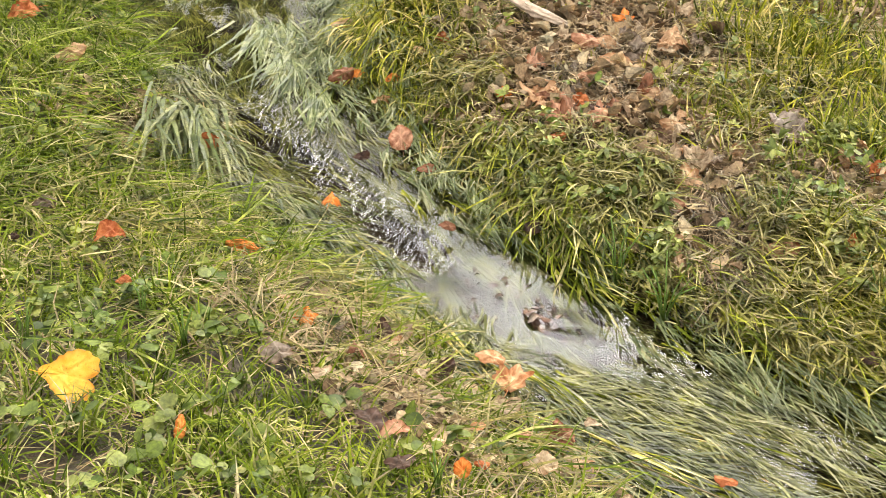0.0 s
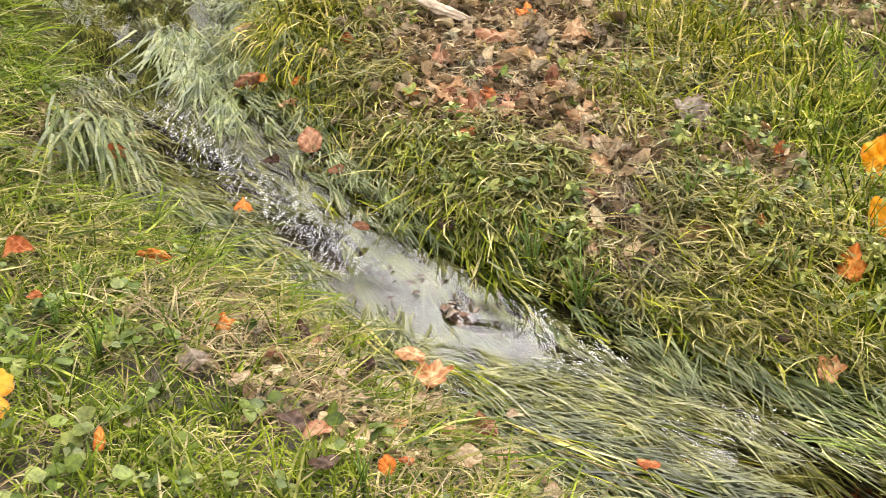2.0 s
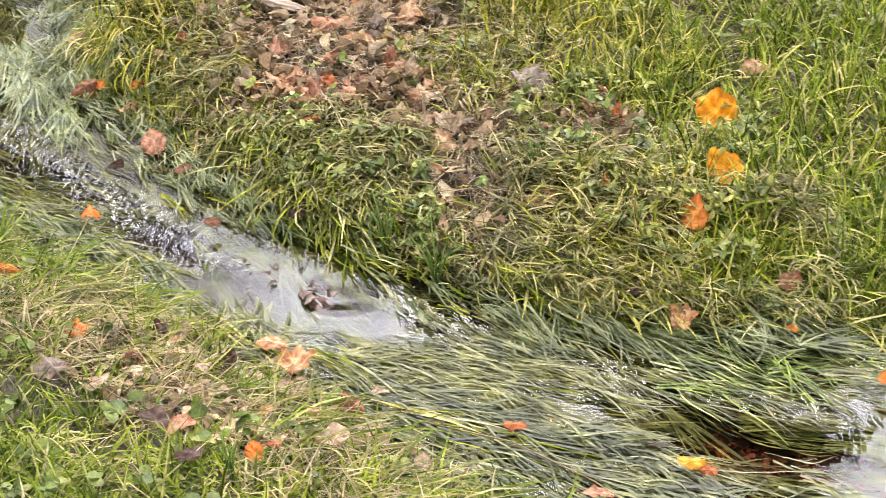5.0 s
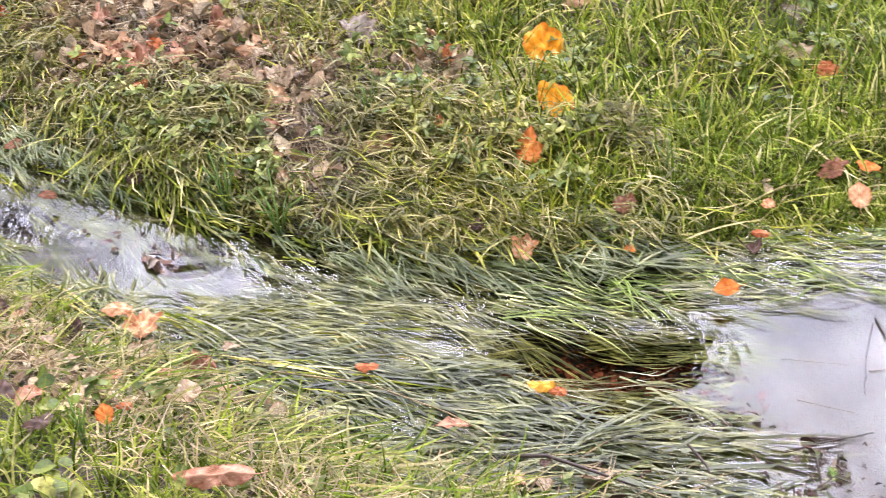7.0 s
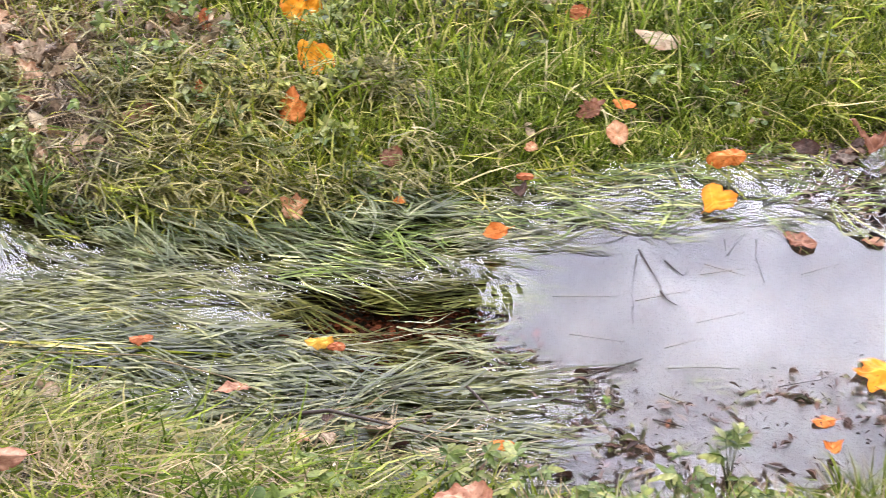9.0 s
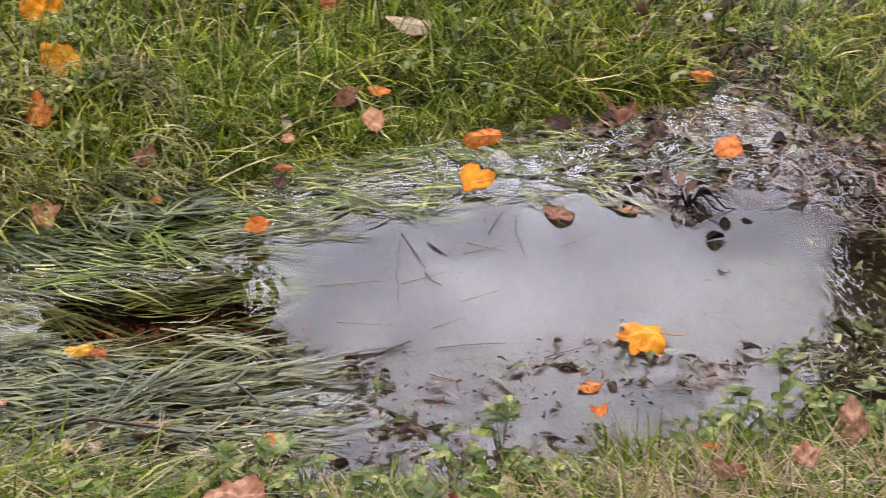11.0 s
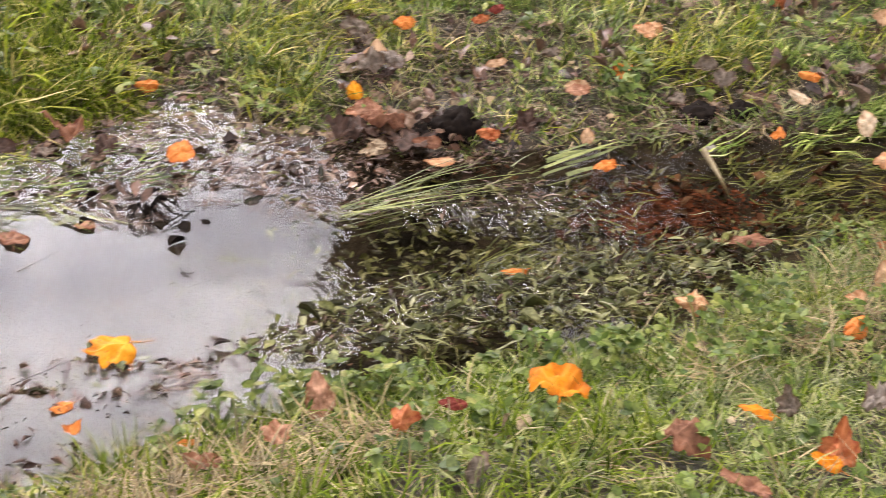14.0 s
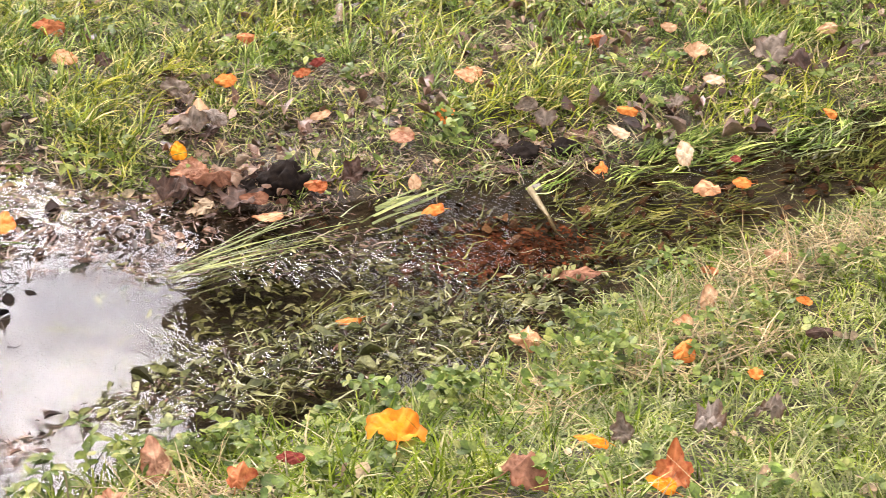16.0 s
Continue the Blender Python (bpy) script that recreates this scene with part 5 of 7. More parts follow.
def race_open(x, y):
    """The race, its small basin and a brown pocket before the pool."""
    hole = np.clip(1.5 * np.exp(-(race(x, y) / np.where(x < -1.6, .03, .055)) ** 2), 0, 1)
    hole = np.maximum(hole, np.clip(1.8 * bump_at(x, y, -.96, 2.75, .29, .14, -.38), 0, 1))
    return np.maximum(hole, np.clip(1.5 * bump_at(x, y, .13, 2.325, .15, .042, -.05), 0, 1))


def open_water(x, y):
    """Where the stream lies open: the race with its basin, the pool."""
    hole = np.maximum(race_open(x, y), np.clip((x - .16 - .1 * np.sin(23 * y)) / .25 + .25 * np.sin(9 * y), 0, 1) * np.clip((.30 + along(FAR, x) - .52 - y) / .08 + .5, 0, 1))
    return np.maximum(hole, np.clip((x - .75) / .3, 0, 1))


def over_stream(x, y):
    dn, df = shore(x, y)
    return in_reach(x, y) & (dn < .05) & (df < .05)


def in_beds(beds, grow=1.0):
    def weight(x, y):
        out = 0
        for cx, cy, rx, ry, turn, k in beds:
            out = np.maximum(out, k * bump_at(x, y, cx, cy, rx * grow, ry * grow, turn))
        return np.clip(out * 1.4, 0, 1) * (out > .2)
    return weight


WEED_BEDS = [(1.62, 1.78, .34, .10, -.2, 1), (1.42, 1.86, .10, .05, .2, .9), (1.95, 1.66, .25, .09, -.1, 1), (1.30, 1.80, .07, .022, 0, .9), (2.14, 1.66, .26, .08, -.1, .6)]


def red_bed(x, y):
    """1 but where the outlet's bed lies bare and red-brown."""
    return 1 - np.clip(1.7 * bump_at(x, y, 2.33, 1.88, .13, .075, -.35), 0, 1)


FLAT_BEDS = [(1.28, 2.56, .22, .10, -.2, .9), (1.55, 2.44, .20, .12, -.6, .8), (1.62, 2.26, .16, .10, -.6, .55), (1.95, 2.08, .3, .10, -.3, .35), (1.06, 1.86, .16, .05, 0, .8), (1.25, 2.42, .08, .06, 0, .8)]
# long grass combed flat by the current, half afloat
def combed(name, count, box, weight, material, label, lengths=(.18, .5), widths=(.0035, .0085), spread=.16, sink=0.0, turn=0.0, hug=True):
    p = scatter(count, *box, weight)
    n = len(p)
    z = sink + rng.uniform(-.024, .0145, n)
    root = np.column_stack([p, z])
    swirl = .55 * (patchy(p[:, 0], p[:, 1], 5, 2.2) - .5) + .3 * (patchy(p[:, 0], p[:, 1], 14, 4.1) - .5)
    me = ribbons(name, root, flow(p[:, 0]) + turn + swirl + rng.normal(0, spread, n), rng.uniform(*lengths, n), rng.uniform(*widths, n), np.zeros(n), np.zeros(n), material, 6, .24 if material is SEDGE else .32, None, .8, hug)
    return stuff(name, me, label)


def combed_weight(x, y):
    """Where strands lie thick: uneven tresses with dark, murky gaps between them."""
    tress = .55 * patchy(x, y, 9, 3) + .45 * patchy(x + .5 * y, y - .3 * x, 21, 1)
    return over_stream(x, y) * (1 - open_water(x, y)) * np.clip(2.1 * tress - .35, .03, 1) * (1 - .72 * bump_at(x, y, .15, 2.15, .45, .3))


def tresses(name, count, box, weight, material, label, long=(.14, .40), per=20, widths=(.002, .0055), jitter=.07, depth=(-.016, .012), turn=0.0, wander=.14, clear=True):
    """Strands combed by the current, lying side by side in tresses that bend together; none lies across open water."""
    c = rng.uniform((box[0], box[2]), (box[1], box[3]), (count, 2))
    c = c[rng.random(count) < weight(c[:, 0], c[:, 1])]
    h = flow(c[:, 0]) + turn + .5 * (patchy(c[:, 0], c[:, 1], 5, 2.2) - .5) + rng.normal(0, wander, len(c))
    size = rng.uniform(*long, len(c))
    if clear:
        for f in (0, .4, .75, 1.05):
            keep = race_open(c[:, 0] + f * size * np.cos(h), c[:, 1] + f * size * np.sin(h)) < .35 + .25 * rng.random(len(c))
            c, h, size = c[keep], h[keep], size[keep]
    k = len(c)
    along_, across = rng.uniform(-.06, .03, (k, per)), rng.normal(0, .011, (k, per))
    x = (c[:, :1] + along_ * np.cos(h)[:, None] - across * np.sin(h)[:, None]).ravel()
    y = (c[:, 1:] + along_ * np.sin(h)[:, None] + across * np.cos(h)[:, None]).ravel()
    n = k * per
    z = np.repeat(rng.uniform(*depth, k), per) + rng.normal(0, .003, n)
    arc = np.repeat(rng.normal(0, .3, k), per) + rng.normal(0, .1, n)
    return stuff(name, ribbons(name, np.column_stack([x, y, z]), np.repeat(h, per) + rng.normal(0, jitter, n), np.repeat(size, per) * rng.uniform(.45, 1.1, n), rng.uniform(*widths, n), np.zeros(n), np.zeros(n), material, 6, .07, None, .85, True, arc), label)


MURKY = lambda x, y: np.clip(1.5 * bump_at(x, y, -2.33, 3.8, .14, .5, .62), 0, 1)
tresses("stream_grass", 4200, (-3.3, .55, 1.7, 5.4), lambda x, y: combed_weight(x, y) * (1 - .95 * MURKY(x, y)), GRASS_WET, "long wet grass combed flat by the current", (.06, .21), 12, (.0018, .0058), .24, (-.022, .005), 0.0, .28)
tresses("stream_grass", 2900, (-3.0, .55, 1.7, 5.2), lambda x, y: combed_weight(x, y) * (1 - .95 * MURKY(x, y)) * np.clip(1.5 * patchy(x, y, 8, 6) - .1, 0, 1), SEDGE, "pale green grass strands laid along the stream", (.06, .2), 10, (.002, .006), .24, (-.018, .008), 0.0, .28)
tresses("stream_grass", 500, (-1.4, .5, 1.9, 3.2), lambda x, y: combed_weight(x, y) * np.clip(1.6 * patchy(x, y, 6, 9) - .4, 0, 1) * np.clip(-.2 - 2 * x, 0, 1), GRASS_FAR, "fresh green strands trailing in the current", (.12, .3), 8, (.003, .0075), .09, (-.002, .02))
tresses("stream_grass", 1400, (-2.9, .2, 2.3, 5.2), lambda x, y: over_stream(x, y) * np.clip((.22 + shore(x, y)[1]) / .12, 0, 1) * (1 - open_water(x, y)) * np.clip(1.4 - 3 * np.maximum(x, 0), .1, 1), SEDGE, "pale green grass leaning from the bank into the stream", (.08, .24), 12, (.0025, .0075), .2, (0, .02), -.15, .25)
tresses("sunken_grass", 4200, (-3.6, .35, 1.7, 5.6), lambda x, y: over_stream(x, y) * (1 - .8 * np.exp(-(race(x, y) / .08) ** 2)) * (1 - .97 * bump_at(x, y, .02, 2.34, .36, .13)), GRASS_DEEP, "dark drowned grass under the running water", (.10, .28), 16, (.0025, .006), .14, (-.034, -.012), 0.0, .25, False)
# grass that hangs from the far bank on to the pool
tresses("floating_grass", 420, (-.3, 1.35, 2.3, 2.95), lambda x, y: over_stream(x, y) * np.clip((.36 + shore(x, y)[1]) / .16, 0, 1) * np.clip(1.1 - .75 * np.maximum(x, 0), .25, 1), GRASS_WET, "thin grass blades floating along the pool's edge", (.05, .2), 8, (.002, .005), .25, (-.004, .006), -.02, .3, False)
tresses("floating_grass", 200, (-.1, 1.35, 2.4, 2.95), lambda x, y: over_stream(x, y) * np.clip((.30 + shore(x, y)[1]) / .12, 0, 1), MARSH, "green grass blades afloat by the far bank", (.08, .22), 6, (.0025, .005), .3, (.001, .012), -.05, .4, False)
# near edge, left of the pool: coarse blades swept over the brim
tresses("swept_grass", 420, (-.75, .36, 1.7, 2.4), lambda x, y: over_stream(x, y) * np.clip((.36 + shore(x, y)[0]) / .15, 0, 1) * np.clip((.36 - x) / .25, 0, 1), GRASS_MURKY, "coarse wet grass swept over the stream's brim", (.07, .24), 10, (.0028, .0075), .2, (-.006, .016), .04, .28)
tresses("swept_grass", 110, (-.75, .34, 1.8, 2.3), lambda x, y: over_stream(x, y) * np.clip((.36 - x) / .2, 0, 1) * np.clip((.45 + shore(x, y)[0]) / .2, 0, 1), GRASS_WET, "fresh green strands swept over the stream's brim", (.08, .26), 8, (.0025, .0065), .14, (.0, .018), .04, .22)
# grass of the near bank laid over the race's edge
tresses("stream_grass", 900, (-2.4, -.6, 2.1, 3.6), lambda x, y: (np.abs(shore(x, y)[0] + .06) < .14) * .9 * in_reach(x, y), GRASS_WET, "yellowed grass of the near bank laid into the stream", (.07, .22), 12, (.0025, .007), .25, (-.004, .02), .08, .3)
tresses("stream_grass", 500, (-2.4, -.6, 2.1, 3.6), lambda x, y: (np.abs(shore(x, y)[0] + .10) < .12) * .9 * in_reach(x, y), SEDGE, "pale grass of the near bank laid into the stream", (.07, .2), 12, (.0025, .0065), .22, (-.006, .014), .05, .25)
# pale blades that hang over the far brim
tresses("stream_grass", 1500, (-2.3, .2, 2.6, 4.6), lambda x, y: (np.abs(shore(x, y)[1] - .0) < .12) * .9 * in_reach(x, y), SEDGE, "pale grey-green blades hanging over the far brim", (.07, .2), 10, (.0022, .006), .28, (.012, .05), -.3, .3)
# tufts of the far bank that droop onto the stream
tresses("stream_grass", 480, (-.9, -.1, 2.2, 2.75), lambda x, y: over_stream(x, y) * np.clip(1.5 * bump_at(x, y, -.58, 2.5, .26, .15, -.4), 0, 1), GRASS_WET, "murky wet grass below the basin", (.06, .2), 12, (.0024, .0065), .14, (-.012, .012), 0.0, .2)
p, head, k = tufts(22000, -2.0, .35, 2.6, 4.2, lambda x, y: far_side(x, y) * (shore(x, y)[1] < .16) * .9, 12, .03)
n = len(p)
p, n = p[p[:, 0] < -.1], int((p[:, 0] < -.1).sum())
stuff("draped_grass", ribbons("draped_grass", on_ground(p, .02), flow(p[:, 0]) - .35 + rng.normal(0, .4, n), rng.uniform(.08, .22, n) * np.where(p[:, 0] < -.8, 1.15, .9), rng.uniform(.003, .0075, n), rng.uniform(-.1, .5, n), rng.uniform(.3, 1.2, n), GRASS_FAR, 5, .25, .008), "grass drooping from the far bank onto the stream")
# the outlet: drowned and half-drowned grass
combed("outlet_grass", 30000, (1.75, 5, .9, 2.6), lambda x, y: over_stream(x, y) * np.clip((x - 2.0) / .9, 0, .5) * red_bed(x, y) * np.clip(1.6 * patchy(x, y, 8, 6) - .3, 0, 1), GRASS_DEEP, "brown-green grass drowned in the outlet", (.05, .17), (.0025, .006), .55, -.04)
combed("outlet_grass", 9000, (2.2, 5, .9, 2.5), lambda x, y: over_stream(x, y) * np.clip((.15 + shore(x, y)[1]) / .12, 0, 1) * np.clip((x - 2.5) / .3, 0, 1) * np.clip(1.6 * patchy(x, y, 9, 2) - .2, 0, 1), MARSH, "fresh green grass trailing in the outlet", (.06, .17), (.0025, .005), .45, .006, .1)
combed("outlet_grass", 9000, (2.2, 5, .9, 2.5), lambda x, y: over_stream(x, y) * np.clip((.2 + shore(x, y)[1]) / .12, 0, 1) * np.clip((x - 2.4) / .3, 0, 1) * np.clip(1.6 * patchy(x, y, 7, 8) - .3, 0, 1), SEDGE, "pale wet grass laid along the outlet", (.05, .15), (.0025, .005), .5, .002, .1)
tresses("outlet_grass", 520, (2.3, 4.6, .9, 2.4), lambda x, y: over_stream(x, y) * np.clip((.20 + shore(x, y)[1]) / .12, 0, 1) * np.clip((x - 2.45) / .3, 0, 1), MARSH, "fresh green grass laid along the outlet's far edge", (.07, .2), 10, (.0025, .006), .16, (-.004, .014), .06, .2, False)
tresses("outlet_grass", 750, (2.1, 4.6, .9, 2.3), lambda x, y: over_stream(x, y) * red_bed(x, y) * np.clip((x - 2.2) / .4, 0, 1) * np.clip(2 * patchy(x, y, 9, 4) - .5, 0, 1), GRASS_DEEP, "drowned green strands in the outlet", (.05, .16), 8, (.0025, .006), .22, (-.032, -.008), .05, .3, False)
tresses("outlet_grass", 150, (2.25, 4.6, .9, 2.3), lambda x, y: over_stream(x, y) * red_bed(x, y) * np.clip((x - 2.3) / .3, 0, 1) * np.clip(2 * patchy(x, y, 9, 4) - .7, 0, 1), WEED, "olive green strands just under the outlet's surface", (.05, .15), 7, (.0025, .006), .25, (-.014, 0), .1, .35, False)
combed("weed_strands", 8000, (1.2, 3.2, 1.4, 2.2), lambda x, y: over_stream(x, y) * red_bed(x, y) * np.clip(in_beds(WEED_BEDS, 1.2)(x, y) + .08, 0, 1), WEED, "thin strands of water weed", (.02, .075), (.0018, .004), .9, .0)

# tangled, trampled blades lying on both banks near the water
p = scatter(34000, -3.4, 4.6, 1.2, 5.4, lambda x, y: in_reach(x, y) * ((shore(x, y)[1] > 0) * np.clip(.25 + .75 * np.exp(-shore(x, y)[1] / .5), 0, 1)) * (x < 1.3) * .8 * (1 - bare(x, y)))
n = len(p)
stuff("lying_grass", ribbons("lying_grass", on_ground(p, .015), rng.normal(-.9, .8, n), rng.uniform(.1, .24, n), rng.uniform(.003, .007, n), rng.uniform(-.1, .6, n), rng.uniform(.2, .9, n), GRASS_FAR, 4, .5, .012),
      "long grass blades drooping down the bank")
p = scatter(40000, -3.5, .1, 1.6, 4.8, lambda x, y: near_side(x, y) * np.clip(1.15 - shore(x, y)[0] / np.where(x < -1.4, .75, .42), 0, 1) * (.2 + .8 * patchy(x, y, 6, 5)) * (1 - bare(x, y)))
n = len(p)
stuff("lying_grass", ribbons("lying_grass", on_ground(p, .012), rng.normal(-.5, .95, n), rng.uniform(.08, .24, n) * np.where(p[:, 0] < -1.4, 1.35, 1), rng.uniform(.003, .008, n), rng.uniform(-.1, .5, n), rng.uniform(.1, .8, n), GRASS_NEAR, 4, .5, .012),
      "long matted grass on the near bank")

# dead stalks
p = scatter(46000, -3.4, 4.7, 0, 5.4, lambda x, y: (far_side(x, y) | near_side(x, y)) * np.where(near_side(x, y) & (x > 1.1), .35, 1) * (.25 + .75 * patchy(x, y, 5, 9)) * (1 - .6 * bare(x, y)))
n = len(p)
stuff("dead_stalks", ribbons("dead_stalks", on_ground(p, .012), rng.uniform(0, 6.28, n), rng.uniform(.04, .14, n), rng.uniform(.0015, .0038, n), rng.uniform(-.1, .6, n), rng.uniform(0, .7, n), STRAW, 2, .4, .012),
      "dry straw-coloured stalks in the grass")


def bits(name, root, size, head, tilt, material, slim=.62, cup=.25, stalk=0.0):
    """Small leaves: oval, keeled and a little cupped, 8 faces each."""
    n = len(root)
    row = np.array([(-.05, 0), (.18, .34), (.5, .5), (.8, .34), (1, .04)])
    u = np.repeat(row[:, 0], 3)[None, :] * size[:, None]
    side = np.tile([-1, 0, 1], 5)[None, :]
    w = np.repeat(row[:, 1], 3)[None, :] * side * size[:, None] * slim
    w = w * (1 + (.5 if material in (LITTER, MUCK, SUNKEN, WEED) else .15) * rng.uniform(-1, .7, (n, 15)))
    lift = np.abs(side) * cup * size[:, None] * np.repeat(row[:, 1], 3)[None, :] * rng.uniform(-1, 1.6, (n, 1)) - .5 * rng.uniform(-.3, 1, (n, 1)) * u * u / size[:, None]
    roll = rng.normal(0, .35, (n, 1))
    w, lift = w * np.cos(roll) - lift * np.sin(roll), w * np.sin(roll) + lift * np.cos(roll)
    ct, st = np.cos(tilt)[:, None], np.sin(tilt)[:, None]
    fx, fz = u * ct - lift * st, u * st + lift * ct
    ch, sh = np.cos(head)[:, None], np.sin(head)[:, None]
    v = np.stack([root[:, :1] + fx * ch - w * sh, root[:, 1:2] + fx * sh + w * ch, root[:, 2:] + fz], -1).reshape(-1, 3)
    k = np.arange(n)[:, None] * 15
    q = np.array([(3 * i + j, 3 * i + j + 1, 3 * i + j + 4, 3 * i + j + 3) for i in range(4) for j in range(2)])
    return mesh_of(name, v, (k[:, :, None] + q[None]).reshape(-1, 4), material)


def fans(p, size, lobes, dz):
    """Places and headings for leaves set in fans of several lobes."""
    n = len(p)
    h = np.repeat(rng.uniform(0, 6.28, n), lobes) + np.tile(np.linspace(-1.15, 1.15, lobes) if lobes < 5 else np.arange(lobes) * 6.28 / lobes, n)
    root = np.repeat(on_ground(p, 0) + np.column_stack([np.zeros(n), np.zeros(n), dz]), lobes, 0)
    return root, np.repeat(size, lobes), h


# buttercup, clover and ground ivy in the turf
p = scatter(19000, -3.2, 4.4, 0, 4.2, lambda x, y: near_side(x, y) * np.where((x > 1.5) & (shore(x, y)[0] > .12), .4, 1) * np.clip(patchy(x, y, 4.3, 2) * 1.7 - .55, 0, 1))
root, size, head = fans(p, rng.uniform(.010, .024, len(p)), 3, rng.uniform(.02, .065, len(p)))
stuff("turf_herbs", bits("turf_herbs", root, size, head, rng.normal(.15, .3, len(head)), HERB, 1.0), "three-lobed buttercup and clover leaves in the turf", "herb")
p = scatter(10000, -3, 4.6, 1.6, 5.2, lambda x, y: far_side(x, y) * (1 - .7 * bare(x, y)) * np.clip(patchy(x, y, 3.9, 5) * 1.5 - .45, 0, 1))
root, size, head = fans(p, rng.uniform(.016, .036, len(p)), 3, rng.uniform(.03, .09, len(p)))
stuff("bank_herbs", bits("bank_herbs", root, size, head, rng.normal(.15, .35, len(head)), HERB, .6), "lobed green herb leaves between the grass", "herb")
p = scatter(1000, -1.4, .1, 2.85, 3.7, lambda x, y: far_side(x, y) * (bare(x, y) < .25) * np.clip(1.6 * patchy(x, y, 7, 8) - .3, 0, 1))
root, size, head = fans(p, rng.uniform(.016, .034, len(p)), 5, rng.uniform(.04, .09, len(p)))
stuff("bank_herbs", bits("bank_herbs", root, size, head, rng.normal(.1, .5, len(head)), PALE_HERB, .5, .5), "pale grey-green herb leaves round the bare ground", "herb")
p = scatter(3600, -.1, 2.5, .95, 1.75, lambda x, y: near_side(x, y) * np.clip(1.25 - np.abs(shore(x, y)[0] - .14) / .17, 0, 1) * np.clip(1.7 * patchy(x, y, 8, 3) - .5, 0, 1))
root, size, head = fans(p, rng.uniform(.012, .026, len(p)), 5, rng.uniform(.03, .10, len(p)))
stuff("shore_herbs", bits("shore_herbs", root, size, head, rng.normal(.15, .3, len(head)), HERB, .62), "fresh green herbs along the pool's shore", "herb")
# round leaves of ground ivy and coltsfoot
p = scatter(520, -1.9, .1, 1.4, 2.4, lambda x, y: near_side(x, y) * (shore(x, y)[0] > .25) * .8)
stuff("ivy_leaves", bits("ivy_leaves", on_ground(p, .05), rng.uniform(.016, .036, len(p)), rng.uniform(0, 6.28, len(p)), rng.normal(.1, .35, len(p)), HERB, 1.15), "round ground ivy leaves in the lawn", "herb")


# leaf litter, stalks and mud where the turf is bare
p = scatter(44000, -1.7, .4, 2.8, 5, lambda x, y: in_beds(LITTER_BEDS)(x, y) * (shore(x, y)[1] > 0) * np.clip(1.7 * patchy(x, y, 13, 2) - .2, .08, 1) * (1 - .5 * bump_at(x, y, -.56, 3.1, .2, .28)))
n = len(p)
stuff("leaf_litter", bits("leaf_litter", on_ground(p, rng.uniform(.004, .04, n)), np.minimum(.008 + rng.exponential(.017, n), .055), rng.uniform(0, 6.28, n), rng.normal(.15, .6, n), LITTER, .72, 1.0), "decayed brown leaf litter on bare ground", "leaf litter")
p = scatter(46000, -1.7, .4, 2.8, 5, lambda x, y: in_beds(LITTER_BEDS, 1.15)(x, y) * .8)
n = len(p)
stuff("dead_stalks", ribbons("dead_stalks", on_ground(p, .02), rng.normal(-.9, .8, n), rng.uniform(.05, .17, n), rng.uniform(.0018, .004, n), rng.uniform(-.2, .6, n), rng.uniform(0, .8, n), LITTER, 3, .4, .02),
      "brown dead stalks over the litter")
p = scatter(36000, -1.7, .4, 2.8, 4.6, lambda x, y: in_beds([(-.60, 3.14, .085, .28, .36, .95), (-1.0, 3.75, .2, .25, .2, .5), (-.42, 3.46, .14, .08, 0, .6)], 1.1)(x, y))
n = len(p)
stuff("dead_roots", ribbons("dead_roots", on_ground(p, rng.uniform(.012, .04, n)), rng.normal(-1.35, .4, n), rng.uniform(.04, .15, n), rng.uniform(.0018, .0042, n), rng.uniform(-.1, .6, n), rng.uniform(0, .9, n), ROOTS, 4, .5, .02),
      "pale bleached roots and stalks on the bare bank", "roots")
p = scatter(420, -1.6, .1, 2.9, 4.5, lambda x, y: in_beds(LITTER_BEDS)(x, y))
n = len(p)
stuff("dead_stalks", ribbons("dead_stalks", on_ground(p, .045), rng.uniform(0, 6.28, n), rng.uniform(.1, .28, n), rng.uniform(.003, .006, n), rng.uniform(-.05, .25, n), rng.uniform(0, .4, n), STRAW, 5, .3, .03), "long pale stalks lying over the litter")
# straw-coloured, trampled grass round the bare places
p = scatter(30000, -1.9, .3, 2.75, 4.7, lambda x, y: far_side(x, y) * (1 - bare(x, y)) * (in_beds(LITTER_BEDS, 1.5)(x, y) * .7 + .12 * np.clip(-.2 - x, 0, 1)) * (bare(x, y) < .45) * np.clip(1.6 * patchy(x, y, 8, 4) - .2, 0, 1))
n = len(p)
p = np.concatenate([p, scatter(30000, -1.6, .25, 2.7, 3.7, lambda x, y: far_side(x, y) * (shore(x, y)[1] < .5) * np.clip(1.7 * patchy(x, y, 6, 2) - .5, 0, .6) * (bare(x, y) < .4))])
n = len(p)
stuff("trampled_grass", ribbons("trampled_grass", on_ground(p, rng.uniform(.02, .07, n)), rng.normal(-1.0, .9, n), rng.uniform(.05, .13, n), rng.uniform(.003, .0065, n), rng.uniform(-.1, .6, n), rng.uniform(.2, 1.1, n), TRAMPLED, 4, .5, .02),
      "yellowed trampled grass round the bare ground")
p = scatter(20000, -2.3, .2, 1.6, 3.6, lambda x, y: near_side(x, y) * np.clip(1.2 - shore(x, y)[0] / np.where(x < -1.3, .55, .36), 0, .75) * np.clip(1.7 * patchy(x, y, 7, 3) - .3, 0, 1) * (1 - .8 * bare(x, y)))
n = len(p)
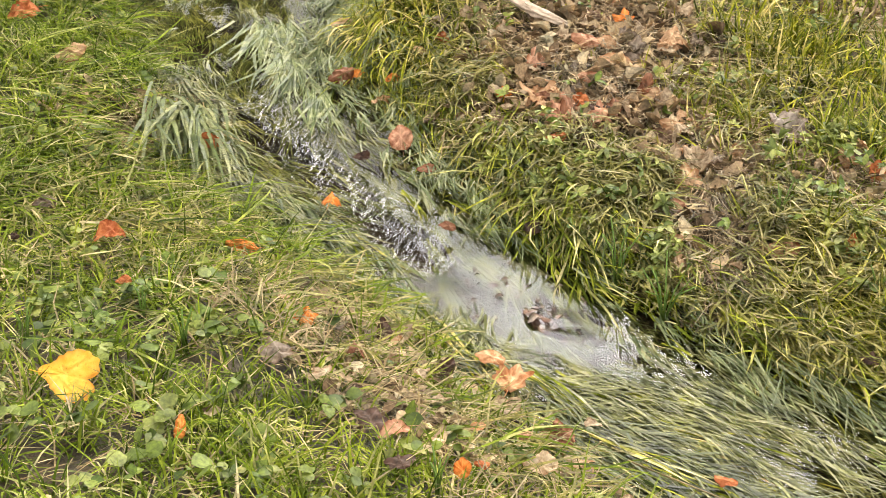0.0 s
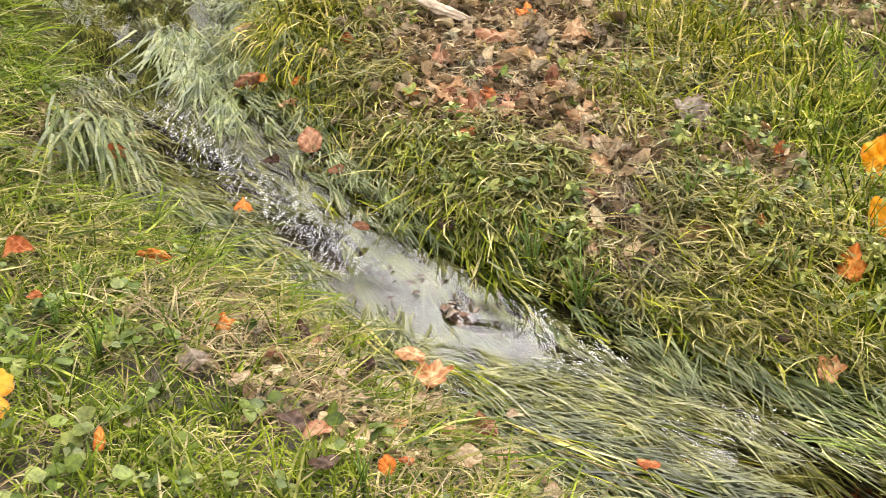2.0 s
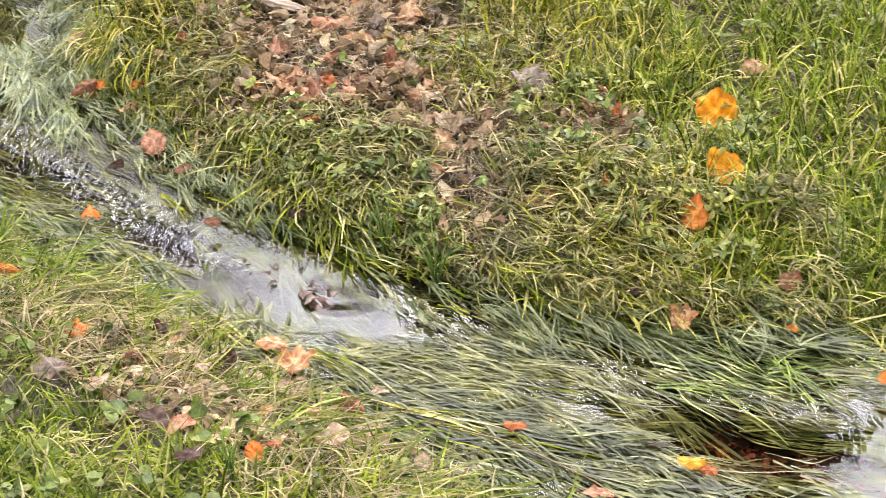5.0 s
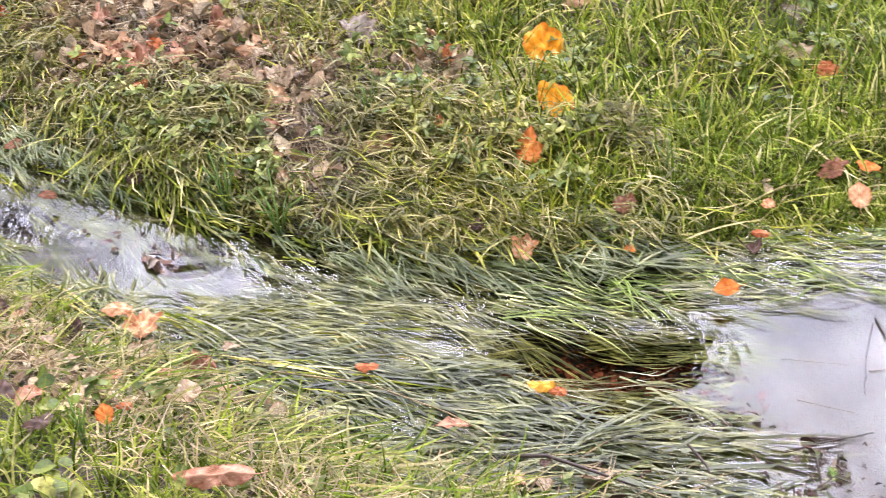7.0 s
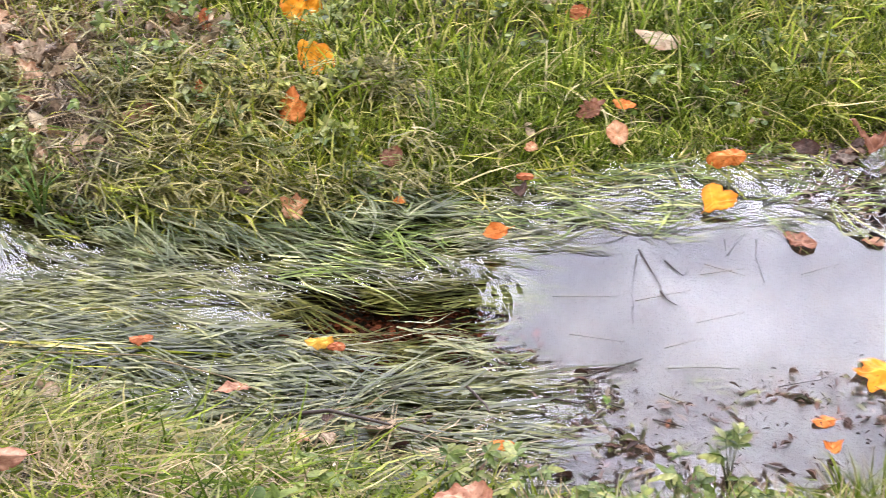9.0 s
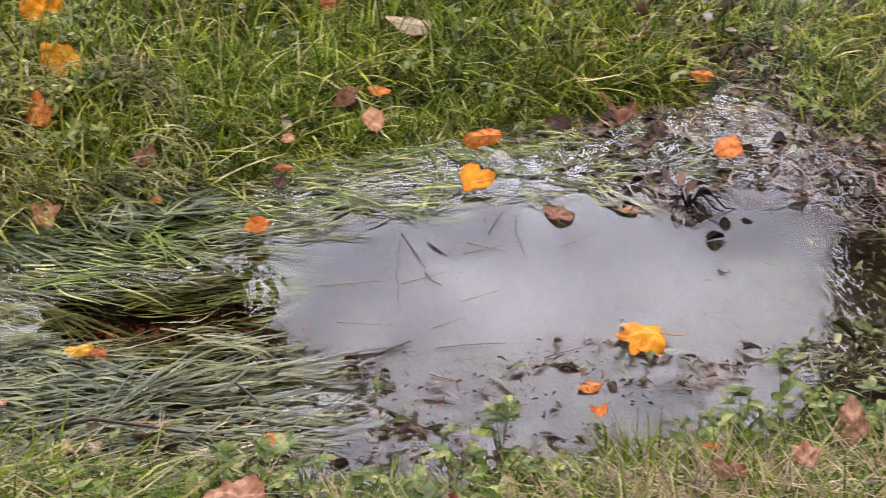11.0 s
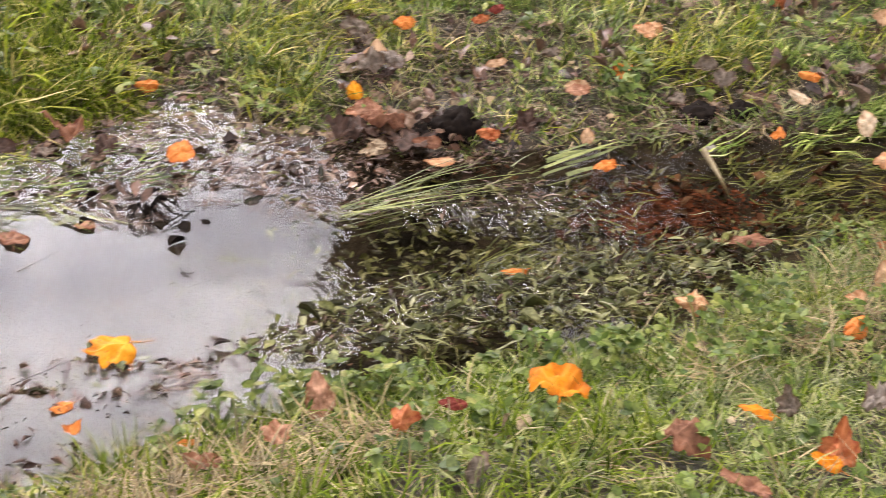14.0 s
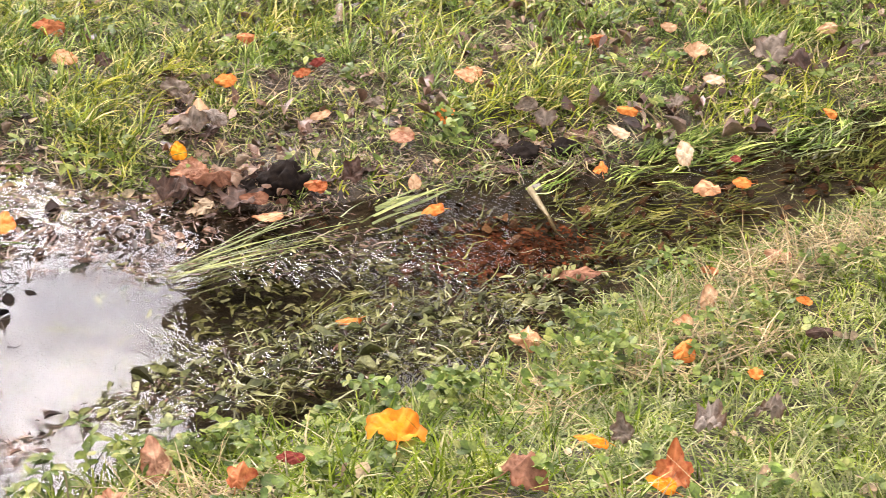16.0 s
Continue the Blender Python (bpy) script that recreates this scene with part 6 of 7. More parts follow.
stuff("trampled_grass", ribbons("trampled_grass", on_ground(p, rng.uniform(.012, .05, n)), rng.normal(-.6, .8, n), rng.uniform(.06, .18, n), rng.uniform(.0025, .006, n), rng.uniform(-.1, .5, n), rng.uniform(.1, .9, n), TRAMPLED, 4, .5, .015),
      "yellowed matted grass along the brim")
p = scatter(24000, -2.6, .3, 1.6, 3.6, lambda x, y: in_beds(NEAR_LITTER, 1.15)(x, y) * .7)
n = len(p)
stuff("leaf_litter", bits("leaf_litter", on_ground(p, rng.uniform(.01, .035, n)), rng.uniform(.012, .04, n), rng.uniform(0, 6.28, n), rng.normal(.1, .5, n), LITTER, .6, .5), "torn brown leaves caught at the brim", "leaf litter")
p = scatter(42000, .9, 3.6, 1.8, 3.2, lambda x, y: in_beds(MUD_BEDS, 1.1)(x, y) * (.3 + .7 * patchy(x, y, 12, 1)))
n = len(p)
stuff("mud_litter", bits("mud_litter", on_ground(p, 0) * np.array([1, 1, 0]) + np.column_stack([np.zeros((n, 2)), np.maximum(height(p[:, 0], p[:, 1]), -.004) + rng.uniform(-.006, .010, n)]), np.minimum(.005 + rng.exponential(.008, n), .045), rng.uniform(0, 6.28, n),
      rng.normal(.02, .25, n), MUCK, .5, .5), "black rotten leaves trodden into wet mud", "leaf litter")
p = scatter(26000, .9, 3.4, 1.8, 3.2, lambda x, y: np.maximum(in_beds(MUD_BEDS, 1.1)(x, y), in_beds(FLAT_BEDS, 1.1)(x, y)) * .6)
n = len(p)
stuff("mud_stems", ribbons("mud_stems", np.column_stack([p, np.maximum(height(p[:, 0], p[:, 1]), -.002) + rng.uniform(0, .01, n)]), rng.uniform(0, 6.28, n), rng.uniform(.02, .08, n), rng.uniform(.0012, .0035, n), rng.uniform(-.05, .25, n), rng.uniform(0, .4, n), MUCK, 3, .6),
      "rotten stems and roots in the wet mud")
# scattered old leaves between the grass of the wet corner
p = scatter(14000, 1.0, 4.6, 1.8, 4.2, lambda x, y: far_side(x, y) * .5 * np.clip(patchy(x, y, 5, 3) * 1.6 - .4, 0, 1))
n = len(p)
stuff("old_leaves", bits("old_leaves", on_ground(p, rng.uniform(.01, .04, n)), np.minimum(.012 + rng.exponential(.015, n), .06), rng.uniform(0, 6.28, n), rng.normal(.2, .6, n), MUCK, .7, 1.1), "dark rotten leaves between the grass", "leaf litter")
p = scatter(2600, -3, 4.6, .2, 5, lambda x, y: (near_side(x, y) | far_side(x, y)) * .45)
n = len(p)
stuff("old_leaves", bits("old_leaves", on_ground(p, rng.uniform(.01, .035, n)), rng.uniform(.012, .035, n), rng.uniform(0, 6.28, n), rng.normal(.15, .4, n), LITTER, .75, .5), "small bits of dead leaves in the turf", "leaf litter")

# dark leaves and scraps that break the basin's surface, also in place of dark reflections in its ripples
p = scatter(330, -1.15, -.72, 2.62, 2.9, lambda x, y: np.maximum(bump_at(x, y, -.93, 2.75, .08, .05), .5 * bump_at(x, y, -.95, 2.74, .2, .09, -.38)))
n = len(p)
stuff("basin_litter", bits("basin_litter", np.column_stack([p, rng.uniform(-.004, .004, n)]), np.minimum(.008 + rng.exponential(.008, n), .04), rng.uniform(0, 6.28, n), rng.normal(.03, .15, n), MUCK, .6, .4), "dark rotten leaves breaking the surface of the basin", "leaf litter")
# drowned weed in the pool's shallow corner
POOL_WEED = [(.47, 2.01, .035, .07, .5, .9), (.50, 1.86, .06, .03, 0, .9), (.55, 1.93, .08, .02, .2, .8), (.41, 1.94, .05, .03, .3, .8), (.70, 1.95, .06, .012, .5, .9), (.77, 1.99, .04, .012, .3, .9), (.84, 1.95, .05, .02, 0, .8), (.93, 1.945, .09, .035, 0, .7), (.33, 2.15, .05, .02, 0, .7), (.95, 2.0, .05, .02, .2, .8)]
for count, big, material, label in ((3800, .022, WEED, "drowned green-brown weed in the pool's shallow corner"), (3200, .018, MUCK, "dark scraps caught in the drowned weed")):
    p = scatter(count, .25, 1.05, 1.75, 2.25, lambda x, y: in_beds(POOL_WEED)(x, y) * over_stream(x, y) * .5)
    n = len(p)
    stuff("pool_weed", bits("pool_weed", np.column_stack([p, rng.uniform(-.003, .007, n)]), np.minimum(.007 + rng.exponential(big * .35, n), big * 1.6), rng.uniform(0, 6.28, n), rng.normal(.05, .3, n), material, .42, .6), label, "water weed")
# floating mats: rotten leaf bits and water weed
BRIM_BEDS = [(.78, 1.965, .14, .018, .28, .8), (.45, 2.10, .12, .02, -.2, .7), (.50, 1.95, .10, .10, 0, .5), (1.31, 1.86, .12, .03, -.3, .9), (1.0, 1.895, .18, .035, 0, .9), (.55, 1.95, .34, .03, .3, .55), (.85, 2.02, .2, .025, .5, .5), (.35, 2.02, .16, .03, .5, .5), (.18, 1.92, .22, .08, -.4, .8), (.48, 1.78, .22, .07, -.1, .7), (.78, 1.80, .24, .06, 0, .6), (.55, 1.84, .30, .10, -.1, .5), (.42, 1.98, .25, .10, -.3, .45), (.85, 1.90, .2, .07, .1, .45), (.3, 2.08, .16, .14, 0, .4), (.95, 2.02, .12, .04, .2, .4)]
for name, count, beds, big, material, label in (
        ("water_weed", 34000, WEED_BEDS, .020, MUCK, "dark rotten leaves in the mat of water weed"),
        ("water_weed", 64000, WEED_BEDS, .036, WEED, "floating mat of small-leaved water weed"),
        ("floating_debris", 34000, FLAT_BEDS, .026, MUCK, "rotten leaf scraps afloat at the pool's edge"),
        ("floating_weed", 9000, FLAT_BEDS, .034, WEED, "pale weed scraps between the floating leaves"),
        ("brim_litter", 26000, [(.06, 1.95, .2, .07, -.4, .9), (.30, 1.83, .2, .06, -.3, .8), (.62, 1.74, .2, .05, 0, .7)], .034, MUCK, "brown leaf scraps washed against the brim"),
        ("brim_debris", 40000, BRIM_BEDS, .020, MUCK, "scraps of leaves and weed on the still water")):
    p = scatter(count, 0, 3.4, 1.3, 3, lambda x, y: in_beds(beds)(x, y) * over_stream(x, y) * .55)
    n = len(p)
    root = np.column_stack([p, rng.uniform(-.003, .006, n) if name == "brim_debris" else rng.uniform(-.006, .010, n)])
    stuff(name, bits(name, root, np.minimum(.006 + rng.exponential(big * .3, n), big * 1.5), rng.normal(-.1, 1.1, n), rng.normal(.05, .3, n), material, .28 if name == "brim_debris" else .38 if material is WEED else .32, .6), label, "water weed")


p = scatter(14000, -2.6, .3, 1.6, 3.6, lambda x, y: in_beds(NEAR_LITTER, 1.3)(x, y))
n = len(p)
stuff("dead_stalks", ribbons("dead_stalks", on_ground(p, .02), rng.normal(-.5, 1, n), rng.uniform(.05, .16, n), rng.uniform(.0018, .004, n), rng.uniform(-.2, .7, n), rng.uniform(0, .9, n), STRAW, 3, .4, .02), "straw and dead roots along the brim")
# blades and stems lying on the still water
p = scatter(300, .15, 1.3, 1.75, 2.75, lambda x, y: over_stream(x, y) * np.where((shore(x, y)[1] > -.3) | (shore(x, y)[0] > -.4), .8, .06))
n = len(p)
stuff("floating_stems", ribbons("floating_stems", np.column_stack([p, np.full(n, .003)]), rng.normal(.2, .7, n), rng.uniform(.015, .08, n), rng.uniform(.0015, .004, n), np.zeros(n), np.zeros(n), WEED, 3, .5), "loose grass stems afloat on the pool")
p = scatter(6500, 1.7, 4.6, 1.1, 2.3, lambda x, y: over_stream(x, y) * .9 * (.12 + .88 * red_bed(x, y)) * np.clip((x - 1.9) / .4, .1, 1) * np.clip(.25 + .75 * patchy(x, y, 6, 1), 0, 1))
n = len(p)
stuff("sunken_leaves", bits("sunken_leaves", np.column_stack([p, rng.uniform(-.04, -.008, n)]), np.minimum(.010 + rng.exponential(.013, n), .05), rng.uniform(0, 6.28, n), rng.normal(0, .2, n), SUNKEN, .7, .6), "red-brown leaves sunk in the outlet", "leaf litter")
p = scatter(5000, -.25, .4, 2.2, 2.5, lambda x, y: bump_at(x, y, .1, 2.33, .2, .07))
n = len(p)
stuff("sunken_leaves", bits("sunken_leaves", np.column_stack([p, rng.uniform(-.075, -.05, n)]), rng.uniform(.008, .024, n), rng.uniform(0, 6.28, n), rng.normal(0, .12, n), BED_RED, .7, .5), "red-brown leaves sunk in a pocket of the stream", "leaf litter")
p = scatter(14000, 2.1, 2.7, 1.7, 2.1, lambda x, y: bump_at(x, y, 2.33, 1.88, .15, .09, -.35))
n = len(p)
stuff("sunken_leaves", bits("sunken_leaves", np.column_stack([p, rng.uniform(-.042, -.034, n)]), rng.uniform(.005, .014, n), rng.uniform(0, 6.28, n), rng.normal(0, .06, n), BED_RED, .8, .15), "red-brown leaves matted on the outlet's bed", "leaf litter")
p = scatter(4500, 1.4, 2.5, 1.55, 2.3, lambda x, y: over_stream(x, y) * red_bed(x, y) * np.clip((x - 1.45) / .15, 0, 1) * np.clip(1.5 * patchy(x, y, 9, 7), .2, 1))
n = len(p)
stuff("sunken_weed", bits("sunken_weed", np.column_stack([p, rng.uniform(-.06, -.03, n)]), rng.uniform(.010, .030, n), rng.normal(-.2, .9, n), rng.normal(0, .15, n), WEED, .5, .4), "olive brown weed sunk in the outlet", "water weed")
# straw-pale worn patches of the near bank
STRAW_BEDS = [(.75, 1.42, .45, .12, -.2, .9), (2.75, 1.32, .45, .10, -.1, .75), (2.15, 1.22, .25, .10, -.2, .5), (-.5, 1.72, .3, .10, -.4, .5), (1.9, 1.25, .2, .08, 0, .4), (-1.25, 2.25, .35, .14, -.5, .45)]
p = scatter(64000, -1.9, 3.6, .8, 2.6, lambda x, y: in_beds(STRAW_BEDS)(x, y) * near_side(x, y))
n = len(p)
stuff("dead_stalks", ribbons("dead_stalks", on_ground(p, rng.uniform(.015, .05, n)), rng.uniform(0, 6.28, n), rng.uniform(.05, .13, n), rng.uniform(.0016, .0036, n), rng.uniform(-.1, .8, n), rng.uniform(0, 1, n), STRAW, 3, .4, .02), "pale dry straw worn into the turf")

# a drooping sedge tuft and a dead one on the left bank
for label, count, x, y, head, long, wide, material in (("drooping tuft of broad grey-green sedge blades", 75, -2.12, 3.25, -1.05, .44, .014, SEDGE), ("drooping tuft of broad grey-green sedge blades", 45, -2.03, 3.13, -1.0, .30, .0142, SEDGE),
                                                       ("pale sedge blades hanging over the stream", 70, -2.24, 4.00, -1.1, .34, .012, SEDGE), ("pale sedge blades hanging over the stream", 70, -2.04, 3.80, -1.2, .32, .012, SEDGE), ("pale sedge blades hanging over the stream", 50, -1.85, 3.59, -1.15, .26, .010, SEDGE),
                                                       ("brown dead tuft of grass in a hollow", 160, -2.22, 3.15, -1.2, .16, .004, LITTER),
                                                       ("wet tuft of green blades hanging into the race", 60, -1.02, 2.60, -1.2, .14, .006, GRASS_WET), ("upright tuft of broad green blades at the brim", 46, -.58, 2.86, -.5, .26, .010, GRASS_FAR)):
    root = np.column_stack([x + rng.normal(0, .045, count), y + rng.normal(0, .045, count)])
    stuff("sedge_tuft", ribbons("sedge_tuft", on_ground(root, .10 if wide > .0135 else .03), rng.normal(head, .15 if wide > .0135 else .25, count), rng.uniform(.5, 1.1, count) * long, rng.uniform(.5, 1, count) * wide, rng.uniform(.3, .9, count) - (.4 if material is SEDGE else 0), rng.uniform(.5, 1.1, count), material, 5, .2, .01), label)


# ---- single plants, sticks and the like ----
def part(name, me, parent, label=""):
    ob = new(name, me)
    ob.parent = parent
    return tagged(ob, label)


def tube(name, points, radius, material, tip=.4):
    """A bent, tapering round stem through the points."""
    return stem_mesh(name, points, radius * (1 + (tip - 1) * np.linspace(0, 1, len(points))), material, 7)


def wood_material(name, dark, light, rough=.7, spec=.35):
    m, n, l, b = shader(name, rough, spec)
    co = n.new("ShaderNodeTexCoord").outputs["Object"]
    a = noise_tex(n, l, 60, 6, .65, co)
    r = ramp(n, [(.3, dark), (.7, light)])
    l.new(a.outputs["Fac"], r.inputs["Fac"])
    l.new(r.outputs["Color"], b.inputs["Base Color"])
    bumped(n, l, b, a.outputs["Fac"], .6, .003)
    return m


REED = wood_material("reed", (.20, .20, .10), (.42, .40, .24), .45)
TWIG = wood_material("twig", (.02, .014, .01), (.08, .055, .04), .4)
OLD_WOOD = wood_material("old_wood", (.12, .09, .045), (.29, .23, .12), .5)
PALE_WOOD = wood_material("pale_wood", (.22, .15, .07), (.44, .33, .18), .55)
BARK = wood_material("bark", (.03, .022, .016), (.13, .10, .075))
BLEACHED = wood_material("bleached_bark", (.26, .19, .13), (.48, .39, .30))
STONE = wood_material("stone", (.16, .145, .12), (.34, .31, .27))
PEAT = wood_material("peat", (.004, .003, .003), (.02, .014, .010), .85, .08)
CROWN = blade_material("crown", [(0, (.012, .022, .008)), (.6, (.03, .045, .014)), (1, (.07, .07, .02))], (1, .9, .7), share=.15, patch_scale=.4)


def herb_plant(label, x, y, tall, leaves, spread, group="buttercup plants", seed=1):
    """A small buttercup plant: thin stems, each with a fan of five toothed lobes on top."""
    g = np.random.default_rng(seed)
    z = max(float(height(np.array(x), np.array(y))), -.02)
    top = tagged(new("buttercup_plant"), label, "plant", group)
    top.matrix_world = pose(x, y, z)
    for i in range(leaves):
        a, r, h = g.uniform(0, 6.28), g.uniform(.1, 1) * spread, tall * g.uniform(.55, 1)
        tip = Vector((math.cos(a) * r, math.sin(a) * r, h))
        stem = part("stem", tube("stem", [(0, 0, 0), tip * .5 + Vector((0, 0, .12 * h)), tip], .0014, SEDGE, .7), top)
        heads = a + np.linspace(-1.9, 1.9, 7)
        roots = np.tile(np.array(tip), (7, 1))
        part("leaf", bits("leaf", roots, np.array([.6, .85, .8, 1.1, .8, .85, .6]) * g.uniform(.022, .036), heads, g.normal(.1, .15, 7), HERB, .42, .2), stem)
    return top


herb_plant("bright green buttercup plant standing in the pool's edge", .64, 1.76, .10, 7, .05, seed=3)
herb_plant("small green buttercup plant at the pool's edge", .54, 1.70, .11, 5, .04, seed=4)
herb_plant("slender green buttercup plant at the pool's edge", 1.14, 1.72, .12, 3, .05, seed=5)
herb_plant("leafy green buttercup plant on the shore", 1.02, 1.64, .10, 8, .06, seed=6)
herb_plant("leafy green buttercup plant on the shore", .92, 1.62, .10, 8, .06, seed=7)
herb_plant("leafy green buttercup plant on the shore", 1.22, 1.58, .10, 8, .06, seed=8)
herb_plant("low green buttercup plant on the brim", .16, 1.74, .12, 8, .07, seed=9)
herb_plant("low green buttercup plant on the brim", .30, 1.70, .12, 8, .07, seed=10)
herb_plant("low green buttercup plant on the brim", -.02, 1.80, .12, 7, .07, seed=11)


def stick(name, label, points, radius, material, category="stick"):
    return tagged(new(name, tube(name, points, radius, material)), label, category)


stick("stick", "dark wet twig poking out of the pool", [(.23, 2.03, .035), (.26, 1.99, .02), (.27, 1.95, .008), (.29, 1.90, -.03)], .0028, TWIG)
stick("stick", "thin dark twig afloat on the pool", [(.40, 2.045, .004), (.48, 2.07, .008), (.57, 2.10, .006)], .003, TWIG)
stick("stick", "brown root lying along the muddy brim", [(-.10, 2.0, .03), (-.02, 1.985, .045), (.06, 1.95, .04), (.14, 1.93, .02)], .0045, TWIG)
stick("stick", "thin pale twig lying in the lawn", [(-1.77, 2.63, .08), (-1.70, 2.55, .09), (-1.60, 2.47, .10), (-1.50, 2.34, .12)], .004, PALE_WOOD)
stick("stick", "dark twig among the brown leaves", [(-.86, 2.29, .03), (-.76, 2.27, .035), (-.66, 2.27, .03)], .004, TWIG)
stick("wood_strip", "split pale strip of wood standing in the outlet", [(2.555, 2.0, .008), (2.528, 1.945, .003), (2.502, 1.89, -.004), (2.475, 1.835, -.014)], .009, OLD_WOOD, "wood")
stick("grass_stem", "pale dry stem lying across the swept grass", [(-.55, 2.24, .04), (-.36, 2.19, .05), (-.2, 2.10, .05), (-.1, 2.02, .05)], .002, STRAW, "grass")

stick("stick", "thin dark drooping twig lying on the pool", [(1.263, 2.298, 0.004), (1.264, 2.262, 0.004), (1.251, 2.220, 0.004), (1.233, 2.181, 0.004), (1.230, 2.125, 0.004)], 0.0016, TWIG)
stick("stick", "short dark twig afloat on the pool", [(1.258, 2.255, 0.004), (1.275, 2.250, 0.004), (1.287, 2.249, 0.004)], 0.002, TWIG)
stick("stick", "short dark twig afloat on the pool", [(1.226, 2.161, 0.004), (1.236, 2.148, 0.004), (1.248, 2.149, 0.004)], 0.0025, TWIG)
stick("stick", "bleached grass stem afloat on the pool", [(0.611, 2.068, 0.004), (0.664, 2.063, 0.004), (0.708, 2.055, 0.004), (0.742, 2.046, 0.004)], 0.0018, REED)
stick("stick", "dark-edged stem afloat on the pool", [(0.796, 1.985, 0.004), (0.829, 1.990, 0.004), (0.874, 1.994, 0.004), (0.917, 2.011, 0.004)], 0.0014, TWIG)
stick("stick", "short rotten stem afloat on the pool", [(0.720, 1.972, 0.004), (0.739, 1.981, 0.004), (0.760, 1.992, 0.004)], 0.0022, TWIG)
stick("stick", "bleached grass stem afloat on the pool", [(0.579, 1.997, 0.004), (0.595, 1.981, 0.004), (0.621, 1.962, 0.004)], 0.0018, REED)
# next two: twig and its dark mirror image built as one flat stem
stick("stick", "thin flat stem for an upright twig and its reflection in the pool", [(0.639, 2.450, 0.004), (0.616, 2.380, 0.004), (0.599, 2.321, 0.004), (0.592, 2.272, 0.004)], 0.0022, TWIG)
stick("stick", "dark flat stem for a curved twig and its reflection in the pool", [(0.657, 2.313, 0.004), (0.663, 2.283, 0.004), (0.676, 2.263, 0.004)], 0.0028, TWIG)

# the black stems lie flat in place of blades and their dark reflections
for label, material, radius, lines in (
        ("flat black stem in place of a grass blade mirrored in the pool", TWIG, .0022, (((.765, 2.662), (.779, 2.565)), ((.834, 2.48), (.823, 2.42), (.85, 2.46), (.875, 2.49)), ((.90, 2.47), (.88, 2.411), (.869, 2.312)), ((.648, 2.47), (.655, 2.40), (.661, 2.331)), ((.692, 2.421), (.705, 2.385), (.714, 2.363), (.735, 2.39)), ((.59, 2.27), (.583, 2.245), (.579, 2.216)))),
        ("thin straw lying on the still pool", STRAW, .0011, (((.768, 2.396), (.84, 2.342)), ((.75, 2.36), (.85, 2.37)), ((.60, 2.29), (.72, 2.31)), ((.70, 2.20), (.80, 2.22)), ((.45, 2.20), (.55, 2.16)), ((.62, 2.13), (.70, 2.15)), ((.95, 2.33), (1.05, 2.36)), ((.44, 2.33), (.57, 2.31)))),
        ("dark rotten stem in the drowned weed", TWIG, .0024, (((.445, 2.089), (.50, 2.085), (.554, 2.094)), ((.502, 2.046), (.49, 1.99), (.438, 1.942)), ((.46, 2.05), (.455, 1.96)), ((.512, 1.866), (.55, 1.84)), ((.37, 2.02), (.43, 1.99), (.46, 2.0)), ((.55, 1.93), (.60, 1.90))))):
    for line in lines:
        stick("stem", label, [(x, y, .003) for x, y in line], radius, material, "stem")

# a clump of drowned black leaves with bent stems at the pool's far edge
clump = tagged(new("dead_plant"), "black rotten plant clump standing in the pool", "plant")
clump.matrix_world = pose(1.275, 2.42, 0)
# black legs fanned to the near side, modelled for the stems' reflections
for i in range(11):
    a, r = -3.0 + .29 * i + .1 * (i % 2), .045 + .018 * (i % 3)
    part("stem", tube("stem", [(0, 0, -.01), (.45 * r * math.cos(a), .45 * r * math.sin(a), .026 + .010 * (i % 3)), (r * math.cos(a), r * math.sin(a), .008), (1.3 * r * math.cos(a + .2), 1.3 * r * math.sin(a + .2), -.002)], .0026, PEAT, .5), clump)
for i in range(9):
    a, dark = 2.4 * i, i % 3
    spot = np.array([(.022 * math.cos(a) - (0 if dark else .02), .018 * math.sin(a) + (0 if dark else .02), .012 + .003 * i)])
    part("leaf", bits("leaf", spot, np.array([.024 if dark else .042]), np.array([a]), np.array([.1 if dark else .75]), PEAT if dark else MUCK, .5, .6), clump, "black rotten leaf" if dark else "upright brown withered leaf")
PEAT_LEAF = ((1.185, 2.524), (1.175, 2.48), (1.157, 2.441), (1.21, 2.46), (1.31, 2.30), (1.29, 2.27), (1.36, 2.33))
for i, (x, y) in enumerate(PEAT_LEAF):
    ob = tagged(new("rotten_leaf", bits("rotten_leaf", np.array([(0, 0, 0)]), np.array([.03 + .006 * (i % 3)]), np.array([1.9 * i]), np.array([.15]), PEAT, .7, .8)), "small black rotten leaf afloat beside the dead plant", "leaf", "black leaves round the dead plant")
    ob.matrix_world = pose(x, y, .003)

# reeds: a sheaf of long green blades laid on the water
for label, count, x, y, z, head, long in (("sheaf of long pale green rush blades laid on the water", 34, 1.64, 2.19, 0, -.12, .52), ("small sheaf of green rush blades under the surface", 44, 1.80, 1.88, -.045, .1, .24), ("broad green blades leaning over the outlet", 12, 2.14, 2.12, .01, .0, .26)):
    sheaf = tagged(new("rush_sheaf"), label, "rush", "rush sheaves")
    sheaf.matrix_world = pose(x, y, z)
    for i in range(count):
        one = np.ones(1)
        root = np.column_stack([rng.normal(0, .035, 1), rng.normal(0, .03, 1), rng.uniform(-.02, .02, 1)])
        part("blade", ribbons("blade", root, rng.normal(head, .17, 1), rng.uniform(.3, 1.1, 1) * long, rng.uniform(.002, .0045, 1) * (2.6 if count == 12 else 1), rng.uniform(.02, .10, 1), rng.uniform(.05, .2, 1), SEDGE if i % 3 else LAWN_PALE, 5, .2), sheaf)


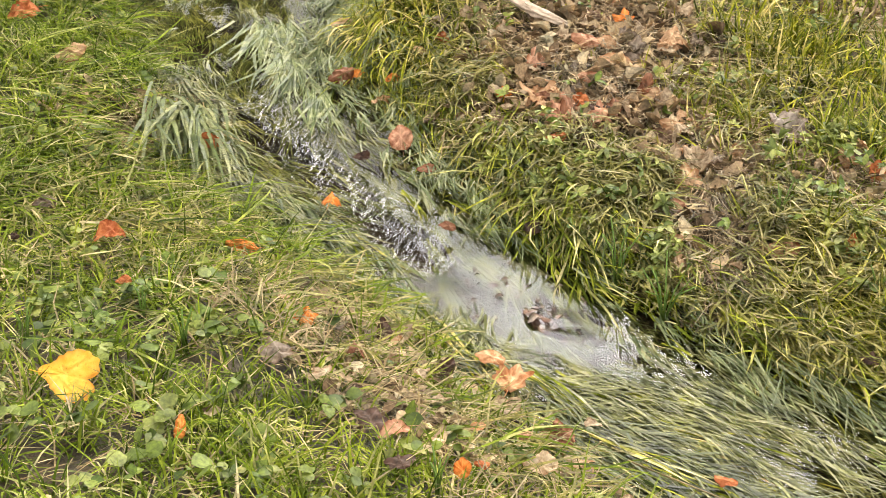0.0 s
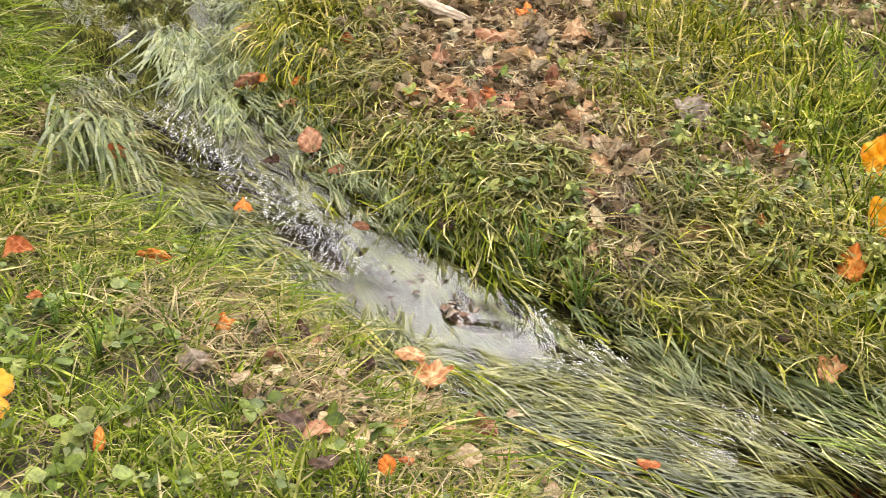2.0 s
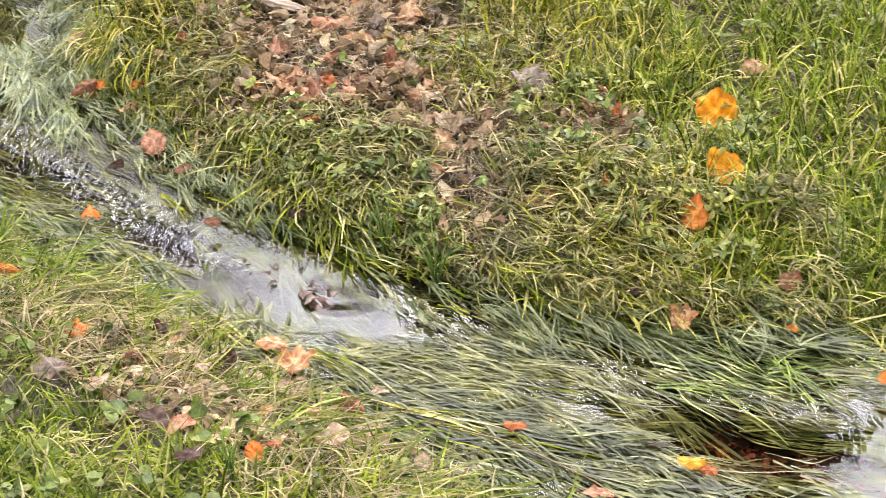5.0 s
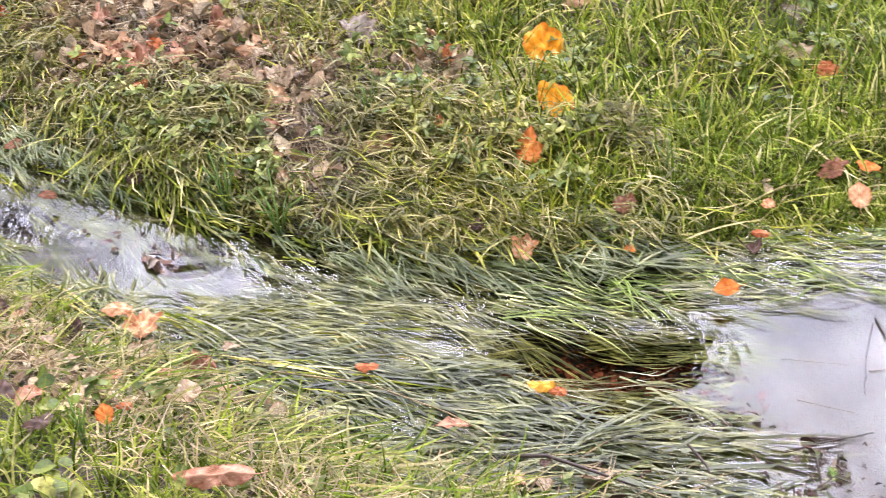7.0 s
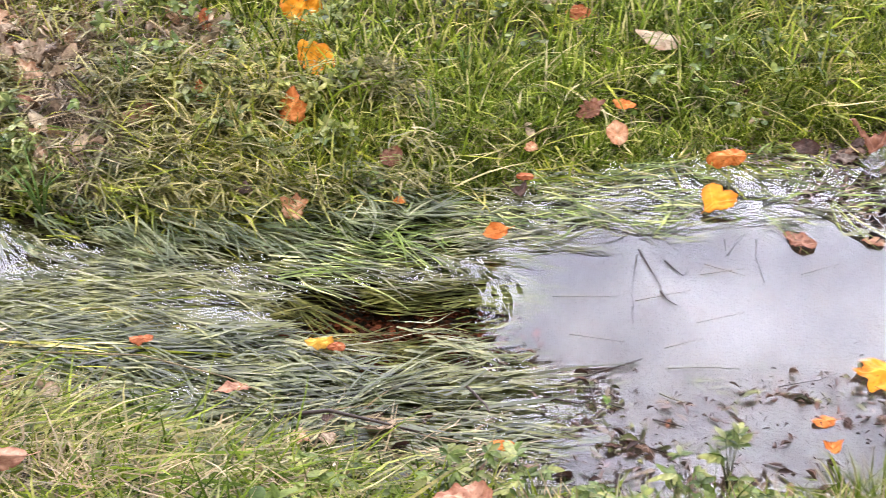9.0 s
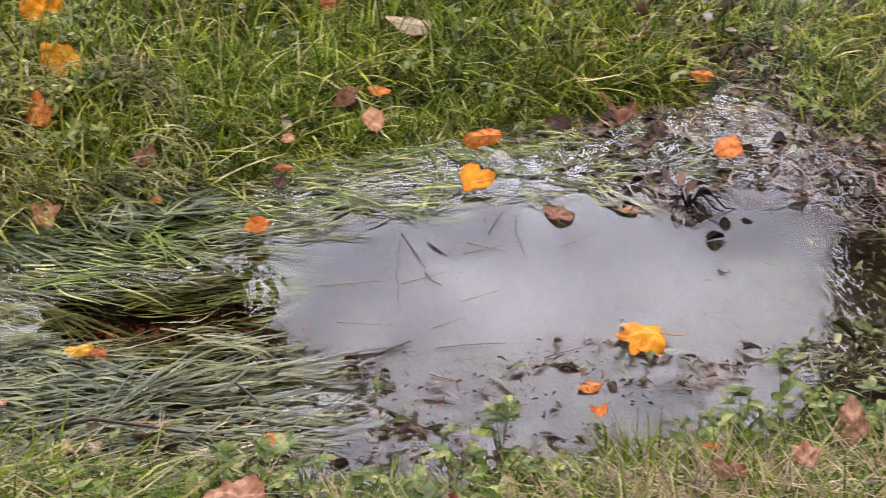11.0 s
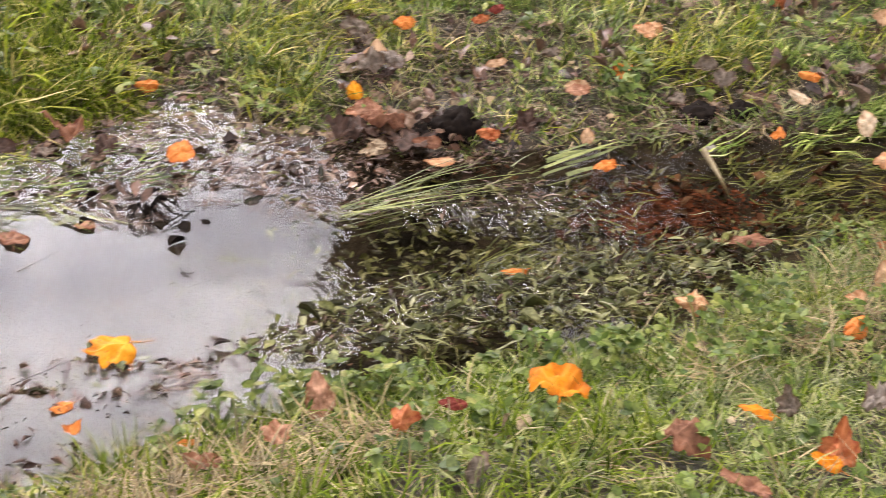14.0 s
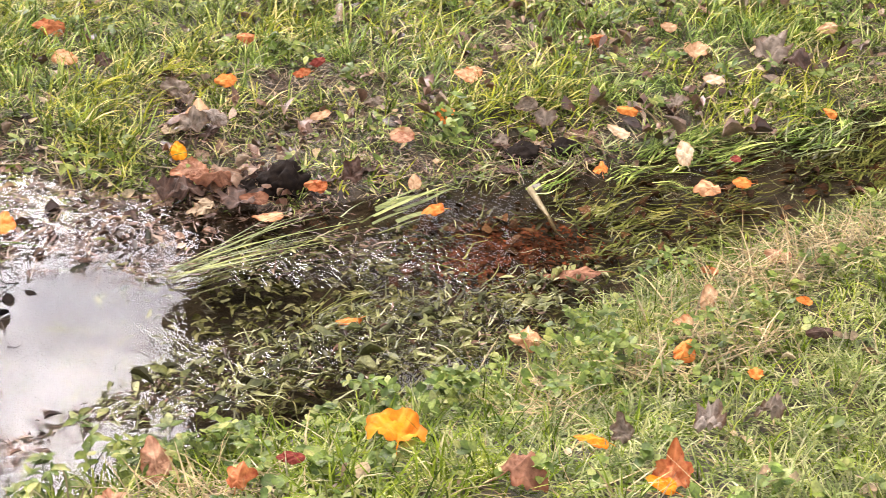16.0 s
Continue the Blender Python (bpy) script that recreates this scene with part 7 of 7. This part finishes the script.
def broad_plant(label, x, y, leaves, size, kind, lean, seed, name="dock_plant"):
    """A rosette of broad green leaves on short stalks."""
    g = np.random.default_rng(seed)
    top = tagged(new(name), label, "plant", "broad-leaved plants")
    top.matrix_world = pose(x, y, max(float(height(np.array(x), np.array(y))), 0))
    for i in range(leaves):
        a = 2.4 * i + seed
        me, run = leaf_mesh(kind, size * g.uniform(.7, 1.1), "green", .5, seed * 7 + i, .4)
        blade = part("leaf", me, top)
        out = Vector((math.cos(a), math.sin(a), 0)) * size * .55
        blade.matrix_world = top.matrix_world @ pose(out.x, out.y, lean + .008 * i, 0, 0, math.degrees(a) - 90) @ pose(0, 0, 0, g.uniform(0, 30), g.uniform(-20, 20), 0)
        blade.matrix_parent_inverse = top.matrix_world.inverted()
        part("stalk", stem_mesh("stalk", [(0, 0, 0), (out.x * .2, out.y * .2, lean * .8), (out.x * .5, out.y * .5, lean + .008 * i)], (.002, .0018, .0014), LEAF["green"]), top)


broad_plant("dock plant with long green leaves at the brim", -.76, 2.90, 6, .17, "oval", .13, 3)
broad_plant("dock plant with narrow green leaves at the brim", -.62, 2.80, 9, .22, "long", .10, 4)
broad_plant("dark green broad-leaved plant in the lawn", -1.64, 1.90, 4, .075, "round", .08, 5)
broad_plant("pale green mallow plant in the lawn", -1.36, 2.00, 4, .07, "maple", .08, 6)
broad_plant("green mallow plant in the lawn", -1.50, 2.08, 3, .065, "maple", .08, 7)
broad_plant("low green mallow plant on the near bank", -.76, 1.78, 4, .055, "round", .08, 8)
broad_plant("green plantain on the far bank", .26, 2.96, 3, .10, "long", .10, 9)
broad_plant("green herb with lobed leaves on the far bank", -.45, 3.18, 5, .09, "maple", .09, 10)
broad_plant("green plantain on the far bank", -.19, 2.98, 4, .09, "long", .09, 11)
broad_plant("green herb with lobed leaves on the far bank", .37, 3.18, 5, .06, "maple", .09, 12)

# the dark washed-out hollow under the far bank, its darkness given by black clods, and the clods round it
def clod(label, x, y, z, rx, ry, rz, material, seed, name="mud_clod", category="mud", turn=0):
    bm = bmesh.new()
    bmesh.ops.create_icosphere(bm, subdivisions=4, radius=1)
    for v in bm.verts:
        d = 1 + .40 * noise.noise(v.co * 1.9 + Vector((seed, 0, 0))) + .22 * noise.noise(v.co * 5 + Vector((0, seed, 0))) + .12 * noise.noise(v.co * 13 + Vector((0, 0, seed)))
        v.co = Vector((v.co.x * rx, v.co.y * ry, v.co.z * rz)) * d
    me = bpy.data.meshes.new(name)
    bm.to_mesh(me)
    bm.free()
    me.polygons.foreach_set("use_smooth", np.ones(len(me.polygons), bool))
    me.materials.append(material)
    ob = tagged(new(name, me), label, category)
    ob.matrix_world = pose(x, y, z, 0, 0, turn)
    return ob


clod("black clod in place of a dark hollow at the water's edge", 2.07, 2.36, .014, .062, .048, .058, PEAT, 3)
clod("black clod in place of a dark hollow at the water's edge", 2.00, 2.41, 0, .055, .04, .028, PEAT, 8)
clod("dark muddy clod by the outlet", 2.70, 2.16, 0, .06, .04, .022, PEAT, 12)
clod("dark muddy clod by the outlet", 2.80, 2.10, .004, .05, .04, .025, PEAT, 15)
clod("small pale stone in the outlet", 2.57, 1.995, .008, .018, .010, .008, STONE, 21, "stone", "stone")
clod("pale strip of bark lying on the litter", -1.331, 3.968, 0.226, .125, .024, .012, BLEACHED, 25, "bark_piece", "bark", -31)


# trees beyond the meadow, seen as dark shapes mirrored in the water
def tree(label, x, y, tall, wide, seed, low=.2):
    g = np.random.default_rng(seed)
    top = tagged(new("tree"), label, "tree", "trees beyond the meadow")
    top.matrix_world = pose(x, y, .2)
    part("trunk", tube("trunk", [(0, 0, 0), (.1, 0, tall * .3), (-.1, .1, tall * .6), (0, 0, tall * .92)], .04 * tall / 2 + .05, BARK, .15), top)
    for i in range(9):
        a, h = 2.4 * i, tall * (low + .06 * i)
        r = wide * (1 - .07 * i) * .8
        part("limb", tube("limb", [(0, 0, h), (math.cos(a) * r * .5, math.sin(a) * r * .5, h + r * .25), (math.cos(a) * r, math.sin(a) * r, h + r * .35)], .09, BARK, .2), top)
    n = 2200
    h = g.uniform(0, 1, n)
    c = np.column_stack([g.normal(0, 1, (n, 2)), np.zeros(n)])
    c /= np.linalg.norm(c, axis=1)[:, None]
    body = np.sqrt(np.clip(1 - (2 * h - .85) ** 2 / 1.5, .03, 1))
    q = c * (wide * body * g.uniform(.35, 1, n) ** .5 * (1 + .25 * np.sin(3 * np.arctan2(c[:, 1], c[:, 0]) + 9 * h + seed)))[:, None]
    q[:, 2] = tall * (low * .7 + h * (1 - low * .7))
    part("crown", bits("crown", q, g.uniform(.4, .95, n), g.uniform(0, 6.28, n), g.normal(-.2, .6, n), CROWN, .8, .4), top)


# the tree at -38.5 is added unseen, to block sky reflection upstream
for label, heading, away, tall, wide, seed in (("tall dark tree with autumn leaves beyond the meadow", 1.6, 17, 15, 1.15, 2), ("broad dark tree beyond the meadow", -38.5, 19, 17, 3.5, 12), ("broad dark tree beyond the meadow", 38.8, 19, 17, 1.3, 5), ("broad dark tree beyond the meadow", 58, 18, 17, 3.5, 6),
                                              ("broad dark tree beyond the meadow", 73, 18, 16, 5, 9)):
    tree(label, away * math.sin(radians(heading)), away * math.cos(radians(heading)), tall, wide, seed)
